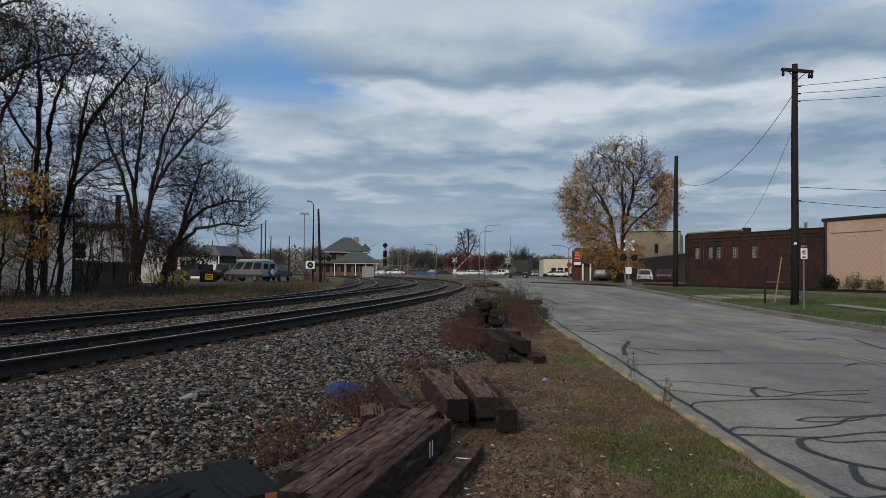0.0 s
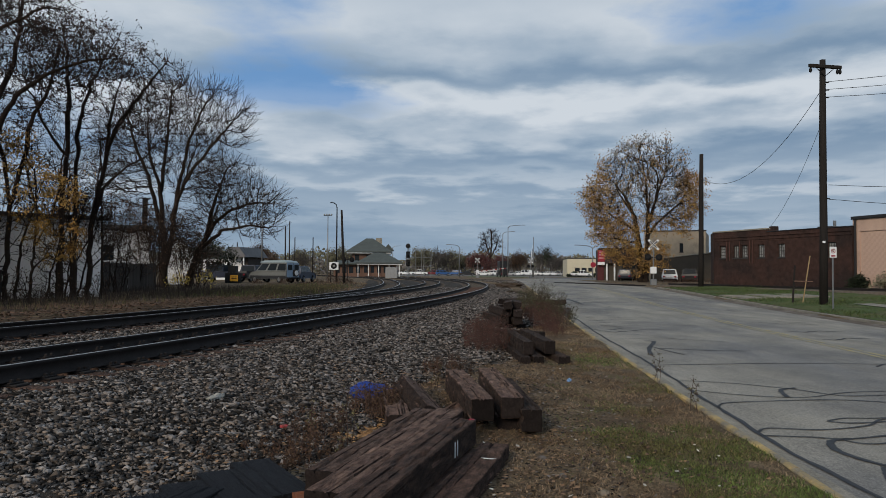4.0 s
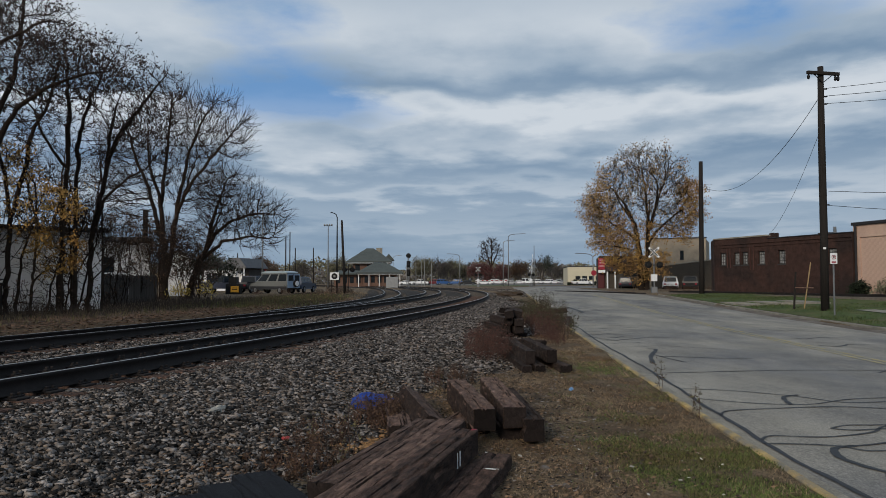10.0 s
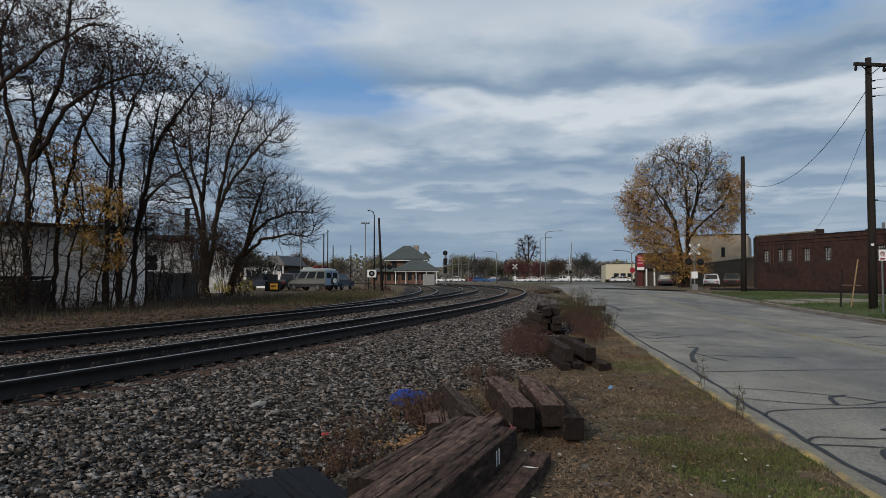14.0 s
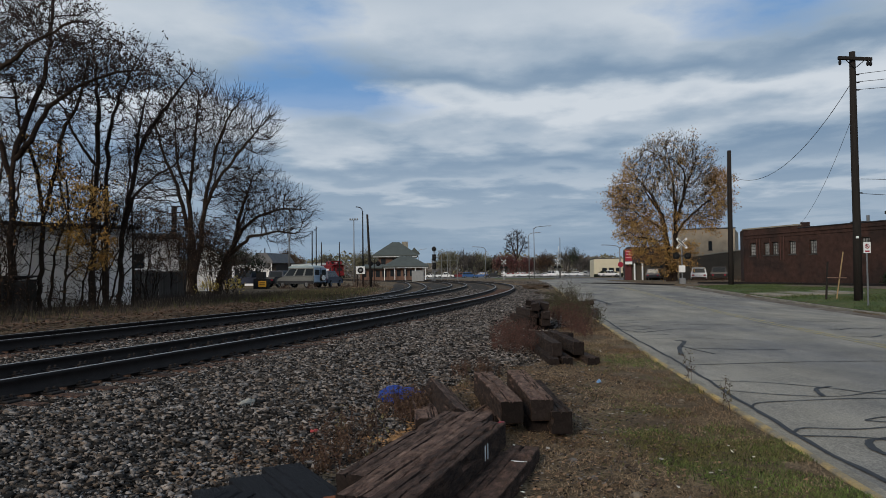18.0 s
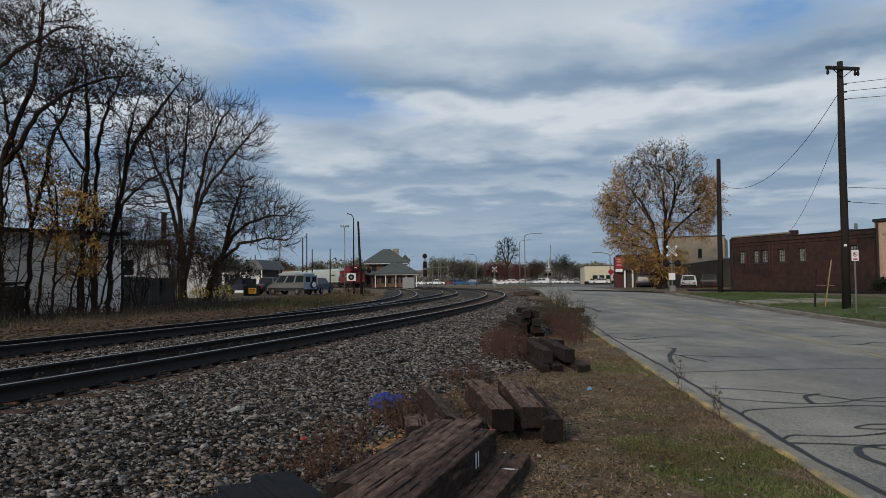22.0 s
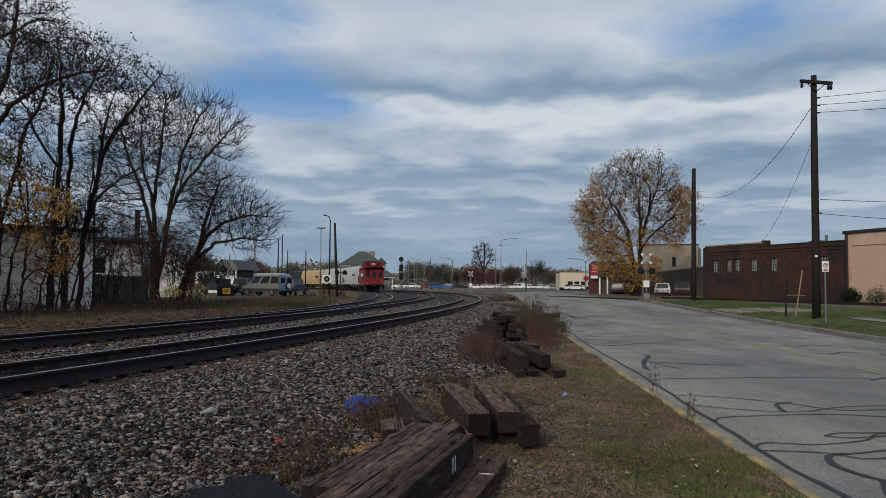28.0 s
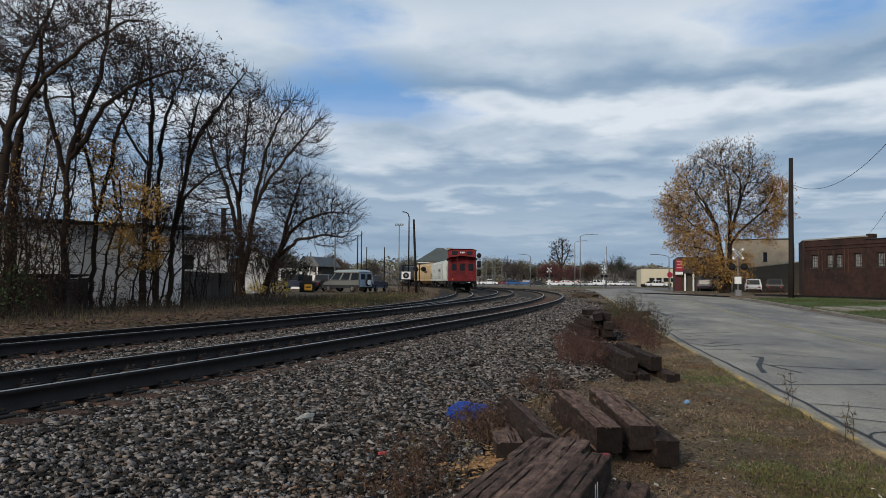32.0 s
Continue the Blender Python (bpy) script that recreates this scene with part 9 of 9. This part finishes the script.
# taller stems among the trunks
for i in range(6):
    q = random.Random(740 + i)
    f = (i + q.random()) / 6
    bx, by = -19.6 + 4.0 * f + q.uniform(-0.5, 0.5), 25.6 + 7.4 * f + q.uniform(-0.6, 0.6)
    h, lean = q.uniform(5.2, 8.0), q.uniform(-0.4, 1.5)
    spread_tree("sapling", "slender young tree among the tall trunks", bx, by, 0.3, [(q.uniform(0.045, 0.075), 0.018, [(0, 0, -0.2), (lean * 0.2, 0, h * 0.4), (lean * 0.6, 0.1, h * 0.75), (lean, 0.1, h)])],
                [((lean * 0.8, 0, h * 0.85), (1.3, 1.2, 1.6), 40), ((lean * 0.4, 0, h * 0.5), (1.3, 1.2, 1.6), 34)], 740 + i, step=0.28, up=0.2, tip=0.009, twigs=2, twig_len=0.6, leaves=[(M_LEAF_B if i % 3 else M_LEAF_OC, 0.16, 3, 0.10, 0.07, None)])
# brush round the feet of the bare trees
for i in range(6):
    q = random.Random(770 + i)
    f = (i + q.random()) / 9
    bx, by = -20.0 + 0.5 * math.sin(9 * f) + q.uniform(-0.4, 1.0), 35.0 + 17.5 * f
    stems = [(0.028, 0.012, [(q.uniform(-0.3, 0.3), q.uniform(-0.2, 0.2), -0.2), (q.uniform(-0.5, 0.5), 0, 1.2), (q.uniform(-0.9, 1.1), q.uniform(-0.4, 0.4), q.uniform(3.2, 5.4))]) for _ in range(4)]
    spread_tree("shrub", "tangled bare shrub round the feet of the trees", bx, by, 0.3, stems, [((0.1, 0, 3.9), (1.7, 1.3, 1.8), 40), ((0, 0, 1.6), (1.4, 1.0, 1.0), 14)], 770 + i, step=0.28, up=0.14, tip=0.009, dense=1.3, twigs=2, twig_len=0.6, leaves=[(M_LEAF_B, 0.25, 3, 0.12, 0.07, None)])
# tall tangle about the two bare trunks
for i, (x, y, h) in enumerate(((-21.6, 50.6, 5.6), (-20.2, 51.6, 4.6), (-22.4, 53.4, 6.2), (-19.9, 54.2, 4.2), (-23.6, 55.5, 6.0))):
    q = random.Random(850 + i)
    stems = [(0.035, 0.014, [(q.uniform(-0.3, 0.3), q.uniform(-0.2, 0.2), -0.2), (q.uniform(-0.5, 0.5), 0, h * 0.45), (q.uniform(-1.0, 1.1), q.uniform(-0.4, 0.4), h)]) for _ in range(4)]
    spread_tree("shrub", "tall tangled shrub about the bare trunks", x, y, 0.32, stems, [((0.1, 0, h * 0.72), (1.6, 1.2, h * 0.34), 70), ((0, 0, h * 0.35), (1.4, 1.0, h * 0.25), 30)], 850 + i, step=0.3, up=0.12, tip=0.011, dense=1.5, twigs=2, twig_len=0.7, leaves=[(M_LEAF_B, 0.35, 3, 0.12, 0.08, None)])
# dark undergrowth round the board shed
M_LEAF_GR = material("dull_green_leaves", (0.040, 0.062, 0.022), 0.8, vary=0.3, bump=0, island=0.5)
for i, (ang, d, h, leaf, thick) in enumerate(((39.2, 27.5, 3.6, M_LEAF_B, 0.3), (38.4, 29.5, 4.6, M_LEAF_B, 0.35), (37.4, 28.0, 3.0, M_LEAF_GR, 0.2), (36.4, 30.0, 4.2, M_LEAF_B, 0.3), (35.4, 29.0, 2.6, M_LEAF_B, 0.25), (34.6, 31.0, 4.0, M_LEAF_D, 0.3), (39.6, 30.5, 5.6, M_LEAF_D, 0.4), (37.0, 31.5, 5.4, M_LEAF_B, 0.35), (38.8, 25.5, 1.5, M_LEAF_GR, 0.8), (37.2, 26.5, 1.0, M_LEAF_GR, 0.4))):
    q = random.Random(810 + i)
    a = math.radians(ang)
    stems = [(0.03, 0.012, [(q.uniform(-0.3, 0.3), q.uniform(-0.2, 0.2), -0.2), (q.uniform(-0.4, 0.4), 0, h * 0.45), (q.uniform(-0.8, 0.9), q.uniform(-0.3, 0.3), h)]) for _ in range(4)]
    spread_tree("shrub", "dense brown undergrowth round the dark board shed" if leaf is not M_LEAF_GR else "low shrub with dull green leaves on the bank", -d * math.sin(a), d * math.cos(a), 0.28, stems, [((0.1, 0, h * 0.7), (1.2, 1.0, h * 0.36), 44), ((0, 0, h * 0.3), (1.1, 0.9, h * 0.28), 30)], 810 + i, step=0.24, up=0.1, tip=0.009, dense=1.4, twigs=2, twig_len=0.5, leaves=[(leaf, thick, 3, 0.10, 0.08, None)])
# bare trees behind the shed and the fence
for i, (x, y, h) in enumerate(((-29.5, 41.0, 10.5), (-26.5, 45.5, 11.0), (-34.0, 46.0, 12.0), (-31.5, 60.0, 12.5))):
    q = random.Random(790 + i)
    spread_tree("tree", "bare tree standing behind the white buildings", x, y, 0.3, [(0.17, 0.12, [(0, 0, -0.3), (0.1, 0, h * 0.3)]), (0.11, 0.03, [(0.1, 0, h * 0.3), (0.7, 0.2, h * 0.6), (1.1, 0.3, h * 0.95)]), (0.11, 0.03, [(0.1, 0, h * 0.3), (-0.9, -0.2, h * 0.6), (-1.7, -0.3, h * 0.9)])],
                [((0.2, 0, h * 0.75), (2.8, 2.4, h * 0.27), 190), ((-0.2, 0, h * 0.48), (2.2, 2.0, h * 0.16), 60)], 790 + i, step=0.42, up=0.2, tip=0.014, twigs=2, twig_len=0.9, kill=0.55, leaves=[(M_LEAF_D, 0.10, 3, 0.12, 0.08, None)])

# saplings in front of the white shed
for i in range(7):
    q = random.Random(300 + i)
    f = q.random()
    bx, by = -25.0 + 9.5 * f + q.uniform(-0.4, 0.6), 21.5 + 10.5 * f - q.uniform(0.6, 2.4)
    tree("sapling", "thin bare sapling before the white shed", bx, by, 0.3, [(0, 0, (q.uniform(-0.35, 0.45), q.uniform(-0.2, 0.2)), q.uniform(2.0, 3.6), q.uniform(0.04, 0.075))], [(5, 0.04, 0.12, 0.030, 25, 65), (4, 0.04, 0.18, 0.017, 30, 70), (0, 0.0, 0.25, 0.012)], 300 + i, [(M_LEAF_B, 0.10, 1, 0.1, 0.06, None)], group="saplings", cat="sapling")
for i in range(7):
    q = random.Random(350 + i)
    f = q.random()
    bx, by = -20.0 + 0.6 * f + q.uniform(-0.2, 1.8), 36 + 13 * f
    tree("sapling", "tangled bare shrub in front of the fence", bx, by, 0.3, [(0, 0, (q.uniform(-0.4, 0.5), 0), q.uniform(2.0, 3.6), 0.035), (0.05, 0, (q.uniform(-0.5, 0.6), 0.1), q.uniform(1.6, 3.0), 0.03)], [(6, 0.03, 0.14, 0.014), (5, 0.02, 0.2, 0.010), (4, 0.02, 0.22, 0.008), (0, 0.0, 0.25, 0.006)], 340 + i, [(M_LEAF_B, 0.12, 1, 0.1, 0.08, None)], group="saplings", cat="shrub")
for i in range(11):
    q = random.Random(420 + i)
    f = i / 17
    bx, by = (-23.5 + 8.0 * f / 0.55, 20.5 + 9.5 * f / 0.55) if f < 0.55 else (-16.6 - 2.6 * (f - 0.55) / 0.45, 32.5 + 14.5 * (f - 0.55) / 0.45)
    stems = [(q.uniform(-0.05, 0.05), q.uniform(-0.05, 0.05), (q.uniform(-0.9, 0.9), q.uniform(-0.5, 0.5)), q.uniform(0.6, 1.2), 0.016) for _ in range(4)]
    tree("bramble", "tangled brown bramble on the bank", bx + q.uniform(-0.5, 0.9), by - q.uniform(0.3, 1.6), 0.28, stems, [(4, 0.02, 0.2, 0.013, 30, 70), (4, 0.0, 0.25, 0.010, 30, 80), (0, -0.05, 0.3, 0.008)], 420 + i, [(M_LEAF_B, 0.25, 2, 0.08, 0.08, None)], bark=M_TWIG, group="brambles", cat="bramble")
M_LEAF_YG = material("pale_yellow_leaves", (0.45, 0.34, 0.07), 0.8, vary=0.3, bump=0, island=0.3)
for i, (x, y, mat) in enumerate(((-18.6, 47.0, M_LEAF_YG), (-17.3, 48.5, M_LEAF_YG), (25.45, 45.9, M_LEAF_O), (25.85, 44.2, M_LEAF_O), (24.75, 47.6, M_EVERGREEN))):
    tree("shrub", "small shrub with a few yellow-green leaves", x, y, 0.35, [(0, 0, (0.1, 0), 0.9, 0.025), (0.15, 0.1, (-0.3, 0.1), 0.8, 0.02), (-0.1, 0.1, (0.4, -0.1), 0.8, 0.02)], [(5, 0.03, 0.15, 0.012), (4, 0.02, 0.2, 0.008), (0, 0.0, 0.25, 0.006)], 380 + i, [(mat, 0.5 if i < 2 else 0.8, 2 if i < 2 else 4 if i < 4 else 14, 0.12, 0.10, None)], group="shrubs", cat="shrub")


# ---------------------------------------------------------------- litter and road repairs
def crumpled(name, label, x, y, z, sx, sy, sz, mat, seed, cat):
    g = np.random.default_rng(seed)
    bm = bmesh.new()
    bmesh.ops.create_icosphere(bm, subdivisions=3, radius=1.0)
    for v in bm.verts:
        k = noise.noise(v.co * 2.6 + Vector((seed, 0, 0))) * 0.45 + noise.noise(v.co * 6.0) * 0.22
        v.co = Vector((v.co.x * sx, v.co.y * sy, max(v.co.z, -0.25) * sz)) * (1 + k)
    me = bpy.data.meshes.new(name)
    bm.to_mesh(me)
    bm.free()
    me.materials.append(mat)
    ob = part(name, me, None, m=pose(x, y, z, 0, 0, g.uniform(0, 90)))
    return tagged(ob, label, cat)


def lz(x, y):
    return max(float(land(np.array(x), np.array(y))), float(bed_z(float(beside(x, y)[0]))))


crumpled("plastic_bag", "crumpled bright blue plastic bag on the gravel", -1.15, 8.9, lz(-1.15, 8.9) + 0.03, 0.25, 0.16, 0.13, M_BLUE, 3, "bag")
crumpled("crushed_cup", "small crushed pale blue cup on the dirt", 1.45, 10.5, at(1.45, 10.5) + 0.03, 0.05, 0.035, 0.03, material("pale_blue_plastic", (0.16, 0.30, 0.52), 0.4, bump=0.2), 4, "cup")
crumpled("white_stone", "large pale flat stone on the ballast", -2.63, 7.7, lz(-2.63, 7.7) + 0.045, 0.14, 0.055, 0.05, material("pale_limestone", (0.36, 0.34, 0.30), 0.9), 5, "stone")
crumpled("red_wrapper", "small red and white wrapper on the gravel", -1.72, 6.95, lz(-1.72, 6.95) + 0.035, 0.04, 0.03, 0.02, material("red_wrapper_plastic", (0.40, 0.07, 0.07), 0.5), 6, "wrapper")
M_PALE = material("tan_field_stone", (0.20, 0.165, 0.125), 0.9)
for i, (x, y) in enumerate(((0.72, 5.6), (0.95, 5.2), (0.62, 6.15), (0.9, 14.2), (1.35, 4.9), (2.2, 9.0))):
    crumpled("stone", "pale stone lying on the dirt", x, y, at(x, y) + 0.015, 0.045, 0.035, 0.03, M_PALE if i % 2 else M_STONE, 10 + i, "stone")
g = np.random.default_rng(71)
n = 5200
hx, hy_, hz_ = g.uniform(28.5, 36.5, n), 209.5 + g.uniform(-0.8, 0.8, n), 0.45 + 1.5 * g.random(n) ** 0.6
tagged(part("hedge", leaf_quads("hedge", np.stack([hx, hy_, hz_ * (0.8 + 0.2 * np.sin(hx * 1.9))], 1), 0.22, g, M_EVERGREEN), None), "dark clipped hedge before the cream building", "hedge")
crumpled("earth_heap", "dark heap of earth and weeds beside the track", 3.6, 62.0, 0.4, 1.0, 1.1, 0.38, M_LITTER, 21, "earth heap")
crumpled("earth_heap", "dark heap of earth and weeds beside the track", 3.2, 48.0, 0.25, 0.6, 0.8, 0.22, M_LITTER, 22, "earth heap")


def seal(points, w):
    """A band of sealant on the roadway along offsets and distances."""
    pts = [Vector((o + LEAN * y, y, 0)) for o, y in points]
    vs, fs = [], []
    for i, p in enumerate(pts):
        d = (pts[min(i + 1, len(pts) - 1)] - pts[max(i - 1, 0)]).normalized()
        s = Vector((-d.y, d.x, 0)) * (w * (0.75 + 0.5 * random.random()))
        for q in (p + s, p - s):
            o = q.x - LEAN * q.y
            cross = float(np.interp(o, [KERB_L - 0.02, KERB_L + 0.5, MID - 2.5, MID, MID + 2.5, KERB_R - 0.5, KERB_R], [-0.03, -0.012, 0.03, 0.045, 0.03, -0.012, -0.03]))
            vs.append((q.x, q.y, float(road_z(q.y)) + cross + 0.008))
    for i in range(len(pts) - 1):
        fs.append((2 * i, 2 * i + 1, 2 * i + 3, 2 * i + 2))
    part("crack_seal", Mesh().add(vs, fs), M_TAR, road, "black crack sealant")


def wander(o0, y0, o1, y1, amp, n=22, ph=0.0):
    return [(o0 + (o1 - o0) * t, y0 + (y1 - y0) * t + amp * (math.sin(5.1 * t + ph) + 0.5 * math.sin(11.3 * t + 2 * ph) + 0.25 * math.sin(23 * t))) for t in [i / n for i in range(n + 1)]]


def bent(*pts, n=6):
    """A smooth line through a few places on the road, each an offset from its edge and a distance."""
    out = []
    for i in range(len(pts) - 1):
        a, b, c, d = pts[max(i - 1, 0)], pts[i], pts[i + 1], pts[min(i + 2, len(pts) - 1)]
        for j in range(n):
            t = j / n
            out.append(tuple(0.5 * (2 * b[k] + (c[k] - a[k]) * t + (2 * a[k] - 5 * b[k] + 4 * c[k] - d[k]) * t * t + (3 * b[k] - a[k] - 3 * c[k] + d[k]) * t ** 3) for k in (0, 1)))
    return out + [pts[-1]]


q = random.Random(77)
# the joint along the gutter
seal([(KERB_L + 0.385 + 0.03 * math.sin(y * 0.55) + 0.012 * math.sin(y * 2.3) + 0.008 * math.sin(y * 6.1) + 0.05 * min(max(0.0, 7 - y), 2.4) ** 1.6, y) for y in [-2 + 0.25 * i for i in range(120)]], 0.026)
seal([(KERB_L + 0.42 + 0.04 * math.sin(y * 0.5), y) for y in [28 + 0.5 * i for i in range(40)]], 0.022)
# cracks that run out from the joint
seal(bent((2.68, 13.5), (4.77, 13.6), (6.2, 13.6), (7.3, 13.45)), 0.020)
seal(bent((2.74, 11.6), (3.46, 11.3), (4.15, 10.7), (4.63, 10.1), (5.4, 10.2)), 0.016)
seal(bent((2.70, 10.7), (3.35, 10.2), (4.05, 10.0), (4.74, 10.35), (5.6, 10.5)), 0.016)
seal(bent((4.25, 10.8), (4.0, 10.65), (3.9, 10.35), (3.84, 10.0)), 0.034)
seal(bent((2.72, 9.3), (2.87, 9.6), (3.34, 9.72), (4.35, 9.8), (5.1, 9.5)), 0.018)
seal(bent((2.72, 7.9), (2.9, 8.1), (3.41, 8.0), (4.0, 8.2), (4.36, 8.55), (5.2, 8.7)), 0.018)
seal(bent((3.67, 8.44), (3.93, 8.6), (4.33, 8.6), (5.1, 8.8)), 0.016)
seal(bent((3.67, 8.44), (3.87, 8.33), (4.29, 8.4), (4.5, 8.55)), 0.018)
seal(bent((2.68, 7.75), (3.15, 7.66), (3.52, 7.57), (4.32, 7.8), (5.3, 7.7)), 0.018)
seal(bent((3.52, 7.57), (3.31, 7.5), (3.2, 7.28), (3.18, 7.0), (3.31, 6.6), (3.6, 6.3), (4.3, 6.0)), 0.034)
seal(bent((3.4, 7.56), (3.58, 7.35), (4.1, 7.4), (5.0, 7.1)), 0.017)
seal(bent((3.31, 6.5), (3.17, 6.16), (3.15, 5.87), (3.5, 5.6), (4.2, 5.4)), 0.034)
seal(bent((2.68, 5.6), (2.88, 5.57), (3.3, 5.6), (4.0, 5.2)), 0.018)
seal(bent((3.53, 18.1), (3.72, 17.9), (3.30, 16.4), (3.08, 15.1)), 0.050)
seal(bent((3.43, 16.8), (3.55, 16.0), (3.75, 15.1)), 0.022)
seal(bent((3.5, 16.4), (4.05, 16.1), (4.6, 15.8), (5.3, 15.7)), 0.024)
seal(bent((3.0, 18.7), (3.6, 18.8), (4.17, 18.85), (4.6, 18.3), (5.4, 17.7)), 0.016)
seal(bent((2.6, 22.7), (3.18, 20.9), (4.29, 21.6), (5.0, 21.2)), 0.026)
seal(bent((2.7, 23.4), (3.5, 22.9), (4.6, 23.3), (6.1, 23.0)), 0.020)
seal(bent((3.7, 40.8), (3.95, 38.0), (4.0, 35.6)), 0.10)
seal(bent((6.6, 13.2), (7.2, 13.7), (8.2, 13.5), (9.4, 13.9)), 0.024)
seal(bent((9.7, 18.9), (9.1, 16.4), (9.3, 15.0)), 0.030)
for i in range(16):
    y0 = 19.5 + 1.3 * i + q.uniform(-0.4, 0.4)
    seal(wander(KERB_L + q.uniform(0.3, 0.8), y0, q.uniform(3.4, 4.8), y0 + q.uniform(-0.4, 0.4), 0.09, 12, q.uniform(0, 6)), 0.018 + 0.02 * q.random())
for y0 in (27.5, 31.8, 36.5):
    seal(wander(KERB_L + 0.42, y0, q.choice((4.4, 5.2, 6.4)), y0 + q.uniform(-0.6, 0.9), 0.12, ph=q.uniform(0, 6)), 0.024)
for i in range(16):
    y0, o0 = q.uniform(17, 46), q.uniform(7.8, KERB_R - 1.2)
    seal(wander(o0, y0, min(o0 + q.uniform(0.6, 1.8), KERB_R - 0.4), y0 + q.uniform(-1.2, 1.2), 0.2, 14, q.uniform(0, 6)), 0.02 + 0.02 * q.random())
for i in range(9):
    y0, o0 = q.uniform(24, 55), q.uniform(KERB_L + 0.6, 5.0)
    seal(wander(o0, y0, o0 + q.uniform(0.4, 1.4), y0 + q.uniform(-0.8, 0.8), 0.2, 14, q.uniform(0, 6)), 0.02 + 0.025 * q.random())


# ---------------------------------------------------------------- what moves
RUN = [(0.0, 262.0), (8.0, 232.5), (14.0, 206.0), (17.0, 191.5), (19.0, 181.0), (21.0, 168.5), (22.0, 161.0), (23.0, 152.5), (24.5, 140.5), (26.0, 129.0), (28.0, 113.0), (30.0, 97.0), (31.0, 88.8), (32.0, 80.5)]


def on_branch(s):
    x, y, h = on_track(s, -SPACING - float(extra(s)))
    return Vector((float(x), float(y), BED + 0.186))


def motions():
    times = [i * 0.5 for i in range(65)]
    ts, ds = zip(*RUN)
    for car, back, half in CONSIST:
        rows = []
        for t in times:
            s = float(np.interp(t, ts, ds)) + 5.2 + back
            a, b = on_branch(s - half), on_branch(s + half)
            d = b - a
            rows.append((t, Matrix.Translation((a + b) / 2) @ pose(0, 0, 0, 0, 0, math.degrees(math.atan2(d.y, d.x)))))
        walk(car, rows)
    # the gate comes down over the first seconds
    walk(gate, [(t, pose(0, 0.25, 1.25, 0, -a, 0)) for t, a in ((0.0, 46), (1.0, 36), (2.0, 26.5), (2.5, 21), (3.0, 15.5), (3.5, 11.5), (4.5, 3), (5.5, 0), (32.0, 0))])
    # the box truck clears the crossing and drives off
    walk(delivery, [(t, pose(x, y, 0.45, 0, 0, a)) for t, x, y, a in ((0.0, 16.2, 160, 160), (1.0, 13.6, 161.5, 155), (2.0, 11.2, 163, 145), (3.0, 9.6, 170, 112), (4.5, 8.7, 190, 98), (6.5, 8.0, 220, 94), (8.0, 8.0, 252, 91), (11.0, 8.2, 330, 90), (15.0, 9.0, 440, 90), (32.0, 9.0, 440, 90))])


motions()
